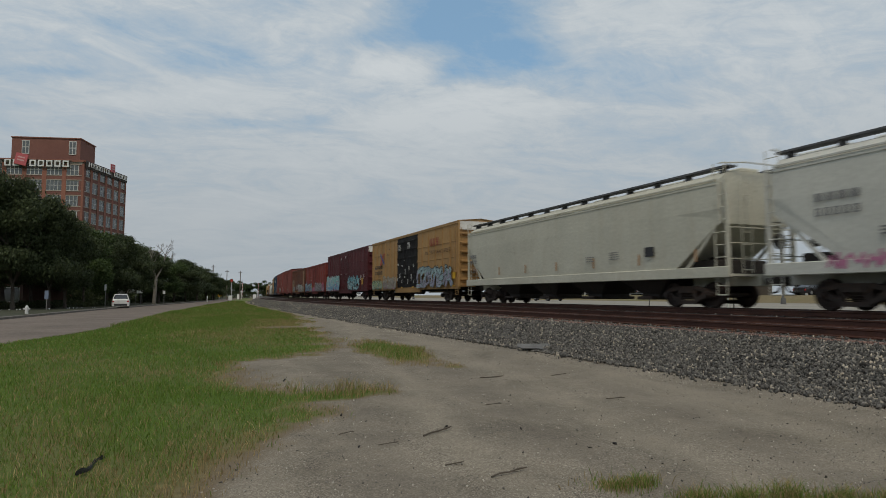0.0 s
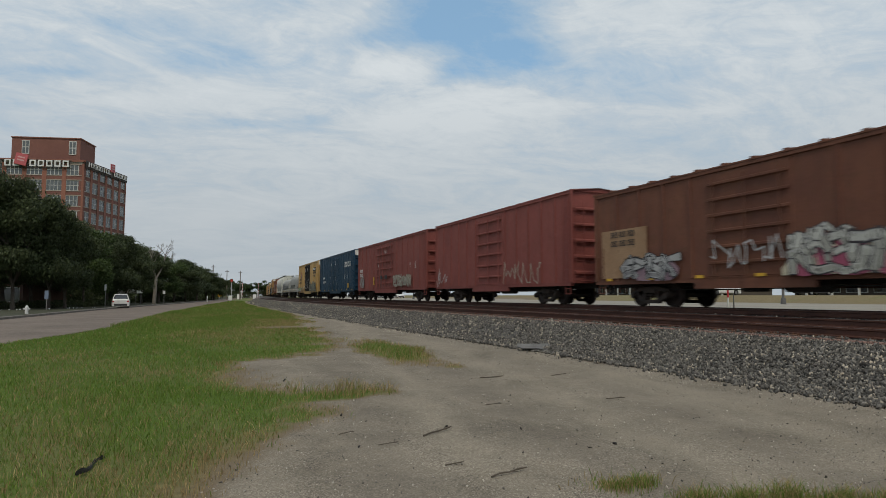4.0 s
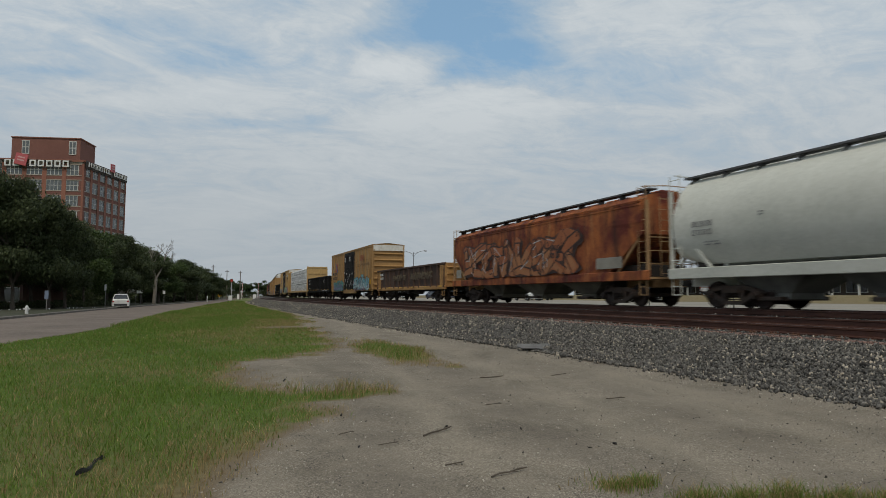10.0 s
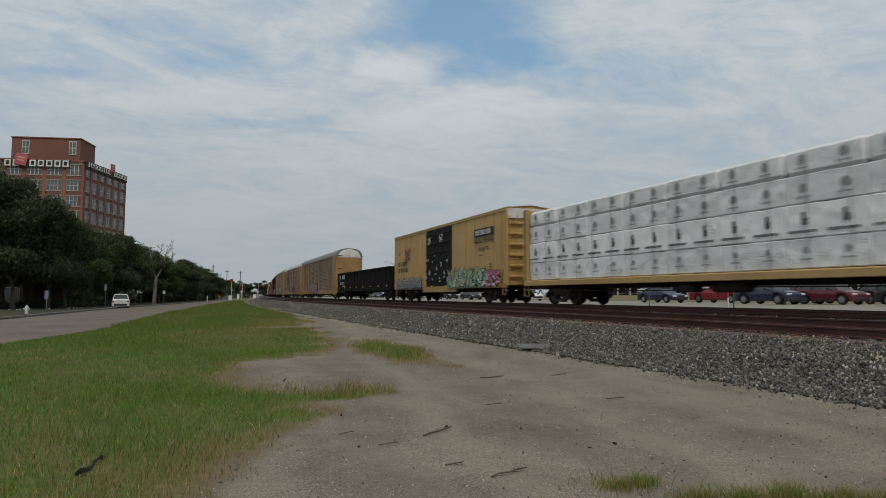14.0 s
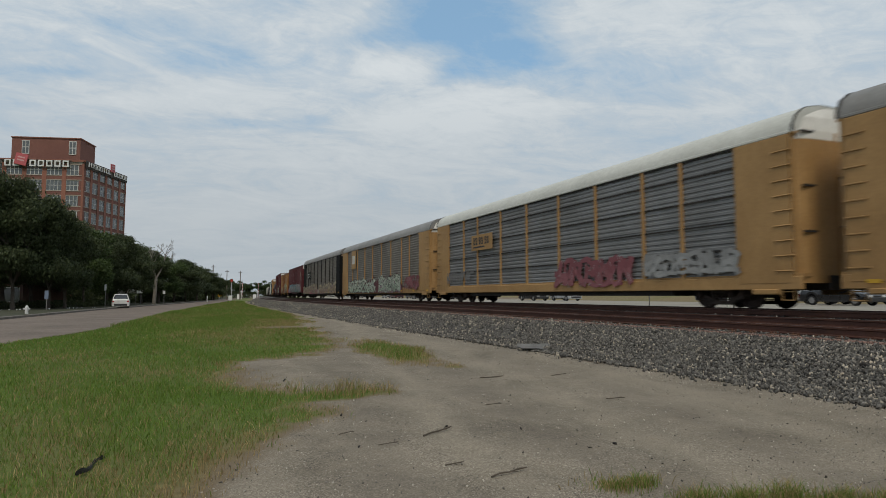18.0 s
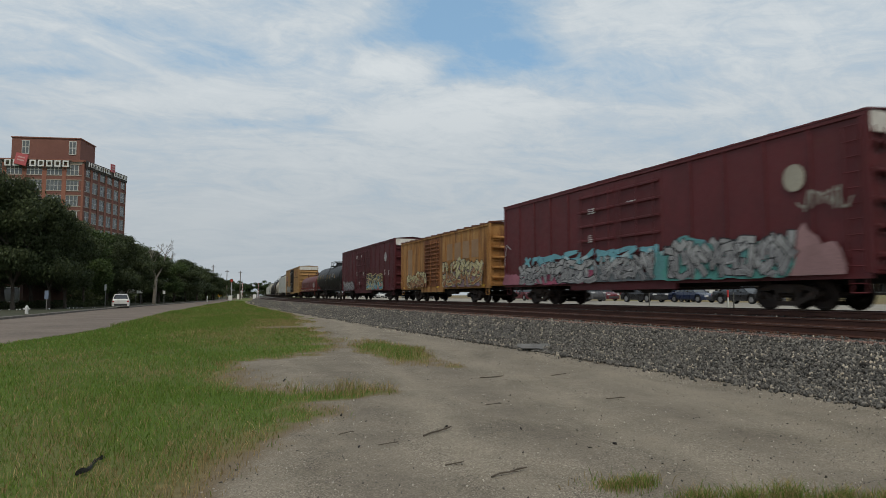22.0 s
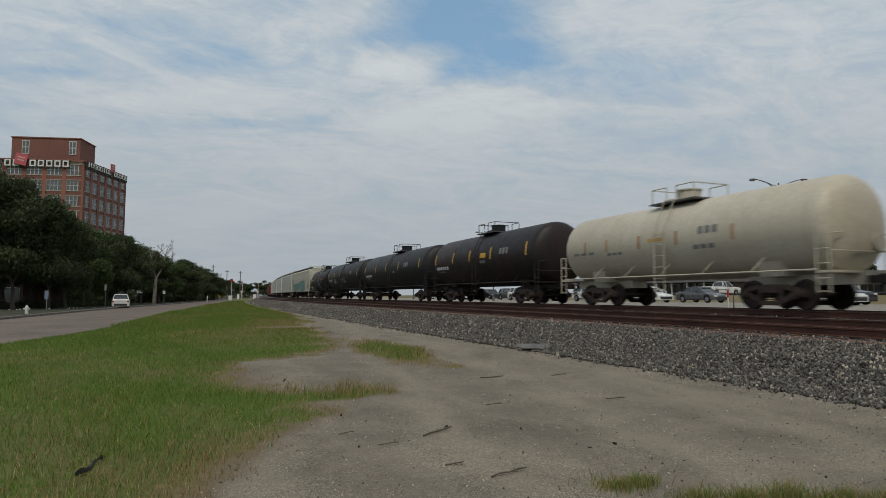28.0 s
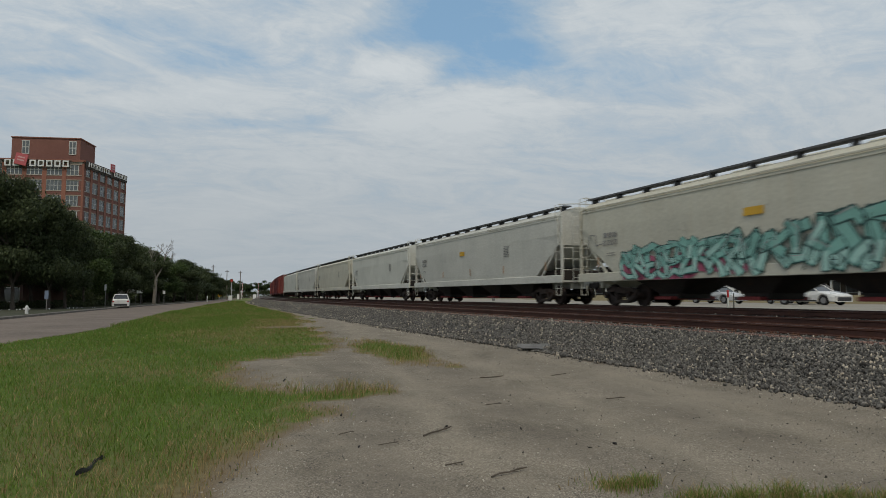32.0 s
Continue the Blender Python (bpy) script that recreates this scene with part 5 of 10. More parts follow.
# outlines along the car, front towards -y: share of the length, height of the body line and of the roof line
KINDS = {
    "sedan": (4.8, 1.82, 1.45, [(0.0, 0.62), (0.02, 0.72), (0.26, 0.92), (0.30, 0.95), (0.78, 1.0), (0.96, 1.0), (1.0, 0.85)], (0.27, 0.42, 0.68, 0.86)),
    "suv": (4.75, 1.9, 1.70, [(0.0, 0.72), (0.02, 0.88), (0.24, 1.05), (0.28, 1.07), (0.9, 1.1), (0.98, 1.1), (1.0, 0.95)], (0.25, 0.38, 0.88, 0.98)),
    "pickup": (5.9, 2.0, 1.92, [(0.0, 0.85), (0.02, 1.08), (0.22, 1.18), (0.26, 1.2), (0.62, 1.22), (0.99, 1.22), (1.0, 1.1)], (0.25, 0.35, 0.56, 0.60)),
    "van": (5.6, 2.0, 2.05, [(0.0, 0.75), (0.02, 0.95), (0.16, 1.15), (0.2, 1.2), (0.9, 1.25), (0.985, 1.25), (1.0, 1.1)], (0.16, 0.30, 0.95, 0.995)),
}
CAR_PAINT = {
    "white": ((0.68, 0.68, 0.66), 0.3), "black": ((0.012, 0.012, 0.014), 0.3), "grey": ((0.085, 0.085, 0.09), 0.3), "silver": ((0.40, 0.41, 0.42), 0.3), "red": ((0.24, 0.022, 0.026), 0.3),
    "maroon": ((0.12, 0.018, 0.024), 0.3), "navy": ((0.018, 0.026, 0.06), 0.3)}
BODIES = {}
CAR_WORD = {"white": "white", "red": "red", "grey": "dark grey", "black": "black", "silver": "silver"}


def tyre_mesh(r):
    key = ("tyre", r)
    if key not in BODIES:
        bm = B()
        rings = []
        for x, q in ((-0.11, r * 0.66), (-0.11, r * 0.94), (-0.08, r), (0.08, r), (0.11, r * 0.94), (0.11, r * 0.66)):
            rings.append([(x, math.cos(a) * q, math.sin(a) * q) for a in (i * math.tau / 18 for i in range(18))])
        loft(bm, rings)
        rim = B()
        rod(rim, (-0.118, 0, 0), (0.118, 0, 0), r * 0.62, 14)
        BODIES[key] = (mesh_of("tyre", bm, TYRE), mesh_of("rim", rim, RIM))
    return BODIES[key]


def vehicle(kind, colour, m, label, group="", name=None):
    """A road vehicle with its front towards -y, standing on z = 0."""
    n, wide, tall, line, (g0, g1, g2, g3) = KINDS[kind]
    paint = surface("car paint " + colour, CAR_PAINT[colour][0], rough=CAR_PAINT[colour][1], grain=0.05, bump=0.0, spec=0.6, scale=0.6)
    car = empty(name or {"sedan": "sedan", "suv": "suv", "pickup": "pickup_truck", "van": "van"}[kind], m, label, "car" if kind in ("sedan", "suv") else ("pickup truck" if kind == "pickup" else "van"), group)
    w = wide / 2
    key = (kind, colour)
    r = 0.33 if kind == "sedan" else 0.37
    fw, rw = n * (-0.5 + 0.18), n * (-0.5 + 0.80)
    if key not in BODIES:
        # lower body with wheel arches
        bm = B()
        us = sorted({0.0, 0.015, 0.05, 0.3, 0.5, 0.65, 0.92, 0.96, 0.985, 1.0} | {q for q, _ in line} | {0.18 + d for d in (-0.085, -0.06, -0.03, 0, 0.03, 0.06, 0.085)} | {0.80 + d for d in (-0.085, -0.06, -0.03, 0, 0.03, 0.06, 0.085)})
        rings = []
        for u in us:
            y = -n / 2 + u * n
            top = line[-1][1]
            for (a, za), (b, zb) in zip(line, line[1:]):
                if a <= u <= b:
                    top = za + (zb - za) * (u - a) / (b - a)
                    break
            low = 0.24
            for c in (fw, rw):
                d = (r + 0.07) ** 2 - (y - c) ** 2
                if d > 0:
                    low = max(low, r + math.sqrt(d))
            ease = 1.0 - 0.12 * max(0, 1 - u / 0.05) - 0.10 * max(0, (u - 0.96) / 0.04)
            q = w * ease
            low = min(low, top - 0.12)
            rings.append([(-q * 0.94, y, low), (-q, y, low + 0.1 * (top - low)), (-q, y, low + 0.65 * (top - low)), (-q * 0.93, y, top - 0.02), (-q * 0.7, y, top + 0.015),
                          (q * 0.7, y, top + 0.015), (q * 0.93, y, top - 0.02), (q, y, low + 0.65 * (top - low)), (q, y, low + 0.1 * (top - low)), (q * 0.94, y, low)])
        body = mesh_of("body", loft(bm, rings), paint)

        def at_(u):
            for (a, za), (b, zb) in zip(line, line[1:]):
                if a <= u <= b:
                    return za + (zb - za) * (u - a) / (b - a)
            return line[-1][1]

        Y = lambda u: -n / 2 + u * n
        z0, z3 = at_(g0) - 0.03, at_(min(g3, 0.99)) - 0.03
        cab = mesh_of("cabin", loft(B(), [[(-w * 0.86, Y(g0), z0), (w * 0.86, Y(g0), z0), (w * 0.86, Y(g0) + 0.01, z0 + 0.02), (-w * 0.86, Y(g0) + 0.01, z0 + 0.02)],
                                          [(-w * 0.9, Y(g1), at_(g1) - 0.03), (w * 0.9, Y(g1), at_(g1) - 0.03), (w * 0.68, Y(g1), tall - 0.05), (-w * 0.68, Y(g1), tall - 0.05)],
                                          [(-w * 0.9, Y(g2), at_(g2) - 0.03), (w * 0.9, Y(g2), at_(g2) - 0.03), (w * 0.68, Y(g2), tall - 0.06), (-w * 0.68, Y(g2), tall - 0.06)],
                                          [(-w * 0.84, Y(g3), z3), (w * 0.84, Y(g3), z3), (w * 0.84, Y(g3) - 0.01, z3 + 0.02), (-w * 0.84, Y(g3) - 0.01, z3 + 0.02)]]), CAR_GLASS)
        bm = loft(B(), [[(-w * q, Y(u), z) for q, z in ((0.70, zz - 0.05), (0.60, zz))] + [(w * q, Y(u), z) for q, z in ((0.60, zz), (0.70, zz - 0.05))]
                        for u, zz in ((g1 - 0.03, tall - 0.05), (g1 + 0.05, tall), ((g1 + g2) / 2, tall + 0.02), (g2 - 0.03, tall), (g2 + 0.02, tall - 0.06))])
        for sx in (-1, 1):
            for u, v in ((g0, g1), (g3, g2)):
                rod(bm, (sx * w * 0.87, Y(u), at_(u)), (sx * w * 0.69, Y(v), tall - 0.04), 0.04, 5)
            for u in ((g1 + g2) / 2, g2 - 0.02):
                rod(bm, (sx * w * 0.91, Y(u), at_(u) - 0.05), (sx * w * 0.69, Y(u), tall - 0.04), 0.045, 5)
        roof = mesh_of("roof", bm, paint)
        bm = B()
        box(bm, -w * 0.75, w * 0.75, -n / 2 - 0.03, -n / 2 + 0.1, 0.3, 0.55, 0.03)
        box(bm, -w * 0.75, w * 0.75, n / 2 - 0.1, n / 2 + 0.03, 0.3, 0.55, 0.03)
        for sx in (-1, 1):
            box(bm, sx * w - 0.01, sx * w + 0.015, -n * 0.22, n * 0.2, 0.26, 0.36)
            box(bm, sx * (w + 0.06) - 0.09, sx * (w + 0.06) + 0.09, Y(g1) - 0.05, Y(g1) + 0.05, at_(g1), at_(g1) + 0.14, 0.02)
        trim = mesh_of("bumper_trim", bm, TRIM_DARK)
        BODIES[key] = (body, cab, roof, trim)
    body, cab, roof, trim = BODIES[key]
    shared("body", body, car)
    c = shared("cabin_windows", cab, car)
    shared("roof", roof, car)
    shared("bumper_trim", trim, car)
    zl = line[1][1] - 0.12
    if ("lamps", kind) not in BODIES:
        BODIES[("lamps", kind)] = (mesh_of("headlight", box(B(), -0.2, 0.2, -n / 2 - 0.01, -n / 2 + 0.25, zl - 0.08, zl + 0.06, 0.03), HEADLIGHT),
                                   mesh_of("tail_lamp", box(B(), -0.12, 0.12, n / 2 - 0.2, n / 2 + 0.012, zl - 0.05, zl + 0.16, 0.03), TAIL_RED))
    a, b = BODIES[("lamps", kind)]
    for sx in (-1, 1):
        shared("headlight", a, car, pose(sx * (w - 0.28), 0, 0))
        shared("tail_lamp", b, car, pose(sx * (w - 0.18), 0, 0))
    ty, ri = tyre_mesh(r)
    for sx in (-1, 1):
        for y in (fw, rw):
            t = shared("wheel", ty, car, pose(sx * (w - 0.12), y, r))
            shared("rim", ri, t)
    return car


# moving traffic: seconds, across and along place at that moment, kind, colour
LANES = (40.5, 43.9, 47.3)
PACE = 15.0
TRAFFIC = []
# seconds, bearing from the line of the track in degrees, kind, colour
SEEN = (
    (1.0, 39.0, "suv", "black"), (0.0, 30.0, "sedan", "silver"), (8.3, 28.6, "sedan", "white"), (9.3, 35.0, "sedan", "white"), (8.3, 23.0, "suv", "white"),
    (11.0, 36.9, "sedan", "silver"), (10.0, 26.0, "suv", "black"), (12.0, 35.6, "suv", "maroon"), (12.0, 44.6, "sedan", "black"), (13.0, 42.9, "suv", "black"), (13.0, 47.3, "suv", "black"),
    (14.0, 41.9, "sedan", "navy"), (14.0, 46.7, "pickup", "red"), (14.0, 50.2, "suv", "navy"), (14.0, 55.3, "sedan", "black"), (13.6, 31.0, "suv", "white"),
    (17.0, 37.5, "suv", "black"), (17.0, 43.2, "sedan", "black"), (17.0, 58.6, "sedan", "white"), (18.0, 53.7, "sedan", "white"), (18.0, 56.4, "suv", "black"), (18.0, 30.6, "sedan", "black"),
    (20.0, 50.4, "sedan", "silver"), (22.0, 40.4, "suv", "black"), (22.0, 44.4, "sedan", "navy"), (22.2, 50.8, "sedan", "black"), (22.0, 27.0, "sedan", "silver"),
    (23.0, 43.6, "pickup", "grey"), (23.0, 53.1, "sedan", "black"), (24.0, 44.8, "suv", "maroon"), (24.0, 49.7, "sedan", "black"), (24.0, 54.8, "suv", "maroon"),
    (25.0, 49.1, "suv", "red"), (25.0, 54.6, "pickup", "white"), (27.5, 47.8, "sedan", "white"), (27.5, 48.9, "suv", "black"), (27.5, 55.9, "sedan", "grey"), (28.0, 40.8, "sedan", "white"),
    (28.0, 45.1, "sedan", "grey"), (28.5, 39.8, "suv", "white"), (29.0, 35.6, "suv", "white"), (30.0, 40.6, "suv", "black"), (30.0, 33.9, "sedan", "white"), (31.0, 41.7, "sedan", "white"),
    (31.0, 43.3, "suv", "black"), (31.0, 59.0, "suv", "grey"), (31.5, 36.8, "suv", "white"), (29.5, 28.0, "sedan", "silver"),
)


def make_traffic():
    taken = {}
    for t, bearing, kind, colour in SEEN:
        for lane in LANES:
            y0 = lane / math.tan(radians(bearing)) + PACE * t
            if all(abs(y0 - o) >= 7.0 for o in taken.get(lane, [])):
                break
        else:
            continue
        taken.setdefault(lane, []).append(y0)
        text = {"sedan": "%s sedan driving along the highway", "suv": "%s sport utility car driving along the highway", "pickup": "%s pickup truck driving along the highway", "van": "%s passenger van driving along the highway"}[kind] % colour
        car = vehicle(kind, colour, pose(lane, y0, 0.93), text, "traffic on the highway")
        TRAFFIC.append((car, lane, y0))


make_traffic()


def move_traffic():
    for car, lane, y0 in TRAFFIC:
        rows = []
        for i in range(17):
            t = 2.0 * i
            y = y0 - PACE * t
            slope = math.degrees(math.atan2(sway(y + 2) - sway(y - 2), 4.0))
            rows.append((t, pose(lane + sway(y), y, 0.93, 0, 0, -slope)))
        walk(car, rows)


# a white car parked at the kerb of the street, seen from behind
parked = vehicle("suv", "white", pose(-7.3, 86.0, 0.05, 0, 0, 184), "white hatchback parked at the kerb of the street")

for _i, (_x, _y, _k, _c) in enumerate(((70.0, 22.0, "sedan", "white"), (70.0, 31.0, "suv", "red"), (70.0, 40.0, "suv", "grey"), (70.0, 52.0, "sedan", "black"), (70.0, 66.0, "pickup", "white"), (70.0, 80.0, "sedan", "silver"))):
    vehicle(_k, _c, pose(_x, _y, land(_x, _y), 0, 0, 90), "parked %s vehicle in front of the shops" % CAR_WORD[_c], "cars parked at the shops")


# ---- the train ----
# every wagon is built about its own middle at rail height, its far end towards +y
RUN = (22.524, -34.705, 20.749)    # metres run after t seconds: a t + b (t/32)^2 + c (t/32)^3
TRAIN = []

STEEL_DARK = surface("grimy black steel", (0.016, 0.014, 0.013), (0.030, 0.024, 0.020), rust=0.18, rough=0.75, scale=2.0, grain=0.4)
TRUCK_STEEL = surface("rusty cast steel", (0.042, 0.029, 0.023), (0.026, 0.021, 0.019), rust=0.3, rough=0.8, scale=3.0, grain=0.5)
WHEEL_STEEL = surface("wheel steel", (0.028, 0.020, 0.018), (0.045, 0.03, 0.025), rust=0.2, rough=0.7, metal=0.3, scale=4.0)
BRIGHT = surface("worn bright steel", (0.42, 0.40, 0.38), (0.3, 0.28, 0.26), rough=0.35, metal=0.9, scale=4.0)
WHITE = surface("faded white paint", (0.66, 0.65, 0.61), (0.52, 0.5, 0.46), rough=0.6, scale=2.0, streak=0.25, streak_col=(0.3, 0.25, 0.2))
LETTER_W = plain("white lettering", (0.62, 0.62, 0.60))
LETTER_K = plain("black lettering", (0.025, 0.025, 0.028))
LETTER_G = plain("grey lettering", (0.20, 0.20, 0.20))
REFLECT = plain("yellow reflective tape", (0.62, 0.36, 0.03), 0.45)
PAINT_RED = plain("logo red", (0.42, 0.05, 0.05))
PAINT_BLUE = plain("logo blue", (0.05, 0.09, 0.30))
GRATE = surface("galvanised walkway", (0.13, 0.13, 0.135), (0.08, 0.08, 0.082), rust=0.1, rough=0.6, metal=0.5, scale=4.0)

YELLOW = surface("faded yellow paint", (0.365, 0.215, 0.083), (0.295, 0.168, 0.062), rust=0.08, rough=0.6, scale=0.9, streak=0.30, streak_col=(0.20, 0.10, 0.03))
YELLOW_B = surface("bright yellow paint", (0.46, 0.305, 0.125), (0.39, 0.25, 0.10), rust=0.04, rough=0.6, scale=0.9, streak=0.22, streak_col=(0.26, 0.14, 0.04))
DOOR_BLACK = surface("sooty black paint", (0.011, 0.011, 0.013), (0.020, 0.019, 0.019), spec=0.2, rough=0.7, scale=1.5, streak=0.2, streak_col=(0.08, 0.06, 0.05))
MAROON = surface("dark maroon paint", (0.088, 0.0135, 0.0185), (0.062, 0.0105, 0.014), rust=0.06, rough=0.6, streak=0.25, streak_col=(0.045, 0.018, 0.016))
MAROON_B = surface("brick maroon paint", (0.108, 0.0165, 0.020), (0.080, 0.0135, 0.0165), rust=0.06, rough=0.6, streak=0.25, streak_col=(0.06, 0.02, 0.018))
RED = surface("weathered red paint", (0.22, 0.040, 0.030), (0.165, 0.032, 0.026), rust=0.10, rough=0.65, streak=0.3, streak_col=(0.09, 0.03, 0.022))
RED_B = surface("sun-bleached red paint", (0.205, 0.055, 0.045), (0.165, 0.042, 0.035), rust=0.08, rough=0.7, streak=0.3, streak_col=(0.12, 0.045, 0.03))
BROWN = surface("rusted brown paint", (0.15, 0.058, 0.032), (0.11, 0.040, 0.026), rust=0.3, rough=0.75, streak=0.4, streak_col=(0.07, 0.03, 0.02))
TAN = surface("bare tan panel", (0.30, 0.19, 0.11), (0.24, 0.14, 0.075), rust=0.15, rough=0.7, scale=1.4)
NAVY = surface("navy blue paint", (0.010, 0.042, 0.080), (0.009, 0.034, 0.065), rough=0.5, streak=0.15, streak_col=(0.03, 0.06, 0.09))
CREAM = surface("cream hopper paint", (0.50, 0.485, 0.405), (0.43, 0.415, 0.345), rust=0.03, rough=0.6, scale=0.7, streak=0.22, streak_col=(0.36, 0.27, 0.16))
PALE = surface("pale grey hopper paint", (0.52, 0.515, 0.465), (0.44, 0.44, 0.40), rust=0.02, rough=0.6, scale=0.7, streak=0.2, streak_col=(0.36, 0.33, 0.27))
OFFWHITE = surface("white hopper paint", (0.56, 0.56, 0.505), (0.47, 0.475, 0.425), rough=0.6, scale=0.7, streak=0.2, streak_col=(0.38, 0.37, 0.32))
RUSTY = corroded("rust-eaten hopper paint", (0.120, 0.026, 0.017), (0.36, 0.115, 0.034), (0.035, 0.015, 0.012), (0.42, 0.22, 0.09))
RUST_YEL = corroded("rust-stained ochre paint", (0.32, 0.155, 0.048), (0.40, 0.215, 0.078), (0.105, 0.038, 0.02), (0.47, 0.31, 0.16))
RUST_DOOR = corroded("rust-stained door paint", (0.17, 0.062, 0.028), (0.28, 0.115, 0.04), (0.06, 0.024, 0.018), (0.30, 0.15, 0.07))
GREY_COIL = surface("grey steel cover", (0.31, 0.305, 0.28), (0.255, 0.25, 0.228), rust=0.05, rough=0.5, streak=0.3, streak_col=(0.15, 0.14, 0.12))
RED_COIL = surface("dull red steel cover", (0.112, 0.024, 0.021), (0.082, 0.018, 0.017), rust=0.06, rough=0.55, streak=0.3, streak_col=(0.07, 0.022, 0.02))
GON_BLACK = surface("black gondola paint", (0.0065, 0.0065, 0.007), (0.010, 0.0095, 0.0095), spec=0.14, rough=0.75, streak=0.12, streak_col=(0.05, 0.04, 0.035))
GON_RUST = surface("brown rusted gondola", (0.040, 0.026, 0.021), (0.065, 0.036, 0.025), rust=0.35, rough=0.8, streak=0.3)
TANK_BLACK = surface("black tank paint", (0.009, 0.009, 0.0105), (0.016, 0.015, 0.016), rust=0.03, spec=0.3, rough=0.5, scale=0.8, streak=0.15, streak_col=(0.05, 0.04, 0.04))
TANK_BROWN = surface("black tank with brown bloom", (0.010, 0.009, 0.010), (0.026, 0.012, 0.010), rust=0.05, spec=0.3, rough=0.5, scale=0.6, streak=0.2, streak_col=(0.06, 0.035, 0.03))
TANK_CREAM = surface("cream tank paint", (0.50, 0.46, 0.37), (0.43, 0.385, 0.30), rough=0.5, scale=0.7, streak=0.3, streak_col=(0.36, 0.26, 0.15))
BAND_GREY = surface("grey spill band", (0.24, 0.23, 0.225), (0.13, 0.125, 0.125), rough=0.6, scale=2.0, streak=0.5, streak_col=(0.05, 0.05, 0.05))
GALV = surface("galvanised side screen", (0.20, 0.183, 0.160), (0.145, 0.130, 0.112), rust=0.06, rough=0.55, metal=0.25, scale=0.8, streak=0.3, streak_col=(0.12, 0.095, 0.075))
GALV_B = surface("bluish side screen", (0.205, 0.205, 0.205), (0.155, 0.153, 0.15), rough=0.5, metal=0.3, scale=0.8, streak=0.25, streak_col=(0.16, 0.14, 0.12))
RACK_ROOF = surface("grey rack roof", (0.235, 0.228, 0.215), (0.18, 0.175, 0.165), rough=0.55, metal=0.2, scale=0.6, streak=0.2)
RACK_ROOF_B = surface("pale rack roof", (0.52, 0.52, 0.48), (0.44, 0.44, 0.40), rough=0.55, scale=0.6, streak=0.15, streak_col=(0.3, 0.28, 0.24))
WRAP = surface("white lumber wrap", (0.86, 0.86, 0.85), (0.76, 0.76, 0.77), rough=0.4, scale=3.0, grain=0.35, bump=0.8, streak=0.15, streak_col=(0.4, 0.4, 0.42))
WRAP_G = surface("translucent grey wrap", (0.76, 0.765, 0.77), (0.64, 0.645, 0.65), rough=0.35, scale=3.0, grain=0.35, bump=0.8)
STENCIL_G = plain("printed grey stencils", (0.27, 0.285, 0.28))
STENCIL_K = plain("printed black stencils", (0.07, 0.075, 0.075))
PALETTES = {
    "cyan": ((0.16, 0.40, 0.46), (0.42, 0.54, 0.56), (0.03, 0.05, 0.07)),
    "cyanblue": ((0.13, 0.36, 0.42), (0.08, 0.22, 0.40), (0.03, 0.045, 0.06)),
    "dirty": ((0.25, 0.26, 0.205), (0.13, 0.14, 0.115), (0.026, 0.026, 0.024)),
    "silver": ((0.36, 0.36, 0.355), (0.24, 0.24, 0.245), (0.02, 0.02, 0.025)),
    "white": ((0.46, 0.46, 0.42), (0.32, 0.32, 0.28), (0.04, 0.035, 0.04)),
    "pale": ((0.38, 0.35, 0.28), (0.28, 0.26, 0.22), (0.18, 0.15, 0.12)),
    "cream": ((0.44, 0.37, 0.24), (0.36, 0.24, 0.19), (0.07, 0.05, 0.05)),
    "mint": ((0.22, 0.46, 0.40), (0.36, 0.58, 0.52), (0.025, 0.07, 0.065)),
    "teal": ((0.10, 0.34, 0.32), (0.26, 0.18, 0.38), (0.02, 0.04, 0.05)),
    "green": ((0.36, 0.46, 0.26), (0.50, 0.52, 0.40), (0.03, 0.05, 0.04)),
    "skyblue": ((0.30, 0.42, 0.46), (0.12, 0.20, 0.32), (0.04, 0.05, 0.07)),
    "bluegold": ((0.03, 0.035, 0.045), (0.09, 0.30, 0.45), (0.55, 0.47, 0.20)),
    "creamred": ((0.52, 0.46, 0.25), (0.30, 0.12, 0.05), (0.022, 0.02, 0.018)),
    "ivory": ((0.50, 0.53, 0.44), (0.34, 0.42, 0.32), (0.025, 0.035, 0.03)),
    "lilac": ((0.40, 0.37, 0.43), (0.30, 0.26, 0.36), (0.018, 0.015, 0.022)),
    "pink": ((0.45, 0.17, 0.28), (0.55, 0.38, 0.44), (0.10, 0.03, 0.05)),
    "rustwhite": ((0.31, 0.10, 0.036), (0.34, 0.145, 0.06), (0.045, 0.022, 0.018)),
    "chalk": ((0.42, 0.42, 0.42), (0.40, 0.40, 0.40), (0.36, 0.36, 0.36)),
    "backdrop": ((0.10, 0.34, 0.30), (0.42, 0.10, 0.17), (0.06, 0.05, 0.06)),
    "backdrop_b": ((0.36, 0.30, 0.16), (0.09, 0.12, 0.17), (0.30, 0.20, 0.24)),
    "worn": ((0.14, 0.105, 0.055), (0.085, 0.06, 0.04), (0.05, 0.035, 0.026)),
    "ghost": ((0.20, 0.205, 0.195), (0.16, 0.165, 0.155), (0.12, 0.12, 0.115)),
    "cyanwhite": ((0.17, 0.45, 0.44), (0.075, 0.25, 0.42), (0.58, 0.60, 0.60)),
    "greylilac": ((0.30, 0.42, 0.44), (0.30, 0.28, 0.36), (0.02, 0.022, 0.03)),
    "haze": ((0.26, 0.26, 0.255), (0.32, 0.32, 0.31), (0.24, 0.235, 0.23)),
    "redline": ((0.20, 0.06, 0.07), (0.27, 0.10, 0.11), (0.36, 0.33, 0.33)),
}


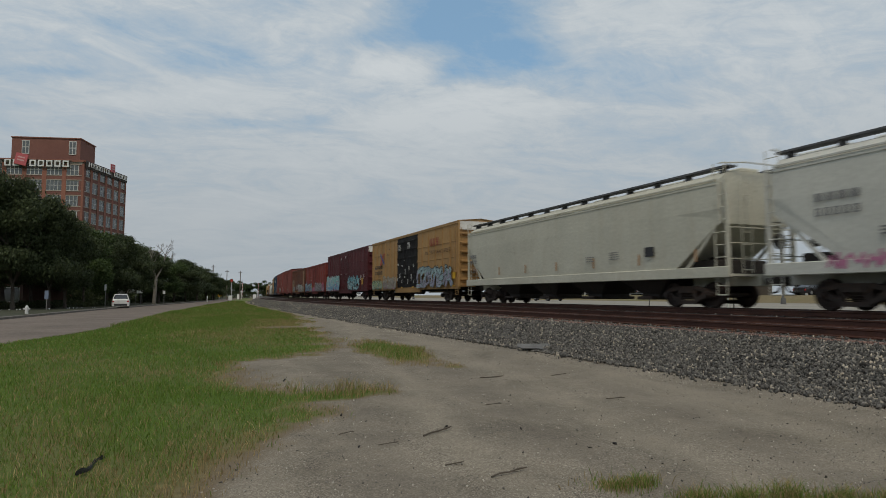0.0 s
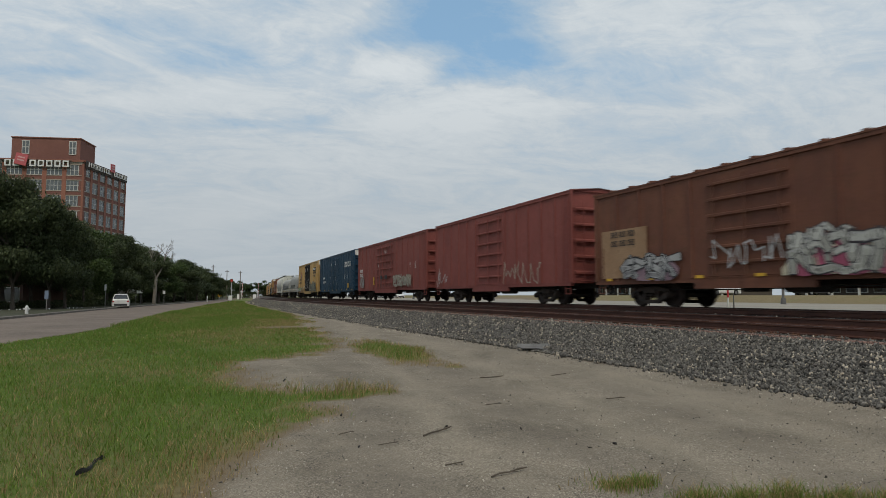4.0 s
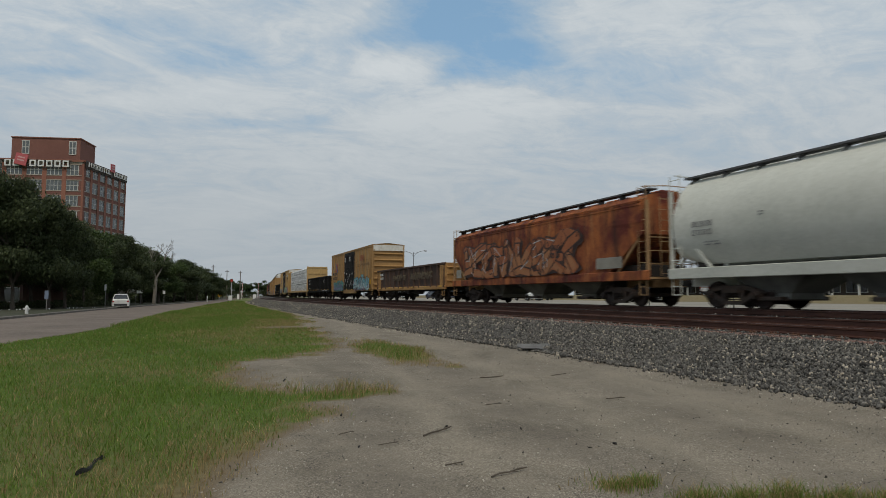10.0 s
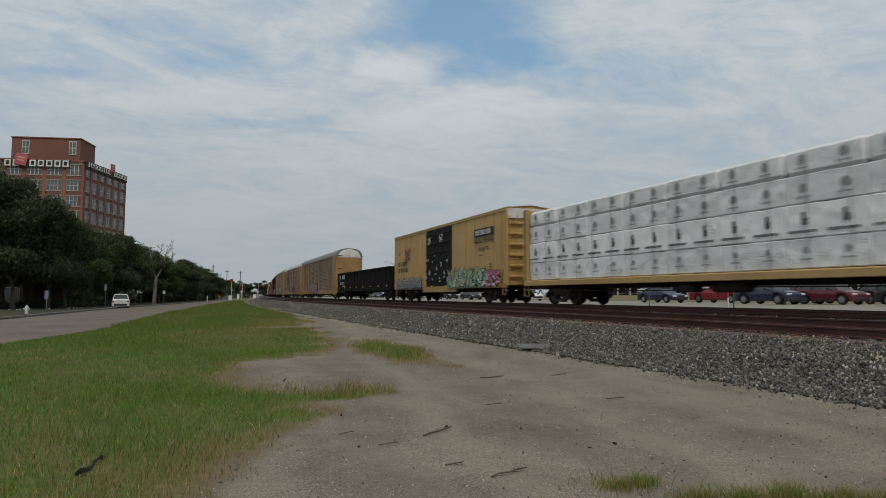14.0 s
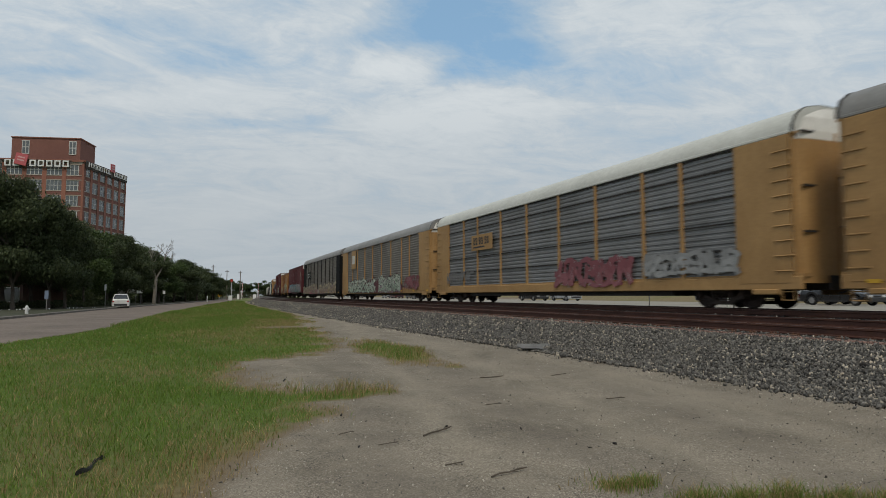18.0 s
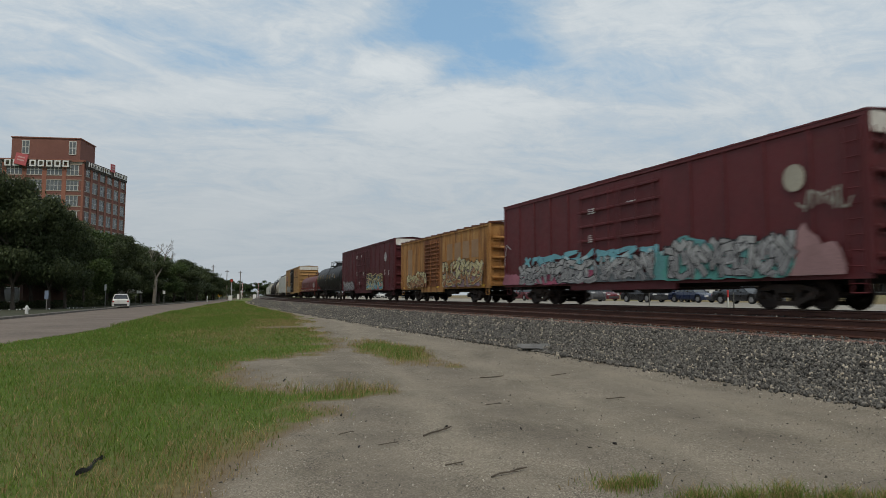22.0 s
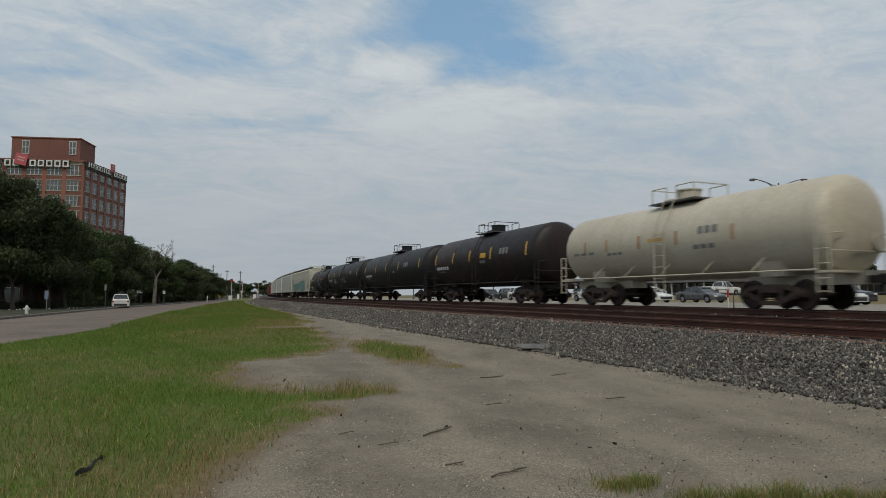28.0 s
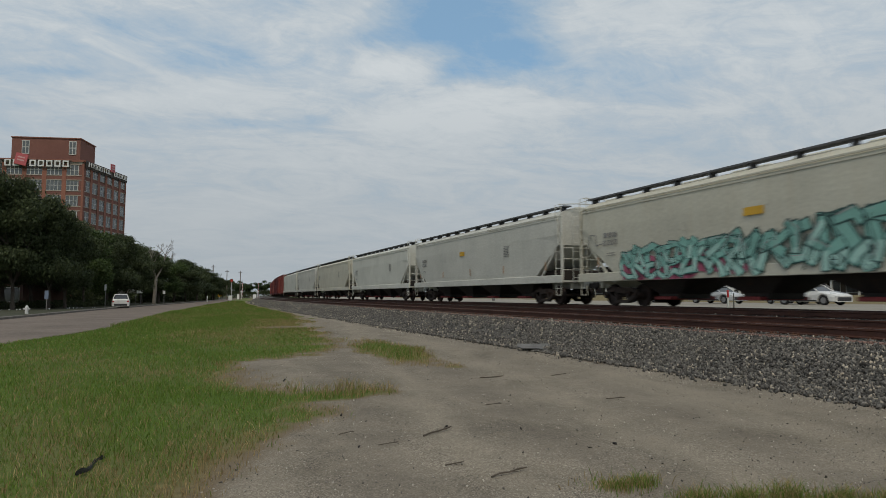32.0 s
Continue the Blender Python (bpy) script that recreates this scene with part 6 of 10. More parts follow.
def spray(key, k):
    return surface("spray %s %d" % (key, k), PALETTES[key][k], rough=0.6, scale=2.5, grain=0.3, bump=0.03, streak=0.2, streak_col=tuple(c * 0.6 for c in PALETTES[key][k]))


def rounded(bm, pts, x):
    """A soft-cornered patch in the plane of a wagon's side."""
    n = len(pts)
    out = []
    for i in range(n):
        a, b, c = pts[i - 1], pts[i], pts[(i + 1) % n]
        for u in (0.28, 0.10):
            out.append((b[0] + (a[0] - b[0]) * u, b[1] + (a[1] - b[1]) * u))
        for u in (0.10, 0.28):
            out.append((b[0] + (c[0] - b[0]) * u, b[1] + (c[1] - b[1]) * u))
    vs = [bm.verts.new((x, y, z)) for y, z in out]
    f = bm.faces.new(vs)
    if f.normal.x > 0:
        f.normal_flip()


def stroke(bm, a, b, w, x):
    d = Vector((b[0] - a[0], b[1] - a[1]))
    d.normalize()
    p = Vector((-d.y, d.x)) * w / 2
    vs = [bm.verts.new((x, q[0], q[1])) for q in ((a[0] - p.x - d.x * w / 2, a[1] - p.y - d.y * w / 2), (b[0] - p.x + d.x * w / 2, b[1] - p.y + d.y * w / 2),
                                                  (b[0] + p.x + d.x * w / 2, b[1] + p.y + d.y * w / 2), (a[0] + p.x - d.x * w / 2, a[1] + p.y - d.y * w / 2))]
    bm.faces.new(vs)


GLYPHS = (((0, 2), (2, 8), (8, 6)), ((0, 2), (2, 8), (1, 7), (0, 6)), ((2, 0), (0, 6), (6, 8)), ((0, 2), (2, 6), (6, 8)), ((2, 8), (2, 1), (1, 7), (7, 6), (6, 0)), ((0, 2), (1, 8), (1, 6)),
          ((0, 2), (2, 8), (8, 7), (7, 1), (1, 6)), ((2, 8), (5, 3)), ((2, 0), (0, 6), (6, 8), (8, 2)), ((0, 5), (5, 6), (1, 7)), ((2, 3), (3, 8)))
LOOSE = [(1, 8), (0, 4), (4, 6), (2, 4), (4, 8), (1, 5), (3, 7), (5, 7), (0, 6), (2, 5)]


def tag_paint(car, side_x, y_left, y_right, z0, z1, key, seed, cells=None, lean=0.15, bare=False, shadow=False):
    """Sprayed interlocking shapes on the side: soft backdrop, dark rim and cast edge, two-tone fill, light edges. No words."""
    rng = random.Random(seed)
    w, h = y_left - y_right, z1 - z0
    cells = cells or max(2, round(w / (h * 0.8)))
    cells = max(2, round(cells * 1.5))
    cw = w / cells
    rim, fill, second, light, cloud, inner = B(), B(), B(), B(), B(), B()

    def limb(bm, pts, widths, x, low=0.0):
        """A bent band with soft ends, kept inside the painted height."""
        left, right = [], []
        m = len(pts) - 1
        for i, p in enumerate(pts):
            q, r = pts[max(0, i - 1)], pts[min(m, i + 1)]
            d = Vector((r[0] - q[0], r[1] - q[1]))
            d = d.normalized() if d.length > 0.01 else Vector((1, 0))
            t = widths[i] / 2
            e = d * t * (-0.85 if i == 0 else 0.85 if i == m else 0)
            left.append((p[0] - d.y * t + e.x, p[1] + d.x * t + e.y))
            right.append((p[0] + d.y * t + e.x, p[1] - d.x * t + e.y))
        rounded(bm, [(y, min(z1 + 0.12, max(z0 - 0.05, z))) for y, z in left + right[::-1]], x)

    for i in range(cells):
        yc = y_left - cw * (i + 0.5)
        drift = h * rng.uniform(-0.06, 0.06)
        top = z1 - h * rng.uniform(0.0, 0.16)
        skew = lean * cw * rng.uniform(0.3, 1.0)
        nodes = [(yc + cw * (u + rng.uniform(-0.16, 0.16)) - skew * (v - 0.5), max(z0, z0 + drift) + (top - z0) * (v + rng.uniform(-0.09, 0.09))) for u in (0.46, 0.0, -0.46) for v in (0.14, 0.5, 0.86)]
        t = min(cw * 0.34, h * 0.24) * rng.uniform(0.85, 1.15)
        for j, (p, q) in enumerate(list(rng.choice(GLYPHS)) + rng.sample(LOOSE, 2)):
            a, b = nodes[p], nodes[q]
            bend = (rng.uniform(-0.26, 0.26) * cw, rng.uniform(-0.14, 0.14) * h)
            mid = ((a[0] + b[0]) / 2 + bend[0], (a[1] + b[1]) / 2 + bend[1])
            pts = [a, mid, b]
            flare = [t * rng.uniform(0.5, 1.3), t * rng.uniform(0.8, 1.1), t * rng.uniform(0.5, 1.5)]
            lift = 0.0012 * j + 0.009 * (i % 2)
            limb(rim, pts, [v + t * 0.36 for v in flare], side_x - lift)
            if shadow:
                limb(rim, [(y - t * 0.45, z - t * 0.25) for y, z in pts], [v + t * 0.2 for v in flare], side_x + 0.003)
            limb(fill, pts, flare, side_x - 0.0004 - lift)
            # the lower half of each stroke fades to the second colour
            low, high = (a, b) if a[1] < b[1] else (b, a)
            if high[1] - low[1] > 0.3 * h:
                cutp = ((low[0] + mid[0]) / 2, (low[1] + mid[1]) / 2)
                limb(second, [low, cutp, mid], [t * 0.9, t * 0.85, t * 0.7], side_x - 0.0008 - lift)
            elif low[1] < z0 + 0.35 * h:
                limb(second, [a, mid, b], [t * 0.65] * 3, side_x - 0.0008 - lift)
            if rng.random() < 0.6:
                d = Vector((b[0] - a[0], b[1] - a[1])).normalized()
                stroke(light, (a[0] + d.y * t * 0.36, a[1] - d.x * t * 0.36), (mid[0] + d.y * t * 0.36, mid[1] - d.x * t * 0.36), t * 0.10, side_x - 0.022)
        # a loose cloud of colour behind, and thin dark lines within
        for _ in range(3):
            m = (yc + rng.uniform(-0.4, 0.4) * cw, z0 + rng.uniform(0.1, 0.5) * h)
            ry, rz = cw * rng.uniform(0.35, 0.7), h * rng.uniform(0.2, 0.5)
            rounded(cloud, [(m[0] + ry * math.cos(q) * rng.uniform(0.7, 1.2), max(z0 - 0.04, m[1] + rz * math.sin(q) * rng.uniform(0.6, 1.25))) for q in (0.2, 0.9, 1.6, 2.3, 3.0, 3.8, 4.6, 5.4)], side_x + 0.007 - 0.0004 * (i % 3))
        for _ in range(4):
            a = rng.choice(nodes)
            b = (a[0] + rng.uniform(-0.2, 0.2) * cw, min(z1, max(z0, a[1] + rng.uniform(-0.25, 0.25) * h)))
            stroke(inner, a, b, t * rng.uniform(0.08, 0.16), side_x - 0.023)
    if not bare:
        tagged(part("graffiti_outline", rim, spray(key, 2), car), kind="stuff")
    else:
        rim.free()
    if not bare and seed % 3:
        tagged(part("graffiti_backdrop", cloud, spray("backdrop" if seed % 2 else "backdrop_b", seed % 5 % 3), car), kind="stuff")
    else:
        cloud.free()
    tagged(part("graffiti_inner_line", inner, spray(key, 2), car), kind="stuff")
    tagged(part("graffiti_fill", fill, spray(key, 0), car, "spray-painted graffiti"), kind="stuff")
    tagged(part("graffiti_shading", second, spray(key, 1), car), kind="stuff")
    if not bare:
        tagged(part("graffiti_highlight", light, spray("chalk", 0), car), kind="stuff")
    else:
        light.free()


def wash(car, x, y_left, y_right, z0, z1, col, seed):
    """A sprayed field of colour low on the side with a drifting upper edge."""
    bm = B()
    n = max(4, int((y_left - y_right) / 0.12))
    pts = []
    for i in range(n + 1):
        y = y_left + (y_right - y_left) * i / n
        e = min(1.0, 0.25 + 12.0 * i / n, 0.25 + 12.0 * (n - i) / n)
        top = z0 + (z1 - z0) * e * (0.72 + 0.38 * noise.noise((y * 1.1, seed * 1.7, 0.0)) + 0.22 * noise.noise((y * 4.0, seed, 2.0)))
        pts.append((y, max(z0 + 0.02, top)))
    for (ya, za), (yb, zb) in zip(pts, pts[1:]):
        bm.faces.new([bm.verts.new(p) for p in ((x, ya, z0), (x, yb, z0), (x, yb, zb), (x, ya, za))])
    bmesh.ops.remove_doubles(bm, verts=bm.verts, dist=0.0005)
    paint = surface("sprayed wash %.2f %.2f %.2f" % col, col, tuple(c * 0.7 for c in col), rough=0.65, scale=1.6, grain=0.6, bump=0.03, streak=0.3, streak_col=tuple(c * 0.5 for c in col))
    tagged(part("graffiti_wash", bm, paint, car), kind="stuff")


def scrawl(car, side_x, y_left, y_right, z0, z1, mat_, seed, w=0.05):
    """A loose one-line tag in thin spray."""
    rng = random.Random(seed)
    bm = B()
    y = y_left
    z = rng.uniform(z0, z1)
    while y > y_right:
        ny, nz = y - rng.uniform(-0.08, 0.3) * (z1 - z0), rng.uniform(z0, z1)
        stroke(bm, (y, z), (ny, nz), w, side_x - rng.uniform(0.001, 0.004))
        y, z = ny, nz
    part("graffiti_scrawl", bm, mat_, car)


def bars(car, side_x, rows, material, name="stencil_lettering"):
    """Lettering that is not spelled out: bars in open frames where it is large, solid bars where it is small. rows: y of the left end, z, width, height, words."""
    bm = B()
    for y, z, w, h, n in rows:
        step = w / n
        for i in range(n):
            a = y - i * step
            if h < 0.15:
                box(bm, side_x - 0.005, side_x, a - step * 0.66, a, z, z + h)
                continue
            count = max(1, round(step * 0.8 / (h * 0.75)))
            cw, t = step * 0.84 / count, h * 0.19
            for k in range(count):
                p, q = a - k * cw, a - k * cw - cw * 0.72
                box(bm, side_x - 0.005, side_x, p - t, p, z, z + h)
                box(bm, side_x - 0.005, side_x, q, q + t, z, z + h)
                box(bm, side_x - 0.005, side_x, q + t, p - t, z + h - t * 0.8, z + h)
                box(bm, side_x - 0.005, side_x, q + t, p - t, z, z + t * 0.8)
    return part(name, bm, material, car)


def words(car, side_x, text, y, z, size, material, slant=0.0):
    cu = bpy.data.curves.new("lettering", "FONT")
    cu.body, cu.size, cu.extrude, cu.align_x, cu.shear = text, size, 0.003, "CENTER", slant
    cu.materials.append(material)
    ob = new("lettering", cu)
    ob.parent = car
    ob.matrix_basis = Matrix(((0, 0, -1, side_x - 0.004), (-1, 0, 0, y), (0, 1, 0, z), (0, 0, 0, 1)))
    return ob


# -- running gear, shared by all wagons --
def wheel_mesh():
    bm = B()
    prof = ((0.0, 0.10), (0.0, 0.14), (0.30, 0.10), (0.36, 0.06), (0.40, 0.05), (0.40, 0.0), (0.455, 0.0), (0.455, 0.03), (0.43, 0.05), (0.425, 0.135), (0.37, 0.14), (0.36, 0.10),
            (0.2, 0.085), (0.13, 0.16), (0.0, 0.17))
    rings = []
    for k in range(20):
        a = k * math.tau / 20
        rings.append([(p[1], math.cos(a) * max(p[0], 0.001), math.sin(a) * max(p[0], 0.001)) for p in prof[4:]])
    vs = [[bm.verts.new(p) for p in r] for r in rings]
    for a, b in zip(vs, vs[1:] + vs[:1]):
        for i in range(len(a) - 1):
            bm.faces.new((a[i], b[i], b[i + 1], a[i + 1]))
    return mesh_of("wheel", bm, WHEEL_STEEL)


def side_frame_mesh():
    """Cast side frame: arched top, sunk pockets, springs between two columns, bearing caps."""
    bm = B()
    t0, t1 = -0.09, 0.09
    top = ((-1.08, 0.52), (-0.86, 0.66), (-0.4, 0.76), (0.4, 0.76), (0.86, 0.66), (1.08, 0.52))
    for (a, za), (b, zb) in zip(top, top[1:]):
        loft(bm, [[(t0, a, za - 0.13), (t1, a, za - 0.13), (t1, a, za), (t0, a, za)], [(t0, b, zb - 0.13), (t1, b, zb - 0.13), (t1, b, zb), (t0, b, zb)]])
    for s in (-1, 1):
        loft(bm, [[(t0, s * 0.95, 0.44), (t1, s * 0.95, 0.44), (t1, s * 0.85, 0.6), (t0, s * 0.85, 0.6)], [(t0, s * 0.36, 0.17), (t1, s * 0.36, 0.17), (t1, s * 0.36, 0.30), (t0, s * 0.36, 0.30)]])
        box(bm, t0, t1, s * 0.36 - 0.06, s * 0.36 + 0.06, 0.22, 0.7)
        rod(bm, (-0.2, s * 0.89, 0.455), (0.1, s * 0.89, 0.455), 0.13, 10)
        rod(bm, (-0.24, s * 0.89, 0.455), (-0.2, s * 0.89, 0.455), 0.085, 8)
    box(bm, t0, t1, -0.4, 0.4, 0.14, 0.27)
    box(bm, -0.15, 0.12, -0.3, 0.3, 0.52, 0.68)
    for y in (-0.2, 0.0, 0.2):
        for z in (0.29, 0.35, 0.41, 0.47):
            rod(bm, (0, y, z), (0, y, z + 0.03), 0.075, 8)
    return mesh_of("side_frame", bm, TRUCK_STEEL)


def bolster_mesh():
    bm = B()
    box(bm, -0.95, 0.95, -0.2, 0.2, 0.42, 0.72, 0.03)
    for y in (-0.89, 0.89):
        rod(bm, (-0.8, y, 0.455), (0.8, y, 0.455), 0.075, 8)
        box(bm, -0.75, 0.75, y * 0.4 - 0.04, y * 0.4 + 0.04, 0.38, 0.5)
    return mesh_of("truck", bm, TRUCK_STEEL)


def coupler_mesh():
    bm = B()
    box(bm, -0.16, 0.16, -0.9, 0.0, 0.78, 0.98, 0.02)
    box(bm, -0.13, 0.19, 0.0, 0.32, 0.74, 1.02, 0.04)
    box(bm, 0.08, 0.2, 0.2, 0.5, 0.76, 1.0, 0.03)
    pipe(bm, [(-0.25, 0.0, 0.9), (-0.3, 0.25, 0.55), (-0.15, 0.6, 0.5)], 0.03, 6)
    return mesh_of("coupler", bm, STEEL_DARK)


WHEEL, FRAME_CAST, BOLSTER, COUPLER = wheel_mesh(), side_frame_mesh(), bolster_mesh(), coupler_mesh()


def ladder(bm, x, y, z0, z1, w=0.42, across=True, r=0.014, step=0.4):
    """Grab-iron ladder: rungs and two rails; across: along y, else along x."""
    a, b = ((x, y - w / 2), (x, y + w / 2)) if across else ((x - w / 2, y), (x + w / 2, y))
    rod(bm, (*a, z0), (*a, z1), r * 1.3, 5)
    rod(bm, (*b, z0), (*b, z1), r * 1.3, 5)
    z = z0 + 0.1
    while z < z1:
        rod(bm, (*a, z), (*b, z), r, 5)
        z += step
    return bm


def running_gear(car, length, inset, sill=True, span=None):
    """Trucks, couplers and the sill that carries them. inset: truck centre from the end."""
    h = length / 2
    for s in (-1, 1):
        t = shared("truck", BOLSTER, car, pose(0, s * (h - inset), 0))
        for side in (-1, 1):
            shared("side_frame", FRAME_CAST, t, pose(side * 1.0, 0, 0, 0, 0, 0 if side < 0 else 180))
            for k in (-1, 1):
                shared("wheel", WHEEL, t, pose(side * 0.69, k * 0.89, 0.455, 0, 0, 0 if side > 0 else 180))
        shared("coupler", COUPLER, car, pose(0, s * (h + 0.35), 0, 0, 0, 0 if s > 0 else 180))
    if sill:
        bm = B()
        box(bm, -0.3, 0.3, -h - 0.1, h + 0.1, 0.75, 1.05)
        for k in range(9):
            y = -h + 1.2 + (length - 2.4) * k / 8
            box(bm, -1.35, 1.35, y - 0.06, y + 0.06, 0.88, 1.05)
        part("underframe", bm, STEEL_DARK, car)
        bm = B()
        rod(bm, (-0.9, -1.9, 0.72), (-0.9, -0.5, 0.72), 0.2, 10)
        box(bm, -1.2, -0.7, 0.2, 0.9, 0.55, 0.85, 0.04)
        pipe(bm, [(-1.05, -h + 2.6, 0.66), (-1.05, -2.0, 0.7), (-1.05, 1.0, 0.62), (-1.05, h - 2.8, 0.66)], 0.02, 5)
        part("brake_gear", bm, STEEL_DARK, car)


def steps_mesh(bm, x, y, z0, z1):
    """A sill step of bent bar."""
    pipe(bm, [(x, y - 0.2, z1), (x, y - 0.2, z0), (x, y + 0.2, z0), (x, y + 0.2, z1)], 0.018, 5)
    rod(bm, (x, y - 0.2, (z0 + z1) / 2), (x, y + 0.2, (z0 + z1) / 2), 0.014, 5)


def wagon(name, k, label, category="freight car", group="cars of the freight train"):
    """An empty wagon: k is its row in PLACES."""
    far_end, near_end = PLACES[k]
    car = empty(name, pose(TRACK_X, 0, RAIL_Z), label, category, group)
    car_len = far_end - near_end
    TRAIN.append((car, (far_end + near_end) / 2, car_len))
    return car, car_len


def boxcar(k, label, paint, height=4.95, door=None, door_paint=None, end_top=None, ribs=13, bands=(), roof=None, end_paint=None, ridged_roof=False, end_ribs=5, slats=6):
    """door: from and to as shares of the length from the far end. bands: heights of raised bands along the side."""
    car, n = wagon("boxcar", k, label)
    h, w, z0 = n / 2, 1.5, 0.98
    running_gear(car, n, 2.75)
    part("body", sweep(B(), ((-w, z0), (w, z0), (w, height), (-w, height)), -h + 0.06, h - 0.06), paint, car)
    roof = roof or paint
    bm = sweep(B(), ((-w - 0.06, height), (w + 0.06, height), (w + 0.06, height + 0.05), (0, height + 0.2), (-w - 0.06, height + 0.05)), -h, h)
    part("roof", bm, roof, car)
    bm = B()
    nr = 14
    for i in range(nr + 1):
        y = -h + n * i / nr
        hgt, lip = (0.05, 0.075) if ridged_roof else (0.008, 0.058)
        loft(bm, [[(-w - lip, y - 0.07, height), (-w - lip, y - 0.07, height + 0.055 + hgt), (0, y - 0.07, height + 0.205 + hgt)],
                  [(-w - lip, y + 0.07, height), (-w - lip, y + 0.07, height + 0.055 + hgt), (0, y + 0.07, height + 0.205 + hgt)]])
        loft(bm, [[(w + lip, y - 0.07, height), (w + lip, y - 0.07, height + 0.055 + hgt), (0, y - 0.07, height + 0.205 + hgt)],
                  [(w + lip, y + 0.07, height), (w + lip, y + 0.07, height + 0.055 + hgt), (0, y + 0.07, height + 0.205 + hgt)]])
    part("roof_seams", bm, roof, car)
    d0, d1 = (h - door[0] * n, h - door[1] * n) if door else (0.1, -0.1)
    for sx in (-1, 1):
        post = mesh_of("side_post", box(B(), sx * w - 0.045, sx * w + 0.045, -0.055, 0.055, z0 + 0.02, height - 0.06, 0.012), paint)
        for i in range(ribs + 1):
            y = h - 0.1 - (n - 0.2) * i / ribs
            if not (door and d1 - 0.1 < y < d0 + 0.1):
                shared("side_post", post, car, pose(0, y, 0))
        q = (n - 0.2) / ribs * 0.36
        band = mesh_of("side_band", box(B(), sx * w - 0.03, sx * w + 0.03, -q, q, -0.035, 0.035, 0.01), paint)
        for z in bands if sx < 0 else ():
            for i in range(ribs):
                y = h - 0.1 - (n - 0.2) * (i + 0.5) / ribs
                if not (door and d1 - 0.2 < y < d0 + 0.2):
                    shared("side_band", band, car, pose(0, y, z))
        bm = B()
        box(bm, sx * (w - 0.03) - 0.05, sx * (w - 0.03) + 0.06, -h, h, 0.86, z0 + 0.03)
        box(bm, sx * (w - 0.03) - 0.05, sx * (w - 0.03) + 0.05, d1 - 0.6, d0 + 0.6, 0.66, 0.87)
        part("side_sill", bm, paint, car)
        bm = B()
        box(bm, sx * w - 0.05, sx * w + 0.06, -h + 0.02, h - 0.02, height - 0.12, height, 0.01)
        part("eave_rail", bm, paint, car)
        if door:
            mid = (d0 + d1) / 2
            leaves = ((d1, mid - 0.015), (mid + 0.015, d0)) if d0 - d1 > 3.4 else ((d1, d0),)
            for a, b in leaves:
                bm = B()
                box(bm, sx * w - 0.02, sx * w + 0.075, a, b, z0 + 0.06, height - 0.14, 0.015)
                dp = part("door", bm, door_paint or paint, car)
                bm = B()
                for z in np.linspace(z0 + 0.5, height - 0.5, slats):
                    box(bm, sx * (w + 0.075) - 0.03, sx * (w + 0.075) + 0.03, a + 0.1, b - 0.1, z - 0.05, z + 0.05, 0.015)
                for y in (a + 0.35, (a + b) / 2, b - 0.35):
                    rod(bm, (sx * (w + 0.12), y, z0 + 0.1), (sx * (w + 0.12), y, height - 0.3), 0.02, 5)
                part("door_ribs", bm, door_paint or paint, dp)
            bm = B()
            box(bm, sx * w - 0.02, sx * w + 0.13, d1 - 1.6, d0 + 1.6, z0 - 0.02, z0 + 0.06)
            part("door_track", bm, paint, car)
        bm = B()
        for s in (-1, 1):
            ladder(bm, sx * (w + 0.07), s * (h - 0.36), z0 + 0.1, 2.3 if s > 0 else height - 0.3, 0.44)
            steps_mesh(bm, sx * (w - 0.02), s * (h - 0.36), 0.5, z0)
        part("grab_irons", bm, paint, car)
    for s in (-1, 1):
        bm = B()
        ep = end_paint or paint
        y = s * (h - 0.06)
        loft(bm, [[(x, y, -0.11), (x, y + s * 0.14, -0.03), (x, y + s * 0.14, 0.03), (x, y, 0.11)] for x in (-w + 0.12, w - 0.12)])
        rib = mesh_of("end_rib", bm, ep)
        for i in range(end_ribs):
            shared("end_rib", rib, car, pose(0, 0, z0 + 0.45 + (height - z0 - 1.25) * i / (end_ribs - 1)))
        for sx in (-1, 1):
            part("corner_post", box(B(), sx * w - 0.05, sx * w + 0.05, s * h - 0.09, s * h + 0.03, z0, height, 0.012), ep, car)
        if end_top:
            bm = box(B(), -w + 0.03, w - 0.03, s * h - 0.05, s * h + 0.012, height - 0.52, height + 0.02)
            part("end_panel", bm, end_top, car, "white panel at the top of the end")
        bm = B()
        ladder(bm, -w + 0.35 if s < 0 else w - 0.35, s * (h + 0.12), z0 + 0.1, height - 0.4, 0.44, False)
        rod(bm, (0.55, s * (h + 0.15), 2.3), (0.55, s * (h + 0.21), 2.3), 0.28, 12)
        box(bm, 0.2, 0.9, s * h, s * (h + 0.14), 1.55, 1.95, 0.03)
        box(bm, -w + 0.2, w - 0.2, min(s * h, s * (h + 0.4)), max(s * h, s * (h + 0.4)), 1.05, 1.09)
        part("end_ladder", bm, ep, car)
    return car, n, h, -w - 0.135


def soften(ob, limit=38):
    """Rounded sheets shade smoothly; folds sharper than the limit stay crisp."""
    bm = B()
    bm.from_mesh(ob.data)
    for f in bm.faces:
        f.smooth = True
    for e in bm.edges:
        e.smooth = len(e.link_faces) == 2 and e.calc_face_angle(0.0) < radians(limit)
    bm.to_mesh(ob.data)
    bm.free()


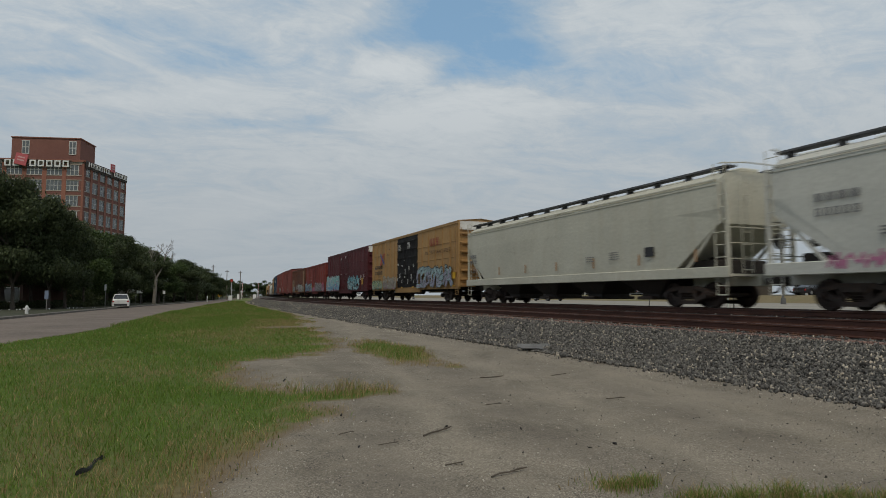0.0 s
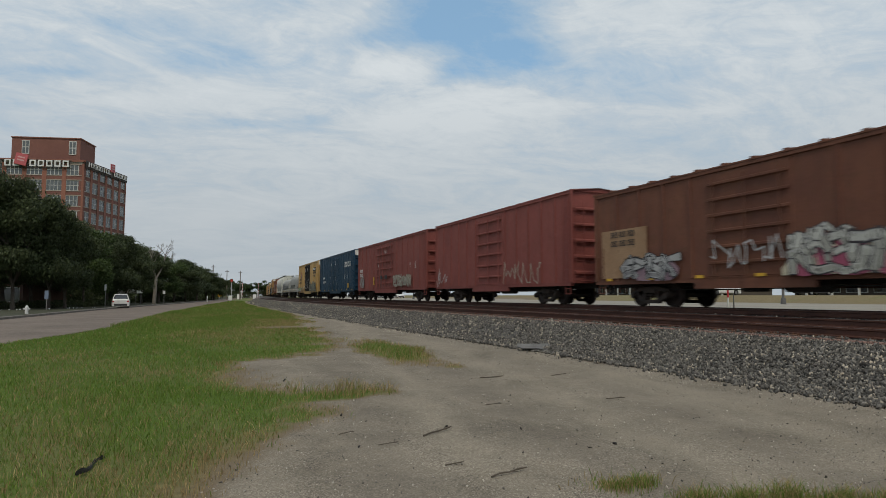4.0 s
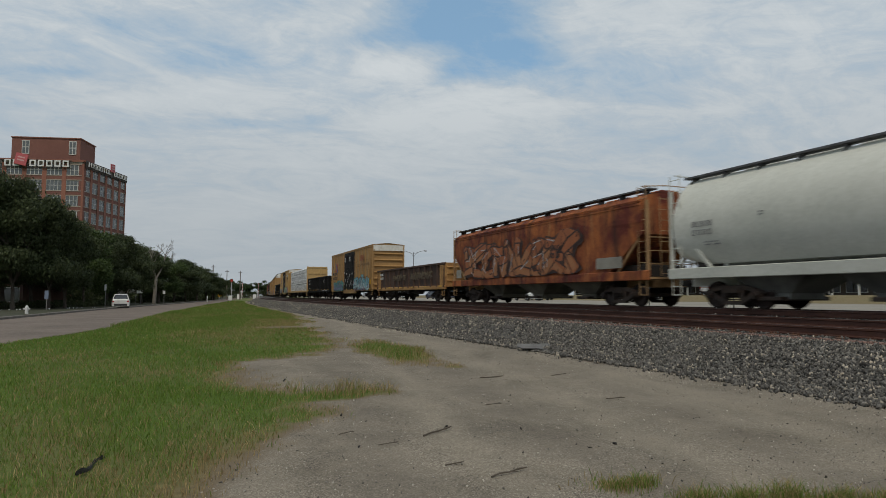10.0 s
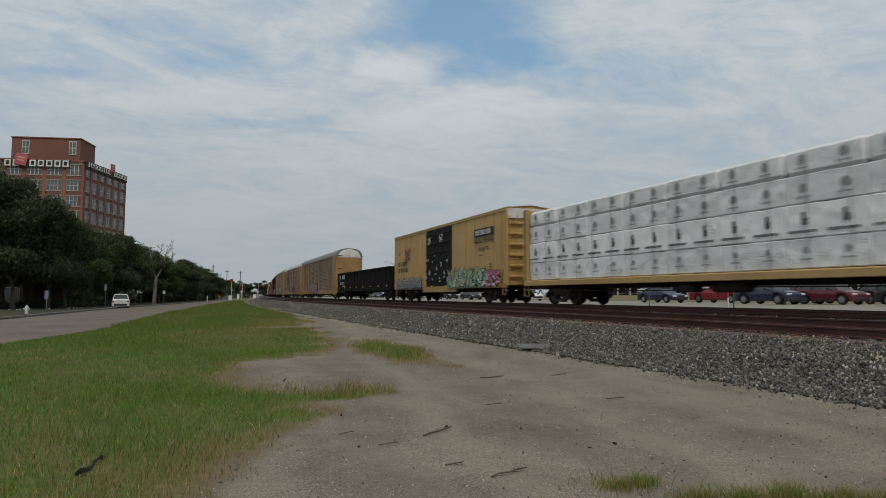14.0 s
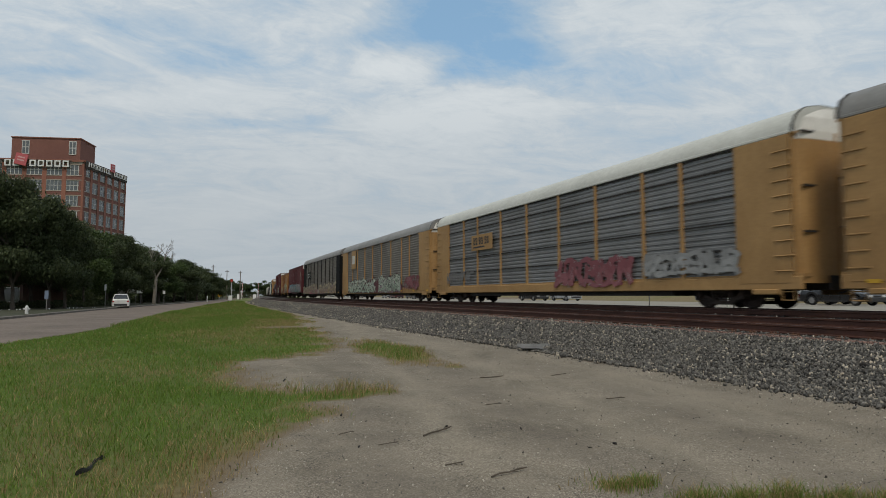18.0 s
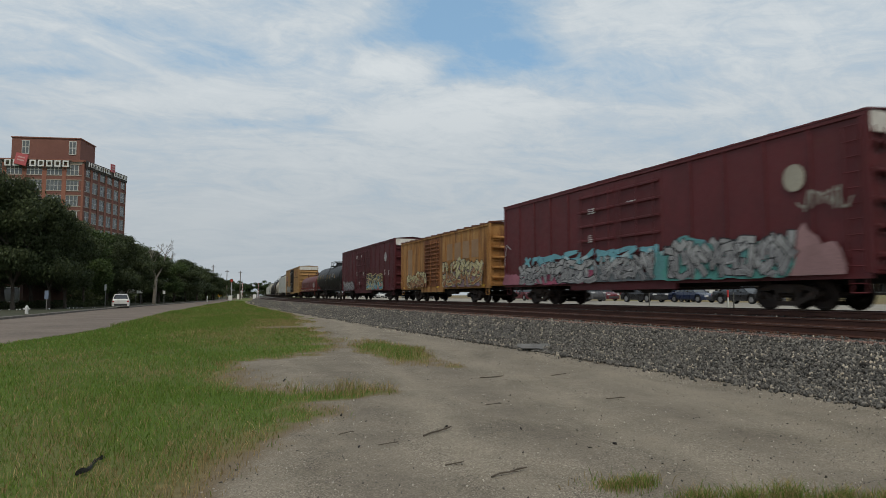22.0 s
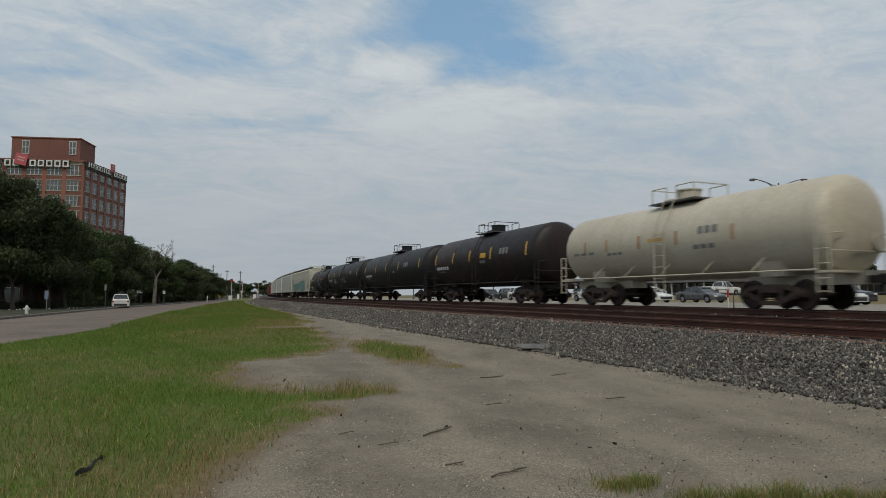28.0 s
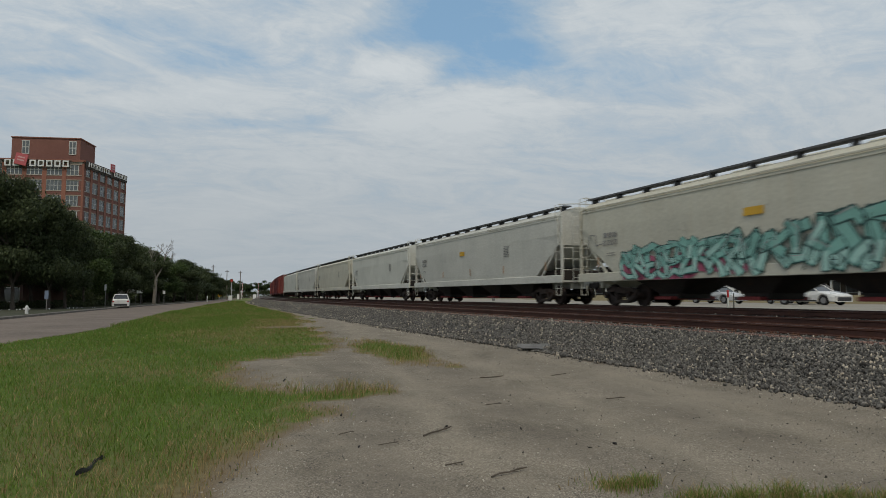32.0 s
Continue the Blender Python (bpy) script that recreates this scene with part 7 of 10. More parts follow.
def hopper(k, label, paint, height=4.49, bays=4, round_side=False, deck=True, cap=None, slope=2.4, end_z=2.75, chute_paint=None, end_paint=None, gate_paint=None):
    """Covered hopper: long vessel over slanting end sheets, chutes below, ladders and a roof walk."""
    car, n = wagon("covered_hopper", k, label)
    h, w = n / 2, 1.5
    running_gear(car, n, 2.3, sill=False)

    def ring(y, zb):
        if round_side:
            pts = [(-0.75, zb), (-1.2, zb + (2.0 - min(zb, 1.9)) * 0.25), (-1.48, max(zb + 0.05, 2.0)), (-1.56, max(zb + 0.08, 2.4)), (-1.6, max(zb + 0.1, 2.75)), (-1.58, 3.1), (-1.52, 3.4), (-1.41, 3.68), (-1.25, 3.95), (-1.05, 4.17), (-0.8, height)]
        else:
            pts = [(-w, zb), (-w - 0.015, zb + 0.3), (-w - 0.05, 3.2), (-w - 0.04, height - 0.5), (-w + 0.06, height - 0.3), (-w + 0.3, height - 0.1), (-0.85, height)]
        return [(x, y, z) for x, z in pts] + [(-x, y, z) for x, z in reversed(pts)]

    zb = 1.3
    ys = [(-h + 0.35, end_z), (-h + 0.55, end_z - 0.12), (-h + slope, zb), (-h / 3, zb), (h / 3, zb), (h - slope, zb), (h - 0.55, end_z - 0.12), (h - 0.35, end_z)]
    body = part("body", loft(B(), [ring(y, z) for y, z in ys]), paint, car)
    if round_side:
        soften(body)
    for sx in (-1, 1):
        bm = box(B(), sx * w - 0.06, sx * w + 0.05, -h, h, 1.0, 1.36, 0.02)
        part("side_sill", bm, paint, car)
        bm = B()
        for z in (height - 0.5, height - 0.36):
            box(bm, sx * (w + 0.03) - 0.03, sx * (w + 0.03) + 0.03, -h + 0.4, h - 0.4, z, z + 0.05)
        if not round_side:
            part("side_seams", bm, paint, car)
        else:
            bm.free()
        if deck:
            bm = B()
            a = 1.02 if not round_side else 0.75
            box(bm, sx * a - 0.2, sx * a + 0.2, -h + 0.25, h - 0.25, height + 0.10, height + 0.16)
            for i in range(13):
                y = -h + 0.6 + (n - 1.2) * i / 12
                box(bm, sx * a - 0.16, sx * a + 0.16, y - 0.03, y + 0.03, height - 0.1, height + 0.10)
            part("roof_walk", bm, GRATE, car)
    bm = B()
    for i in range(9):
        y = -h + 1.2 + (n - 2.4) * i / 8
        box(bm, -0.42, 0.42, y - 0.75, y + 0.75, height, height + 0.16, 0.04)
    part("hatch_covers", bm, cap or paint, car)
    for i in range(bays):
        span = (n - 2 * slope - 0.6) / bays
        y = -h + slope + 0.3 + span * (i + 0.5)
        bm = loft(B(), [[(-1.35, y - span * 0.5, 1.32), (1.35, y - span * 0.5, 1.32), (1.35, y + span * 0.5, 1.32), (-1.35, y + span * 0.5, 1.32)],
                        [(-0.75, y - 0.5, 0.5), (0.75, y - 0.5, 0.5), (0.75, y + 0.5, 0.5), (-0.75, y + 0.5, 0.5)],
                        [(-0.75, y - 0.5, 0.32), (0.75, y - 0.5, 0.32), (0.75, y + 0.5, 0.32), (-0.75, y + 0.5, 0.32)]])
        chute = part("chute", bm, chute_paint or STEEL_DARK, car)
        part("outlet_gate", box(B(), -1.1, 1.1, y - 0.4, y + 0.4, 0.28, 0.40, 0.02), gate_paint or TRUCK_STEEL, chute)
    for s in (-1, 1):
        bm = B()
        box(bm, -0.35, 0.35, min(s * (h - slope - 0.3), s * (h + 0.1)), max(s * (h - slope - 0.3), s * (h + 0.1)), 0.75, 1.1)
        box(bm, -w, w, min(s * (h - 0.75), s * h), max(s * (h - 0.75), s * h), 1.04, 1.12)
        box(bm, -w + 0.3, w - 0.3, s * (h - 2.2) - 0.05, s * (h - 2.2) + 0.05, 1.1, 1.6)
        part("end_platform", bm, end_paint or paint, car)
        bm = B()
        for x in (-w + 0.05, w - 0.05):
            box(bm, x - 0.05, x + 0.05, s * (h - 0.12) - 0.06, s * (h - 0.12) + 0.06, 1.1, height - 0.35, 0.01)
            loft(bm, [[(x - 0.03, s * (h - 1.9), 1.36), (x + 0.03, s * (h - 1.9), 1.36), (x + 0.03, s * (h - 1.75), 1.36), (x - 0.03, s * (h - 1.75), 1.36)],
                      [(x - 0.03, s * (h - 0.75), 2.55), (x + 0.03, s * (h - 0.75), 2.55), (x + 0.03, s * (h - 0.6), 2.55), (x - 0.03, s * (h - 0.6), 2.55)]])
        part("corner_posts", bm, end_paint or paint, car)
        bm = B()
        for x in (-w, w):
            ladder(bm, x, s * (h - 0.35), 1.15, height + 0.2, 0.46)
            steps_mesh(bm, x, s * (h - 0.35), 0.45, 1.05)
        for x in (-0.7, 0.7):
            ladder(bm, x, s * (h - 0.05), 1.15, height - 0.2, 0.42, False)
        for z in (1.6, 2.1, 2.6):
            rod(bm, (-w, s * (h - 0.08), z), (w, s * (h - 0.08), z), 0.02, 5)
        pipe(bm, [(-w, s * (h - 0.35), height + 0.2), (-0.6, s * (h - 0.1), height + 0.24), (0.6, s * (h - 0.1), height + 0.24), (w, s * (h - 0.35), height + 0.2)], 0.022, 5)
        part("end_ladder", bm, end_paint or paint, car)
        bm = B()
        rod(bm, (-0.55, s * (h - 1.6), 1.55), (0.55, s * (h - 1.6), 1.55), 0.22, 10)
        rod(bm, (0.7, s * (h - 0.04), 2.2), (0.7, s * (h + 0.02), 2.2), 0.27, 12)
        part("brake_wheel", bm, STEEL_DARK, car)
        # added dark block that stands in for shade under the slanting end sheet
        part("brake_rigging", box(B(), -1.15, 1.15, min(s * (h - 2.1), s * (h - 0.9)), max(s * (h - 2.1), s * (h - 0.9)), 1.13, 1.62, 0.04), STEEL_DARK, car)
    return car, n, h, (-w - 0.075 if not round_side else -1.63)


def gondola(k, label, paint, height=2.9, trim=None, posts=15, top_trim=None, corner=0.0):
    car, n = wagon("gondola", k, label)
    h, w, z0 = n / 2, 1.5, 1.0
    running_gear(car, n, 2.3)
    part("floor_pan", box(B(), -w + 0.05, w - 0.05, -h + 0.05, h - 0.05, z0, z0 + 0.14), paint, car)
    for sx in (-1, 1):
        part("side_wall", box(B(), sx * (w - 0.05) - 0.04, sx * (w - 0.05) + 0.04, -h + 0.03, h - 0.03, z0 - 0.05, height - 0.06), paint, car)
        post = mesh_of("side_post", loft(B(), [[(sx * (w - 0.02), -0.11, z), (sx * (w - 0.02), 0.11, z), (sx * (w + d), 0.05, z), (sx * (w + d), -0.05, z)] for z, d in ((z0, 0.11), (height - 0.1, 0.08))]), paint)
        for i in range(posts + 1):
            y = h - 0.15 - (n - 0.3) * i / posts
            shared("side_post", post, car, pose(0, y, 0))
        part("top_chord", box(B(), sx * w - 0.1, sx * w + 0.08, -h, h, height - 0.14, height, 0.02), top_trim or paint, car)
        bm = box(B(), sx * w - 0.06, sx * w + 0.1, -h, h, z0 - 0.16, z0 + 0.1, 0.02)
        part("side_sill", bm, trim or paint, car)
        bm = B()
        for s in (-1, 1):
            ladder(bm, sx * (w + 0.1), s * (h - 0.35), z0 + 0.1, height - 0.2, 0.42)
            steps_mesh(bm, sx * w, s * (h - 0.35), 0.45, z0)
        part("grab_irons", bm, trim or paint, car)
        for s in (-1, 1) if corner else ():
            ya, yb = sorted((s * h, s * (h - corner)))
            part("corner_plate", box(B(), sx * w - 0.02, sx * w + 0.085, ya, yb, z0 + 0.05, height - 0.15, 0.02), trim, car)
    for s in (-1, 1):
        bm = box(B(), -w + 0.05, w - 0.05, s * h - 0.06, s * h + 0.04, z0, height - 0.02)
        for z in (z0 + 0.4, z0 + 0.85, z0 + 1.3):
            loft(bm, [[(x, s * h, z - 0.1), (x, s * (h + 0.12), z - 0.03), (x, s * (h + 0.12), z + 0.03), (x, s * h, z + 0.1)] for x in (-w + 0.1, w - 0.1)])
        part("end_wall", bm, trim or paint, car)
        bm = B()
        ladder(bm, -w + 0.4, s * (h + 0.14), z0, height - 0.2, 0.42, False)
        box(bm, -w + 0.2, w - 0.2, min(s * h, s * (h + 0.35)), max(s * h, s * (h + 0.35)), 1.02, 1.07)
        rod(bm, (0.6, s * (h + 0.16), 2.0), (0.6, s * (h + 0.22), 2.0), 0.27, 12)
        part("end_ladder", bm, trim or paint, car)
    return car, n, h, -w - 0.115


def tank(k, label, paint, r=1.57, mid=2.49, band=None, rails=None, ends=None, house=0.0):
    """Tank wagon: dished barrel on stub sills, valve platform with railings, side ladders."""
    car, n = wagon("tank_car", k, label)
    h = n / 2
    running_gear(car, n, 2.2, sill=False)
    b = h - 0.02
    seg = 36
    head = ((0.0, 0.03), (0.025, 0.36), (0.08, 0.62), (0.17, 0.80), (0.28, 0.92), (0.42, 0.985), (0.58, 1.0))
    prof = [(-b + d, q * r) for d, q in head] + [(b - d, q * r) for d, q in reversed(head)]
    ob = part("barrel", loft(B(), [[(math.cos(a) * rr, y, mid + math.sin(a) * rr) for a in (i * math.tau / seg for i in range(seg))] for y, rr in prof]), paint, car)
    ob.data.polygons.foreach_set("use_smooth", [True] * len(ob.data.polygons))
    bm = B()
    for y in (-b * 0.45, b * 0.45):
        rings = [[(math.cos(a) * q, yy, mid + math.sin(a) * q) for a in (i * math.tau / seg for i in range(seg))] for yy, q in ((y - 0.02, r), (y - 0.02, r + 0.008), (y + 0.02, r + 0.008), (y + 0.02, r))]
        loft(bm, rings, False)
    part("weld_seams", bm, paint, car)
    if band:
        rings = [[(math.cos(a) * q, yy, mid + math.sin(a) * q) for a in (i * math.tau / seg for i in range(seg))] for yy, q in ((-0.55, r), (-0.55, r + 0.012), (0.55, r + 0.012), (0.55, r))]
        o = part("spill_band", loft(B(), rings, False), band, car, "grey stained band round the barrel")
        o.data.polygons.foreach_set("use_smooth", [True] * len(o.data.polygons))
    dark = rails or STEEL_DARK
    for s in (-1, 1):
        bm = B()
        box(bm, -0.35, 0.35, min(s * (h - 3.6), s * (h + 0.1)), max(s * (h - 3.6), s * (h + 0.1)), 0.74, 1.12)
        loft(bm, [[(-1.25, s * (h - 2.6), 1.35 + 0.75), (1.25, s * (h - 2.6), 1.35 + 0.75), (1.25, s * (h - 1.9), 1.35 + 0.75), (-1.25, s * (h - 1.9), 1.35 + 0.75)],
                  [(-0.9, s * (h - 2.7), 1.0), (0.9, s * (h - 2.7), 1.0), (0.9, s * (h - 1.8), 1.0), (-0.9, s * (h - 1.8), 1.0)]])
        box(bm, -1.45, 1.45, min(s * (h - 0.45), s * h), max(s * (h - 0.45), s * h), 1.05, 1.12)
        part("saddle", bm, paint, car)
        bm = B()
        for x in (-1.45, 1.45):
            pipe(bm, [(x, s * (h - 0.05), 0.5), (x, s * (h - 0.05), 2.1), (x * 0.6, s * (h - 0.05), 2.15)], 0.022, 5)
            pipe(bm, [(x, s * (h - 0.42), 0.5), (x, s * (h - 0.42), 2.1)], 0.022, 5)
            for z in (0.55, 0.9, 1.3, 1.7):
                rod(bm, (x, s * (h - 0.05), z), (x, s * (h - 0.42), z), 0.016, 5)
        rod(bm, (-1.45, s * (h - 0.05), 1.65), (1.45, s * (h - 0.05), 1.65), 0.02, 5)
        rod(bm, (0.6, s * (h - 0.04), 1.9), (0.6, s * (h + 0.02), 1.9), 0.26, 12)
        part("end_handrail", bm, dark, car)
    for sx in (-1, 1):
        bm = B()
        pipe(bm, [(sx * 1.5, -h + 0.4, 1.14), (sx * 1.5, h - 0.4, 1.14)], 0.03, 6)
        for y in np.linspace(-h + 2.5, h - 2.5, 5):
            rod(bm, (sx * 1.5, y, 1.14), (sx * 1.2, y - 0.25, mid - r * 0.6), 0.02, 5)
        part("side_handrail", bm, dark, car)
        bm = B()
        ladder(bm, sx * (r + 0.06), 0.0, 0.55, mid + 0.3, 0.5)
        pipe(bm, [(sx * (r + 0.06), -0.25, mid + 0.3), (sx * 0.95, -0.25, mid + r + 0.05)], 0.018, 5)
        pipe(bm, [(sx * (r + 0.06), 0.25, mid + 0.3), (sx * 0.95, 0.25, mid + r + 0.05)], 0.018, 5)
        part("ladder", bm, dark, car)
    top = mid + r
    bm = B()
    box(bm, -0.95, 0.95, -1.25, 1.05, top - 0.06, top + 0.0)
    part("platform", bm, GRATE, car)
    bm = B()
    rod(bm, (0, house, top - 0.1), (0, house, top + 0.42), 0.42, 14)
    rod(bm, (0, house, top + 0.42), (0, house, top + 0.47), 0.46, 14)
    box(bm, -0.3, 0.3, house + 0.55, house + 1.0, top - 0.05, top + 0.22, 0.04)
    part("valve_housing", bm, paint, car)
    bm = B()
    for x in (-0.8, 0.8):
        pipe(bm, [(x, -1.05, top - 0.05), (x, -1.05, top + 0.55), (x, -0.2, top + 0.55), (x, -0.2, top - 0.05)], 0.022, 5)
        pipe(bm, [(x, 0.3, top - 0.05), (x, 0.3, top + 0.55), (x, 1.05, top + 0.55), (x, 1.05, top - 0.05)], 0.022, 5)
    for y in (-1.05, 1.05):
        rod(bm, (-0.8, y, top + 0.55), (0.8, y, top + 0.55), 0.022, 5)
    part("platform_railing", bm, dark, car)
    return car, n, h, (r, mid)


def on_barrel(car, spec, y, w, a0, a1, material, name="reflective_strip"):
    """A thin patch that hugs the barrel between two angles (degrees up from the camera side)."""
    r, mid = spec
    bm = B()
    k = 6
    if name in ("car_number", "stencil_lettering") and w > 0.6:
        cells = 6 if name == "car_number" else 3
        for i in range(1, cells):
            on_barrel(car, spec, y - w * i / cells, w / cells * 0.7, a0, a1, material, name)
        w = w / cells * 0.7
    A = [radians(180 - (a0 + (a1 - a0) * i / k)) for i in range(k + 1)]
    rows = [[bm.verts.new((math.cos(a) * (r + 0.007), yy, mid + math.sin(a) * (r + 0.007))) for a in A] for yy in (y, y - w)]
    for i in range(k):
        bm.faces.new((rows[0][i], rows[0][i + 1], rows[1][i + 1], rows[1][i]))
    return part(name, bm, material, car)


def coil_car(k, label, paint, deck=None, height=3.55, boxy=0.8, ribbed=True):
    """Coil wagon: low flat deck under one long arched steel cover."""
    car, n = wagon("coil_car", k, label)
    h, w = n / 2, 1.5
    running_gear(car, n, 2.1)
    deck = deck or paint
    part("deck", box(B(), -w, w, -h, h, 1.05, 1.22, 0.02), deck, car)
    for sx in (-1, 1):
        bm = B()
        box(bm, sx * (w - 0.02) - 0.05, sx * (w - 0.02) + 0.06, -h, h, 1.0, 1.36, 0.02)
        part("side_sill", bm, deck, car)
        bm = B()
        for i in range(14):
            y = h - 0.9 - (n - 1.8) * i / 13
            box(bm, sx * w - 0.02, sx * w + 0.12, y - 0.05, y + 0.05, 1.36, 1.55)
        part("stake_pockets", bm, deck, car)
        bm = B()
        for i in range(9):
            y = h - 1.0 - (n - 2.0) * i / 8
            box(bm, sx * (w + 0.045), sx * (w + 0.055), y - 0.3, y, 1.12, 1.22)
        part("reflective_strip", bm, REFLECT, car)
    c = h - 0.3
    foot, knee, half = 1.36, 1.36 + (height - 1.36) * 0.42, 1.44

    def arch(q, drop=0.0):
        """Upright sides that roll over into a broad rounded top."""
        pts = [(-half * q, foot), (-half * q, knee)]
        for i in range(1, 14):
            a = math.pi - math.pi * i / 14
            cx, cz = math.cos(a), math.sin(a)
            pts.append((math.copysign(abs(cx) ** boxy, cx) * half * q, knee + cz ** boxy * (height - knee) - drop))
        return pts + [(half * q, knee), (half * q, foot)]

    rings = [[(x, y, z) for x, z in arch(q, d)] for y, q, d in ((-c, 0.955, 0.09), (-c + 0.05, 0.985, 0.03), (-c + 0.16, 1.0, 0.0), (c - 0.16, 1.0, 0.0), (c - 0.05, 0.985, 0.03), (c, 0.955, 0.09))]
    o = part("cover", loft(B(), rings), paint, car)
    soften(o, 30)
    bm = B()
    for z in (foot + 0.02, knee) if ribbed else (foot + 0.02,):
        for sx in (-1, 1):
            box(bm, sx * half - 0.02, sx * half + 0.025, -c + 0.1, c - 0.1, z, z + 0.06)
    if ribbed:
        for i in range(9):
            y = -c + 0.5 + (2 * c - 1.0) * i / 8
            box(bm, -half - 0.03, -half + 0.02, y - 0.03, y + 0.03, foot, knee)
    part("cover_ribs", bm, paint, o)
    bm = B()
    for x in (-0.22, 0.22):
        pipe(bm, [(x, -0.42, height - 0.1), (x, -0.40, height + 0.26), (x, -0.25, height + 0.42), (x, 0.0, height + 0.47), (x, 0.25, height + 0.42), (x, 0.40, height + 0.26), (x, 0.42, height - 0.1)], 0.04, 6)
    box(bm, -0.24, 0.24, -0.26, 0.26, height + 0.42, height + 0.50, 0.02)
    part("lifting_loop", bm, TRUCK_STEEL, o)
    for y in (-c * 0.68, c * 0.62):
        bm = B()
        box(bm, -0.75, -0.65, y - 0.06, y + 0.06, height - 0.35, height + 0.36)
        box(bm, 0.65, 0.75, y - 0.06, y + 0.06, height - 0.35, height + 0.36)
        box(bm, -0.75, 0.75, y - 0.04, y + 0.04, height + 0.16, height + 0.23)
        rod(bm, (-0.7, y, height + 0.2), (-0.7, y - 1.1, height + 0.12), 0.035, 5)
        part("stacking_guide", bm, paint, o)
    for s in (-1, 1):
        bm = B()
        pipe(bm, [(-w, s * (h - 0.05), 1.2), (-w, s * (h - 0.05), 2.1), (w, s * (h - 0.05), 2.1), (w, s * (h - 0.05), 1.2)], 0.022, 5)
        ladder(bm, -w, s * (h - 0.25), 0.45, 2.0, 0.4)
        ladder(bm, w, s * (h - 0.25), 0.45, 2.0, 0.4)
        part("end_handrail", bm, deck, car)
    return car, n, h, -half - 0.03


RACK_POSTS = (-9.1, -7.15, -4.25, -1.45, 1.45, 4.25, 7.15, 9.1)      # along the car from its middle


def autorack(k, label, frame_paint, screen, roof, end_cap, slots=False, caps=True):
    """Closed car carrier: corrugated screens between unevenly spaced posts, arched roof, folding end doors."""
    car, n = wagon("autorack", k, label)
    h, w = n / 2, 1.48
    z0, eave, top = 0.78, 5.05, 5.92
    running_gear(car, n, 3.3, sill=False)
    bm = B()
    box(bm, -0.5, 0.5, -h, h, 0.6, 1.0)
    box(bm, -1.3, 1.3, -h + 5.2, h - 5.2, 0.42, 0.95)
    part("underframe", bm, STEEL_DARK, car)
    part("deck", box(B(), -w, w, -h + 0.1, h - 0.1, 0.96, 1.05), frame_paint, car)
    arc = [(-w - 0.03, eave + 0.02), (-w - 0.02, eave + 0.2), (-w + 0.15, eave + 0.52), (-w + 0.5, eave + 0.76), (-0.4, top)]
    ring = arc + [(-x, z) for x, z in reversed(arc)]
    soften(part("roof", sweep(B(), ring, -h + 0.16, h - 0.16), roof, car))
    bm = B()
    for s in (-1, 1):
        y = s * (h - 0.2)
        loft(bm, [[(x * 1.012, y - 0.045, z + 0.012) for x, z in ring], [(x * 1.012, y + 0.05, z + 0.012) for x, z in ring]], False)
    part("roof_end_rim", bm, STEEL_DARK, car)
    e = h - 11.45    # length of the closed corner at each end
    cuts = [-h + e] + list(RACK_POSTS) + [h - e]
    nz = 22
    prof = []
    for i in range(nz):
        za = z0 + 0.2 + (eave - z0 - 0.24) * i / nz
        zb = z0 + 0.2 + (eave - z0 - 0.24) * (i + 1) / nz
        prof += [(0.0, za), (0.0, za + (zb - za) * 0.45), (0.024, za + (zb - za) * 0.6), (0.024, za + (zb - za) * 0.85)]
    for sx in (-1, 1):
        post = mesh_of("post", box(B(), sx * w - 0.04, sx * w + 0.07, -0.075, 0.075, z0 + 0.12, eave - 0.02, 0.015), frame_paint)
        foot = mesh_of("post_foot", loft(B(), [[(sx * w - 0.04, -q, z), (sx * w + 0.065, -q, z), (sx * w + 0.065, q, z), (sx * w - 0.04, q, z)] for z, q in ((z0 + 0.1, 0.18), (z0 + 0.75, 0.075))]), frame_paint)
        cap = mesh_of("post_cap", box(B(), sx * w - 0.04, sx * w + 0.09, -0.30, 0.30, eave - 0.11, eave - 0.01, 0.01), frame_paint)
        bolts = B()
        for z in (1.85, 2.7, 3.55, 4.4):
            box(bolts, sx * w + 0.06, sx * w + 0.085, -0.1, 0.1, z - 0.05, z + 0.05)
        bolt = mesh_of("bolt_plates", bolts, GRATE)
        for a, b in zip(cuts, cuts[1:]):
            bm = B()
            va = [bm.verts.new((sx * (w - 0.02 - d), a + 0.02, z)) for d, z in prof]
            vb = [bm.verts.new((sx * (w - 0.02 - d), b - 0.02, z)) for d, z in prof]
            for i in range(len(prof) - 1):
                bm.faces.new((va[i], vb[i], vb[i + 1], va[i + 1]))
            whole("side_panel", bm, screen, car)
        for y in cuts:
            p = shared("post", post, car, pose(0, y, 0))
            if caps:
                shared("post_foot", foot, p)
                shared("post_cap", cap, p)
            else:
                shared("bolt_plates", bolt, p)
        if slots:
            for z in (1.83, 2.68, 3.53, 4.38, 4.97):
                part("screen_gap", box(B(), sx * (w - 0.015) - 0.03, sx * (w - 0.015) + 0.006, -h + e, h - e, z, z + 0.045), STEEL_DARK, car)
        part("side_sill", box(B(), sx * w - 0.05, sx * w + 0.07, -h + 0.1, h - 0.1, 0.60, z0 + 0.2, 0.02), frame_paint, car)
        part("eave_rail", box(B(), sx * w - 0.05, sx * w + 0.045, -h + 0.3, h - 0.3, eave - 0.02, eave + 0.07, 0.015), roof, car)
        part("eave_gap", box(B(), sx * w - 0.02, sx * w + 0.052, -h + 0.4, h - 0.4, eave + 0.07, eave + 0.10), STEEL_DARK, car)
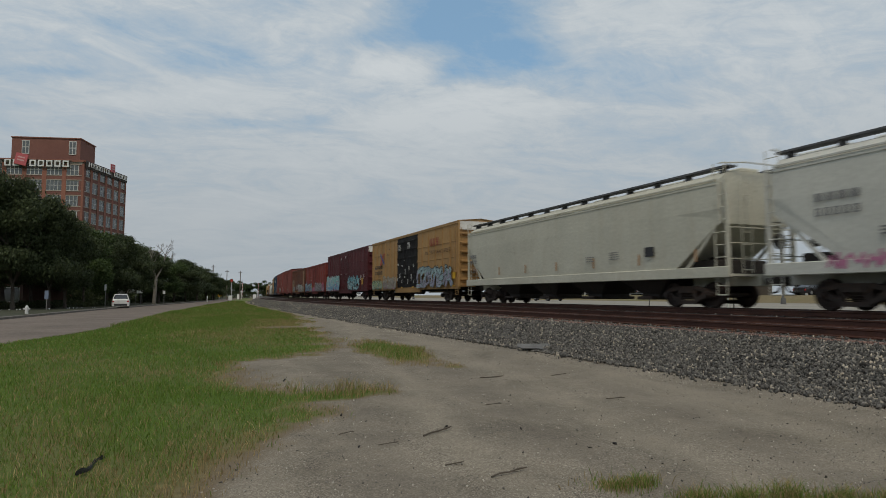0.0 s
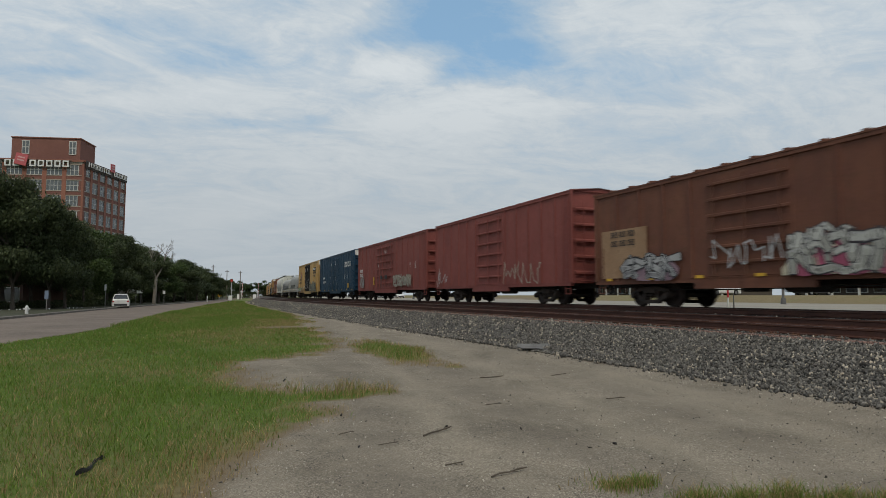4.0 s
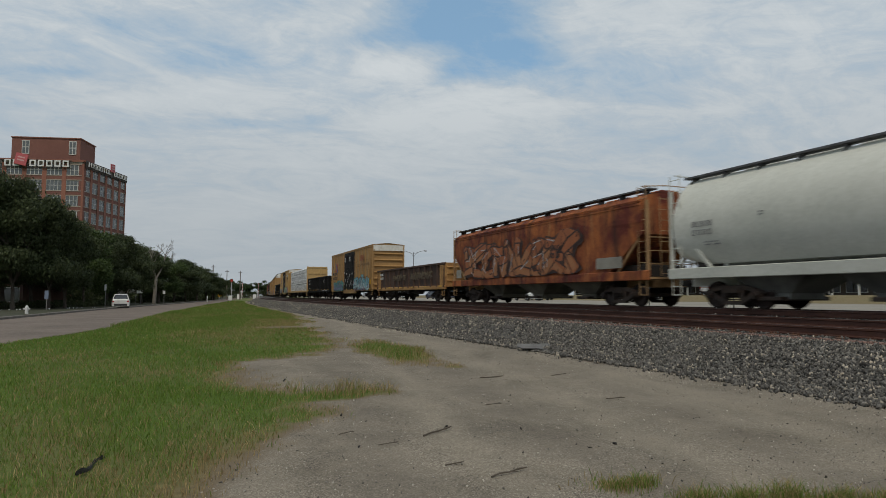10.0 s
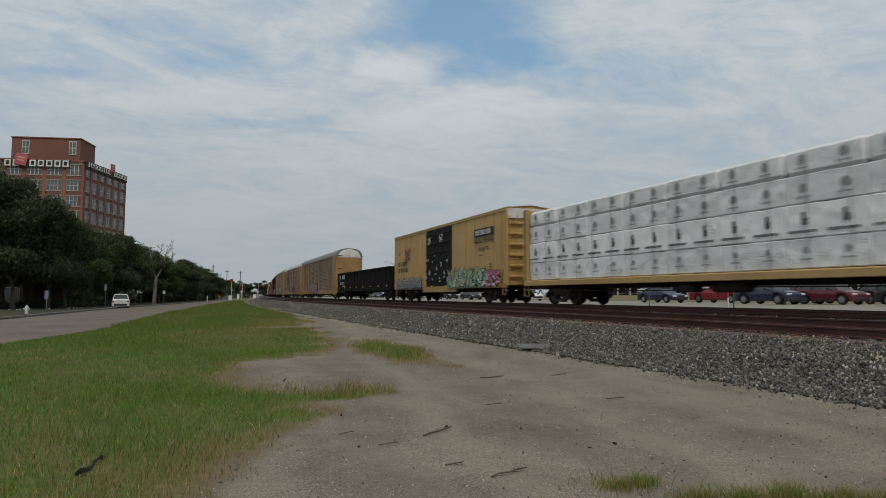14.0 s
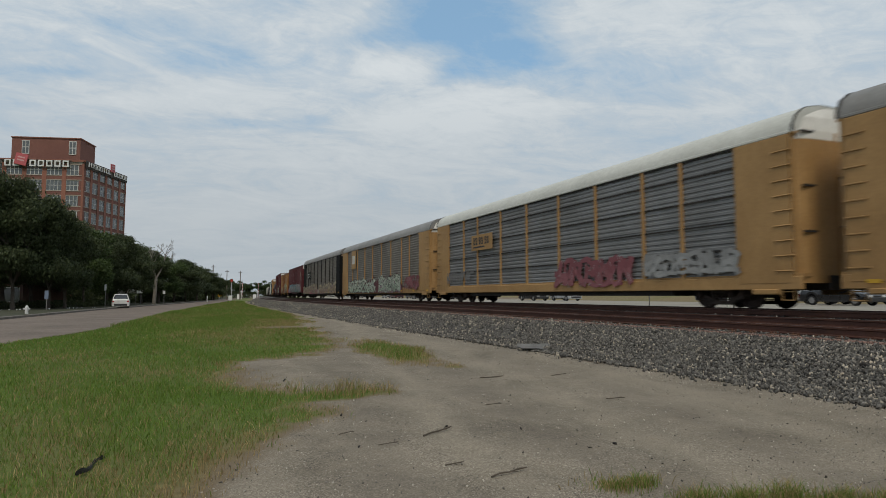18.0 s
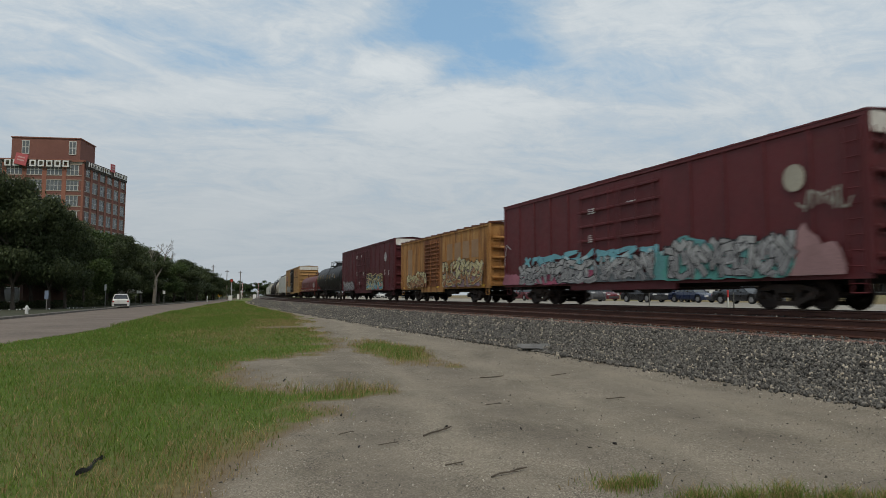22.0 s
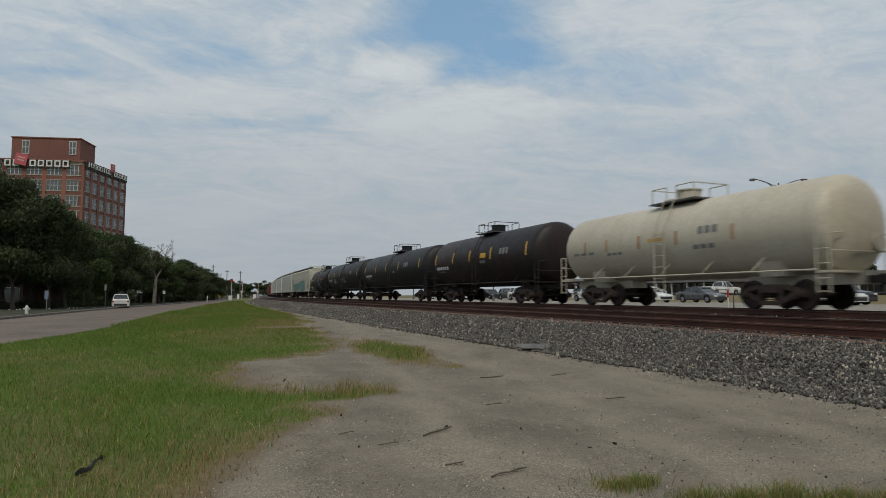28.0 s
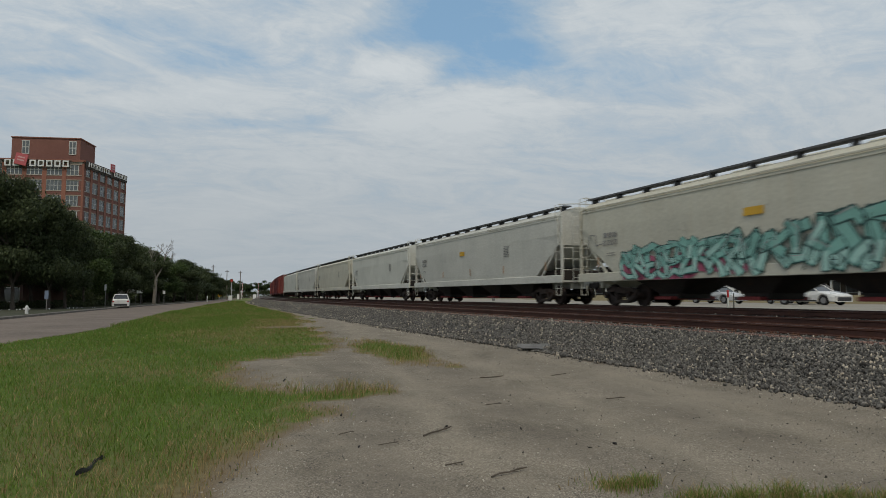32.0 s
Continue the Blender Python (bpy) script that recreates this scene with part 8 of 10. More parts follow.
        for s in (-1, 1):
            ya, yb = sorted((s * (h - e), s * (h - 0.34)))
            part("corner_wall", box(B(), sx * w - 0.06, sx * w + 0.0, ya, yb, z0, eave - 0.03, 0.01), frame_paint, car)
            dc = h - 1.5
            door = part("corner_door", box(B(), sx * w - 0.02, sx * w + 0.04, s * dc - 0.40, s * dc + 0.40, z0 + 0.3, eave - 0.42, 0.015), frame_paint, car)
            bm = B()
            for z, t in ((3.1, 0.05), (2.98, 0.05), (2.2, 0.05), (2.08, 0.05)):
                box(bm, sx * w + 0.04, sx * w + 0.044, s * dc - 0.15, s * dc + 0.15, z, z + t)
            part("stencil_lettering", bm, LETTER_G, door)
            part("warning_label", box(B(), sx * w + 0.04, sx * w + 0.044, s * dc - 0.17, s * dc + 0.17, 2.45, 2.66), REFLECT, door)
            part("hand_hole", box(B(), sx * w + 0.0, sx * w + 0.046, s * dc - 0.1, s * dc + 0.1, eave - 0.75, eave - 0.52), STEEL_DARK, door)
            bm = B()
            for d in (0.98, 2.02):
                box(bm, sx * w - 0.02, sx * w + 0.012, s * (h - d) - 0.03, s * (h - d) + 0.03, z0, eave - 0.04)
            box(bm, sx * w - 0.02, sx * w + 0.012, min(s * (h - 0.98), s * (h - 2.02)), max(s * (h - 0.98), s * (h - 2.02)), eave - 0.36, eave - 0.28)
            part("corner_seam", bm, STEEL_DARK, car)
            # a ladder between two upright plates
            bm = B()
            for d in (0.28, 0.88):
                box(bm, sx * w - 0.03, sx * w + 0.09, s * (h - d) - 0.035, s * (h - d) + 0.035, z0 + 0.05, eave - 0.05, 0.01)
            z = z0 + 0.35
            while z < eave - 0.3:
                rod(bm, (sx * (w + 0.07), s * (h - 0.28), z), (sx * (w + 0.07), s * (h - 0.88), z), 0.024, 5)
                z += 0.43
            steps_mesh(bm, sx * w, s * (h - 0.55), 0.3, z0)
            part("ladder", bm, frame_paint, car)
            part("corner_gusset", box(B(), sx * w - 0.02, sx * w + 0.12, s * (h - 1.15) - 1.0, s * (h - 1.15) + 1.0, eave - 0.06, eave + 0.03, 0.02), frame_paint, car)
            part("end_bracket", box(B(), sx * w - 0.1, sx * w + 0.1, s * (h - 1.25) - 0.45, s * (h - 1.25) + 0.45, 0.46, 0.62, 0.03), frame_paint, car)
    for s in (-1, 1):
        # shallow rounded end doors, and the pale cap over them
        pts = []
        for i in range(11):
            a = math.pi * i / 10
            pts.append((-math.cos(a) * (w - 0.05), (h - 0.36) + 0.34 * math.sin(a) ** 0.6))
        part("end_door", loft(B(), [[(x, s * y, za) for x, y in pts] for za in (z0, 3.0, 4.86)]), frame_paint, car)
        part("end_cap", loft(B(), [[(x, s * y, za) for x, y in pts] for za in (4.87, 5.12)] + [[(x * 0.88, s * (h - 0.36 + (y - h + 0.36) * 0.9), 5.52) for x, y in pts],
                                   [(x * 0.45, s * (h - 0.36 + (y - h + 0.36) * 0.6), 5.85) for x, y in pts]]), end_cap, car)
        bm = B()
        for x in (-0.04, 0.04):
            rod(bm, (x, s * (h - 0.0), z0 + 0.1), (x, s * (h - 0.02), 5.1), 0.02, 5)
        part("door_bolt", bm, frame_paint, car)
        bm = B()
        for z in (2.2, 3.5, 5.05):
            box(bm, -w + 0.15, -0.5, s * (h - 0.09) - 0.03, s * (h - 0.09) + 0.03, z, z + 0.06)
        part("door_latch", bm, STEEL_DARK, car)
    return car, n, h, -w - 0.10


def centerbeam(k, label, paint):
    """Centre-beam flat with both sides stacked with wrapped lumber."""
    car, n = wagon("centerbeam_flatcar", k, label)
    h, w = n / 2, 1.48
    running_gear(car, n, 2.5)
    part("deck", box(B(), -w, w, -h, h, 0.98, 1.16, 0.02), paint, car)
    bm = B()
    for sx in (-1, 1):
        box(bm, sx * w - 0.05, sx * w + 0.05, -h, h, 0.9, 1.14, 0.02)
        for i in range(30):
            y = h - 0.6 - (n - 1.2) * i / 29
            box(bm, sx * w + 0.0, sx * w + 0.1, y - 0.06, y + 0.06, 0.96, 1.1, 0.01)
    part("side_sill", bm, paint, car)
    bm = box(B(), -0.08, 0.08, -h + 0.3, h - 0.3, 4.1, 4.4)
    for i in range(9):
        y = -h + 1.0 + (n - 2.0) * i / 8
        box(bm, -0.08, 0.08, y - 0.12, y + 0.12, 1.1, 4.2)
    part("centre_beam", bm, paint, car)
    for s in (-1, 1):
        bm = box(B(), -w, w, s * (h - 0.1) - 0.06, s * (h - 0.1) + 0.06, 1.1, 4.7, 0.02)
        for x in (-w + 0.09, -0.55, 0.55, w - 0.09):
            box(bm, x - 0.09, x + 0.09, min(s * (h - 0.3), s * (h + 0.06)), max(s * (h - 0.3), s * (h + 0.06)), 1.1, 4.74, 0.02)
        for z in (1.9, 2.8, 3.7, 4.62):
            box(bm, -w, w, min(s * (h - 0.1), s * (h + 0.05)), max(s * (h - 0.1), s * (h + 0.05)), z - 0.05, z + 0.05)
        part("bulkhead", bm, paint, car)
        bm = B()
        for x in (-w, w):
            ladder(bm, x + (0.03 if x > 0 else -0.03), s * (h - 0.1), 1.2, 4.6, 0.38)
            steps_mesh(bm, x, s * (h - 0.2), 0.4, 1.0)
        part("ladder", bm, paint, car)
    rng = random.Random(8)
    cols, tiers = 9, ((1.18, 2.02, WRAP_G), (2.03, 2.98, WRAP), (2.99, 3.80, WRAP_G), (3.81, 4.55, WRAP_G))
    span = (n - 0.8) / cols
    for sx in (-1, 1):
        for i in range(cols):
            y = h - 0.4 - span * (i + 0.5)
            for ti, (a, b, mt) in enumerate(tiers):
                bm = B()
                q = rng.uniform(-0.01, 0.015)
                box(bm, min(sx * 0.12, sx * (1.36 + q)), max(sx * 0.12, sx * (1.36 + q)), y - span / 2 + 0.006, y + span / 2 - 0.006, a, b, 0.03 if ti < 3 else 0.10)
                if sx < 0:
                    bmesh.ops.subdivide_edges(bm, edges=[e for e in bm.edges if e.calc_length() > 0.4], cuts=9, use_grid_fill=True)
                    for v in bm.verts:
                        if v.co.x < -1.2:
                            v.co.x += 0.028 * noise.noise((v.co.y * 2.6 + v.co.z * 1.4, v.co.z * 2.1, i * 3.0 + ti)) + 0.018 * noise.noise((v.co.y * 6.0 - v.co.z * 3.0, v.co.z * 2.0, 9.0)) - 0.01
                        v.co.z += 0.02 * noise.noise((v.co.y * 1.3, v.co.x, ti * 5.0))
                bu = part("lumber_bundle", bm, mt, car, "plastic-wrapped lumber bundle")
                if sx < 0:
                    bm, strip = B(), B()
                    xs = -(1.40 + q)
                    for o in (span * 0.25, -span * 0.25):
                        c = y + o
                        if ti == 1:
                            box(bm, xs - 0.004, xs, c - 0.03, c + 0.07, a + 0.36, a + 0.72)
                            box(bm, xs - 0.004, xs, c - 0.09, c - 0.03, a + 0.36, a + 0.56)
                            for k2 in range(8):
                                box(strip, xs - 0.004, xs, c + 0.42 - 0.11 * k2, c + 0.50 - 0.11 * k2, a + 0.14, a + 0.22)
                        else:
                            r, z = (0.12, a + 0.42) if ti >= 2 else (0.09, a + 0.5)
                            bm.faces.new([bm.verts.new((xs - 0.004, c + r * math.cos(t), z + r * 1.25 * max(math.sin(t), -0.75))) for t in (k2 * math.tau / 12 for k2 in range(12))])
                            for k2 in range(4):
                                box(strip, xs - 0.004, xs, c + 0.12 - 0.1 * k2, c + 0.19 - 0.1 * k2, z - 0.26, z - 0.21)
                    part("printed_mark", bm, STENCIL_K if ti == 1 else STENCIL_G, bu)
                    part("printed_strip", strip, STENCIL_K if ti == 1 else STENCIL_G, bu)
        bm = B()
        for i in range(cols * 2):
            y = h - 0.7 - (n - 1.4) * i / (cols * 2 - 1)
            pipe(bm, [(sx * 1.43, y, 1.1), (sx * 1.41, y, 4.4), (sx * 0.1, y, 4.6)], 0.008, 4)
        part("tie_down_cable", bm, STEEL_DARK, car)
    return car, n, h, -1.42


# far end and near end of each wagon along the line at the start, in metres
FAR_END = (13.12, 34.04, 55.09, 75.99, 93.41, 110.82, 128.72, 149.99, 170.99, 191.43, 205.17, 220.76, 239.52, 258.71, 275.86, 296.06, 313.99, 337.62, 358.72, 380.27,
           409.1, 437.3, 466.0, 494.3, 515.04, 532.46, 553.58, 570.08, 585.51, 607.92, 627.54, 641.95, 657.75, 676.3, 694.22, 707.58, 729.26, 750.25, 769.94, 790.64,
           810.69, 834.4, 852.0, 873.0, 894.0, 915.0, 936.0)
GAPS = {1: 1.3, 4: 1.8, 5: 1.75, 6: 1.75, 7: 1.75, 8: 1.8, 9: 1.8, 10: 1.8, 12: 1.2, 13: 1.3, 14: 1.0, 15: 1.3, 16: 1.8, 17: 1.3, 18: 1.4, 19: 1.8, 20: 1.4, 21: 1.0, 22: 0.9,
        23: 0.9, 24: 0.9, 25: 1.6, 26: 1.8, 27: 1.8, 28: 1.2, 29: 1.3, 30: 2.1, 31: 1.2, 32: 1.6, 33: 1.9, 34: 1.4, 35: 1.35, 36: 1.6}
PLACES = {}
for _i, _p in enumerate(FAR_END, 1):
    _q = FAR_END[_i - 2] if _i > 1 else _p - 21.0
    PLACES[_i] = (_p, _q + GAPS.get(_i, 1.25))


def move_train():
    for car, mid, car_len in TRAIN:
        rows = []
        for i in range(33):
            t = float(i)
            s = mid - (RUN[0] * t + RUN[1] * (t / 32) ** 2 + RUN[2] * (t / 32) ** 3)
            a, b = s + car_len * 0.38, s - car_len * 0.38
            xa, xb = sway(a), sway(b)
            rows.append((t, pose(TRACK_X + (xa + xb) / 2, s, RAIL_Z, 0, 0, -math.degrees(math.atan2(xa - xb, a - b)))))
        walk(car, rows)


def swash(car, sx, y, z, w):
    """Two crossed flashes, red and blue, as painted on the yellow cars."""
    for m, d, o in ((PAINT_RED, 1, 0.0), (PAINT_BLUE, -1, 0.004)):
        bm = B()
        stroke(bm, (y + w / 2, z - d * w * 0.42), (y - w / 2, z + d * w * 0.42), w * 0.2, sx - o)
        part("painted_emblem", bm, m, car)


def disc(car, sx, y, z, r, m, name="painted_emblem"):
    bm = B()
    bm.faces.new([bm.verts.new((sx, y + r * math.cos(a), z + r * 1.15 * math.sin(a))) for a in (i * math.tau / 20 for i in range(20))])
    part(name, bm, m, car)


def patch(car, sx, y0, y1, z0, z1, m, name="painted_panel", label=""):
    return part(name, box(B(), sx - 0.004, sx + 0.004, min(y0, y1), max(y0, y1), z0, z1), m, car, label)


def blocks(car, sx, y, z, step, h, kinds, m):
    """A painted company mark: one plain chunky shape after another."""
    t = h * 0.24
    for i, k in enumerate(kinds):
        a = y - i * step
        b = a - step * 0.62
        # a plain frame with an open middle
        bm = B()
        box(bm, sx - 0.005, sx, a - t, a, z, z + h)
        box(bm, sx - 0.005, sx, b, b + t, z, z + h)
        box(bm, sx - 0.005, sx, b + t, a - t, z + h - t, z + h)
        box(bm, sx - 0.005, sx, b + t, a - t, z, z + t)
        part("sign_block", bm, m, car)


def small_print(car, sx, spots, m, seed):
    """Groups of stencil lines: y of the left end, z of the top line, lines, width."""
    rng = random.Random(seed)
    rows = []
    for y, z, lines, w in spots:
        for i in range(lines):
            rows.append((y, z - 0.085 * i, w * 0.72 * rng.uniform(0.7, 1.0), 0.045, rng.choice((2, 3, 4))))
    bars(car, sx, rows, m)


def reflectors(car, sx, h, n, count=8, z=1.08):
    bm = B()
    for i in range(count):
        y = h - 0.8 - (n - 1.6) * i / (count - 1)
        box(bm, sx - 0.004, sx, y - 0.35, y, z, z + 0.1)
    part("reflective_strip", bm, REFLECT, car)


def streaked_tape(car, sx, h, n, count=7, z=1.55, tall=0.42):
    """Upright orange-brown tape marks along a hopper's foot."""
    bm = B()
    for i in range(count):
        y = h - 1.4 - (n - 2.8) * i / (count - 1)
        box(bm, sx - 0.004, sx, y - 0.09, y, z, z + tall)
    part("reflective_strip", bm, surface("faded orange tape", (0.42, 0.24, 0.12), (0.32, 0.17, 0.08), rough=0.6), car)


def yellow_box(k, label, seed, tall=5.1, banded=False, paint=None, tags=(), slogan=False, sign=True):
    car, n, h, sx = boxcar(k, label, paint or YELLOW, tall, (0.375, 0.615), DOOR_BLACK, WHITE, ribs=15, bands=(1.9, 2.9, 3.9) if banded else (), end_ribs=6)
    door_x = sx - 0.02
    small_print(car, door_x, [(h - 0.41 * n, 4.4, 6, 1.0), (h - 0.52 * n, 4.45, 6, 1.0), (h - 0.40 * n, 2.9, 2, 0.6), (h - 0.47 * n, 3.1, 1, 0.5), (h - 0.53 * n, 2.6, 4, 0.5),
                              (h - 0.42 * n, 2.1, 4, 0.5), (h - 0.49 * n, 2.4, 5, 0.3), (h - 0.56 * n, 2.0, 6, 0.45), (h - 0.385 * n, 1.75, 3, 0.5), (h - 0.45 * n, 1.6, 3, 0.25), (h - 0.48 * n, 1.9, 2, 0.4),
                              (h - 0.52 * n, 1.6, 4, 0.35), (h - 0.585 * n, 2.75, 3, 0.35), (h - 0.59 * n, 1.55, 3, 0.3), (h - 0.45 * n, 2.75, 2, 0.3)], LETTER_W, seed)
    swash(car, sx + 0.03, h - 0.17 * n, 3.55, 1.0)
    small_print(car, sx + 0.08, [(h - 0.05 * n, 3.7, 2, 0.7), (h - 0.24 * n, 3.9, 2, 0.6), (h - 0.26 * n, 4.3, 1, 0.5)], LETTER_K, seed + 1)
    bars(car, sx + 0.08, [(h - 0.05 * n, 2.75, 2.4, 0.28, 4), (h - 0.05 * n, 2.25, 2.4, 0.28, 4)], LETTER_K, "car_number")
    if sign:
        if slogan:
            patch(car, sx + 0.03, h - 0.80 * n, h - 0.93 * n, 3.82, 4.28, LETTER_K, "sign_panel")
            bars(car, sx + 0.02, [(h - 0.81 * n, 3.92, 2.1, 0.27, 3)], LETTER_W, "sign_bars")
            for text, z in (("Railcar Pooling", 3.45), ("Experts", 3.02)):
                words(car, sx + 0.03, text, h - 0.865 * n, z, 0.42, LETTER_K, 0.15)
            small_print(car, sx + 0.03, [(h - 0.83 * n, 2.7, 1, 1.0)], LETTER_K, seed)
        else:
            bm = B()
            for k2 in range(3):
                a = h - 0.765 * n - 0.6 * k2
                stroke(bm, (a + 0.16, 3.9), (a + 0.10, 4.3), 0.14, sx + 0.03)
                stroke(bm, (a - 0.10, 3.9), (a - 0.16, 4.3), 0.14, sx + 0.03)
            part("painted_emblem", bm, surface("weathered red sign", (0.27, 0.05, 0.035), (0.20, 0.05, 0.03), rough=0.7, scale=2.0), car)
            words(car, sx + 0.05, "RAIL CAR POOLING EXPERTS", h - 0.825 * n, 3.28, 0.36, surface("weathered brown lettering", (0.10, 0.06, 0.035), (0.15, 0.09, 0.045), rough=0.7))
    small_print(car, sx + 0.05, [(h - 0.75 * n, 1.9, 4, 0.5), (h - 0.9 * n, 2.2, 4, 0.5)], LETTER_K, seed + 3)
    patch(car, sx + 0.05, h - 0.955 * n, h - 0.98 * n, 1.5, 1.9, REFLECT, "reflective_panel")
    reflectors(car, sx + 0.03, h, n, 8, 1.0)
    for i, (a, b, z0, z1, key) in enumerate(tags):
        tag_paint(car, sx - 0.03, h - a * n, h - b * n, z0, z1, key, seed * 7 + i)
    for s in (-1,):
        bars_end(car, h, tall)
    return car


def bars_end(car, h, tall):
    bm = B()
    for x, w in ((-0.9, 0.7), (0.35, 0.7)):
        box(bm, x, x + w, -h - 0.02, -h - 0.011, tall - 0.2, tall - 0.12)
    part("stencil_lettering", bm, LETTER_G, car)


def make_cars():
    # 1, 2: long plastic-pellet hoppers
    car, n, h, sx = hopper(1, "pale grey covered hopper with black lettering", PALE)
    bars(car, sx, [(h - 0.085 * n, 2.95, 1.3, 0.22, 4), (h - 0.085 * n, 2.55, 1.3, 0.22, 5)], LETTER_G, "car_number")
    small_print(car, sx, [(h - 0.17 * n, 2.1, 3, 1.6)], LETTER_G, 1)
    scrawl(car, sx, h - 0.10 * n, h - 0.19 * n, 1.15, 1.55, spray("pink", 0), 1, 0.07)
    car, n, h, sx = hopper(2, "cream covered hopper with faint rust streaks", CREAM)
    bars(car, sx, [(h - 0.03 * n, 2.6, 0.9, 0.2, 3), (h - 0.03 * n, 2.28, 0.9, 0.2, 4)], LETTER_G, "car_number")
    small_print(car, sx, [(h - 0.05 * n, 1.95, 3, 1.0), (h - 0.62 * n, 2.0, 3, 0.9), (h - 0.70 * n, 2.1, 4, 0.9)], LETTER_G, 2)
    patch(car, sx, h - 0.805 * n, h - 0.83 * n, 1.85, 2.2, LETTER_K)
    streaked_tape(car, sx, h, n)

    # 3: yellow double-door boxcar
    yellow_box(3, "yellow boxcar with black plug doors and graffiti", 3, banded=True, tags=((0.635, 0.955, 1.0, 2.45, "greylilac"), (0.20, 0.37, 1.0, 2.0, "pale"), (0.02, 0.17, 1.0, 1.8, "green")), sign=True)

    # 4: tall maroon boxcar
    car, n, h, sx = boxcar(4, "tall dark maroon boxcar with cyan graffiti", MAROON, 5.1, (0.38, 0.62), None, WHITE, 15, (1.9, 2.85, 3.8))
    small_print(car, sx - 0.02, [(h - 0.41 * n, 4.5, 4, 0.9), (h - 0.53 * n, 4.6, 3, 0.9), (h - 0.42 * n, 2.9, 3, 0.5), (h - 0.55 * n, 2.7, 2, 0.4)], LETTER_W, 4)
    small_print(car, sx + 0.05, [(h - 0.86 * n, 2.4, 6, 0.9), (h - 0.93 * n, 2.4, 5, 0.6)], LETTER_W, 5)
    tag_paint(car, sx - 0.03, h - 0.01 * n, h - 0.36 * n, 1.0, 2.65, "cyanwhite", 41, 4)
    tag_paint(car, sx - 0.03, h - 0.60 * n, h - 0.86 * n, 1.0, 2.45, "cyan", 42, 5)
    patch(car, sx + 0.02, h - 0.90 * n, h - 0.925 * n, 1.5, 2.1, REFLECT)

    # 5: red single-door boxcar
    car, n, h, sx = boxcar(5, "weathered red boxcar with silver graffiti low on its side", RED, 4.5, (0.40, 0.60), None, None, 11)
    small_print(car, sx + 0.05, [(h - 0.26 * n, 3.0, 1, 0.3), (h - 0.30 * n, 3.0, 1, 0.5), (h - 0.3 * n, 2.6, 2, 0.6)], LETTER_W, 6)
    tag_paint(car, sx - 0.03, h - 0.01 * n, h - 0.38 * n, 1.0, 2.1, "skyblue", 51, 5)
    wash(car, sx - 0.018, h - 0.60 * n, h - 0.93 * n, 0.98, 1.42, (0.10, 0.36, 0.31), 1)
    wash(car, sx - 0.016, h - 0.36 * n, h - 0.60 * n, 0.98, 1.75, (0.44, 0.12, 0.19), 2)
    wash(car, sx - 0.017, h - 0.84 * n, h - 1.0 * n, 0.98, 2.25, (0.46, 0.12, 0.19), 3)
    wash(car, sx - 0.017, h - 0.0 * n, h - 0.08 * n, 0.98, 1.5, (0.44, 0.12, 0.19), 4)
    wash(car, sx - 0.015, h - 0.24 * n, h - 0.41 * n, 0.98, 2.0, (0.46, 0.40, 0.17), 5)
    tag_paint(car, sx - 0.05, h - 0.56 * n, h - 0.88 * n, 1.05, 2.1, "silver", 52, 5)
    scrawl(car, sx - 0.02, h - 0.02 * n, h - 0.12 * n, 1.6, 2.4, spray("cyan", 0), 53)
    tag_paint(car, sx - 0.02, h - 0.88 * n, h - 0.99 * n, 1.0, 1.8, "pink", 54, 2)

    # 6: brown boxcar with bare tan panels
    car, n, h, sx = boxcar(6, "rusted brown boxcar with tan patches and white graffiti", BROWN, 4.52, (0.38, 0.58), None, None, 12, ridged_roof=True)
    patch(car, sx + 0.08, h - 0.03 * n, h - 0.20 * n, 1.1, 3.0, TAN, label="bare tan patch")
    patch(car, sx + 0.08, h - 0.87 * n, h - 0.985 * n, 1.1, 4.15, TAN, label="bare tan patch")
    bars(car, sx + 0.06, [(h - 0.07 * n, 2.7, 1.5, 0.22, 3), (h - 0.07 * n, 2.35, 1.5, 0.22, 3)], LETTER_K, "car_number")
    tag_paint(car, sx - 0.04, h - 0.58 * n, h - 0.88 * n, 1.0, 2.3, "white", 61, 5, 0.05)
    wash(car, sx - 0.028, h - 0.56 * n, h - 0.90 * n, 1.0, 2.1, (0.50, 0.45, 0.33), 6)
    tag_paint(car, sx + 0.02, h - 0.12 * n, h - 0.30 * n, 1.0, 1.9, "silver", 62, 3)
    tag_paint(car, sx - 0.03, h - 0.90 * n, h - 0.99 * n, 1.1, 1.9, "pale", 63, 2)
    scrawl(car, sx - 0.05, h - 0.40 * n, h - 0.56 * n, 1.2, 2.2, spray("chalk", 0), 64)
    reflectors(car, sx + 0.03, h, n, 7, 1.0)

    # 7, 8: red boxcars
    car, n, h, sx = boxcar(7, "sun-bleached red boxcar with pale scrawled tags", RED_B, 5.08, (0.40, 0.60), None, None, 13)
    scrawl(car, sx - 0.03, h - 0.03 * n, h - 0.14 * n, 1.0, 2.2, spray("chalk", 0), 71)
    scrawl(car, sx - 0.03, h - 0.62 * n, h - 0.85 * n, 1.0, 2.2, spray("pale", 0), 72)
    car, n, h, sx = boxcar(8, "long sun-bleached red boxcar with twin plug doors", RED_B, 5.08, (0.34, 0.60), None, None, 14)
    patch(car, sx + 0.10, h - 0.035 * n, h - 0.125 * n, 1.9, 3.05, surface("repainted red panel", (0.25, 0.075, 0.062), (0.21, 0.06, 0.05), rough=0.7))
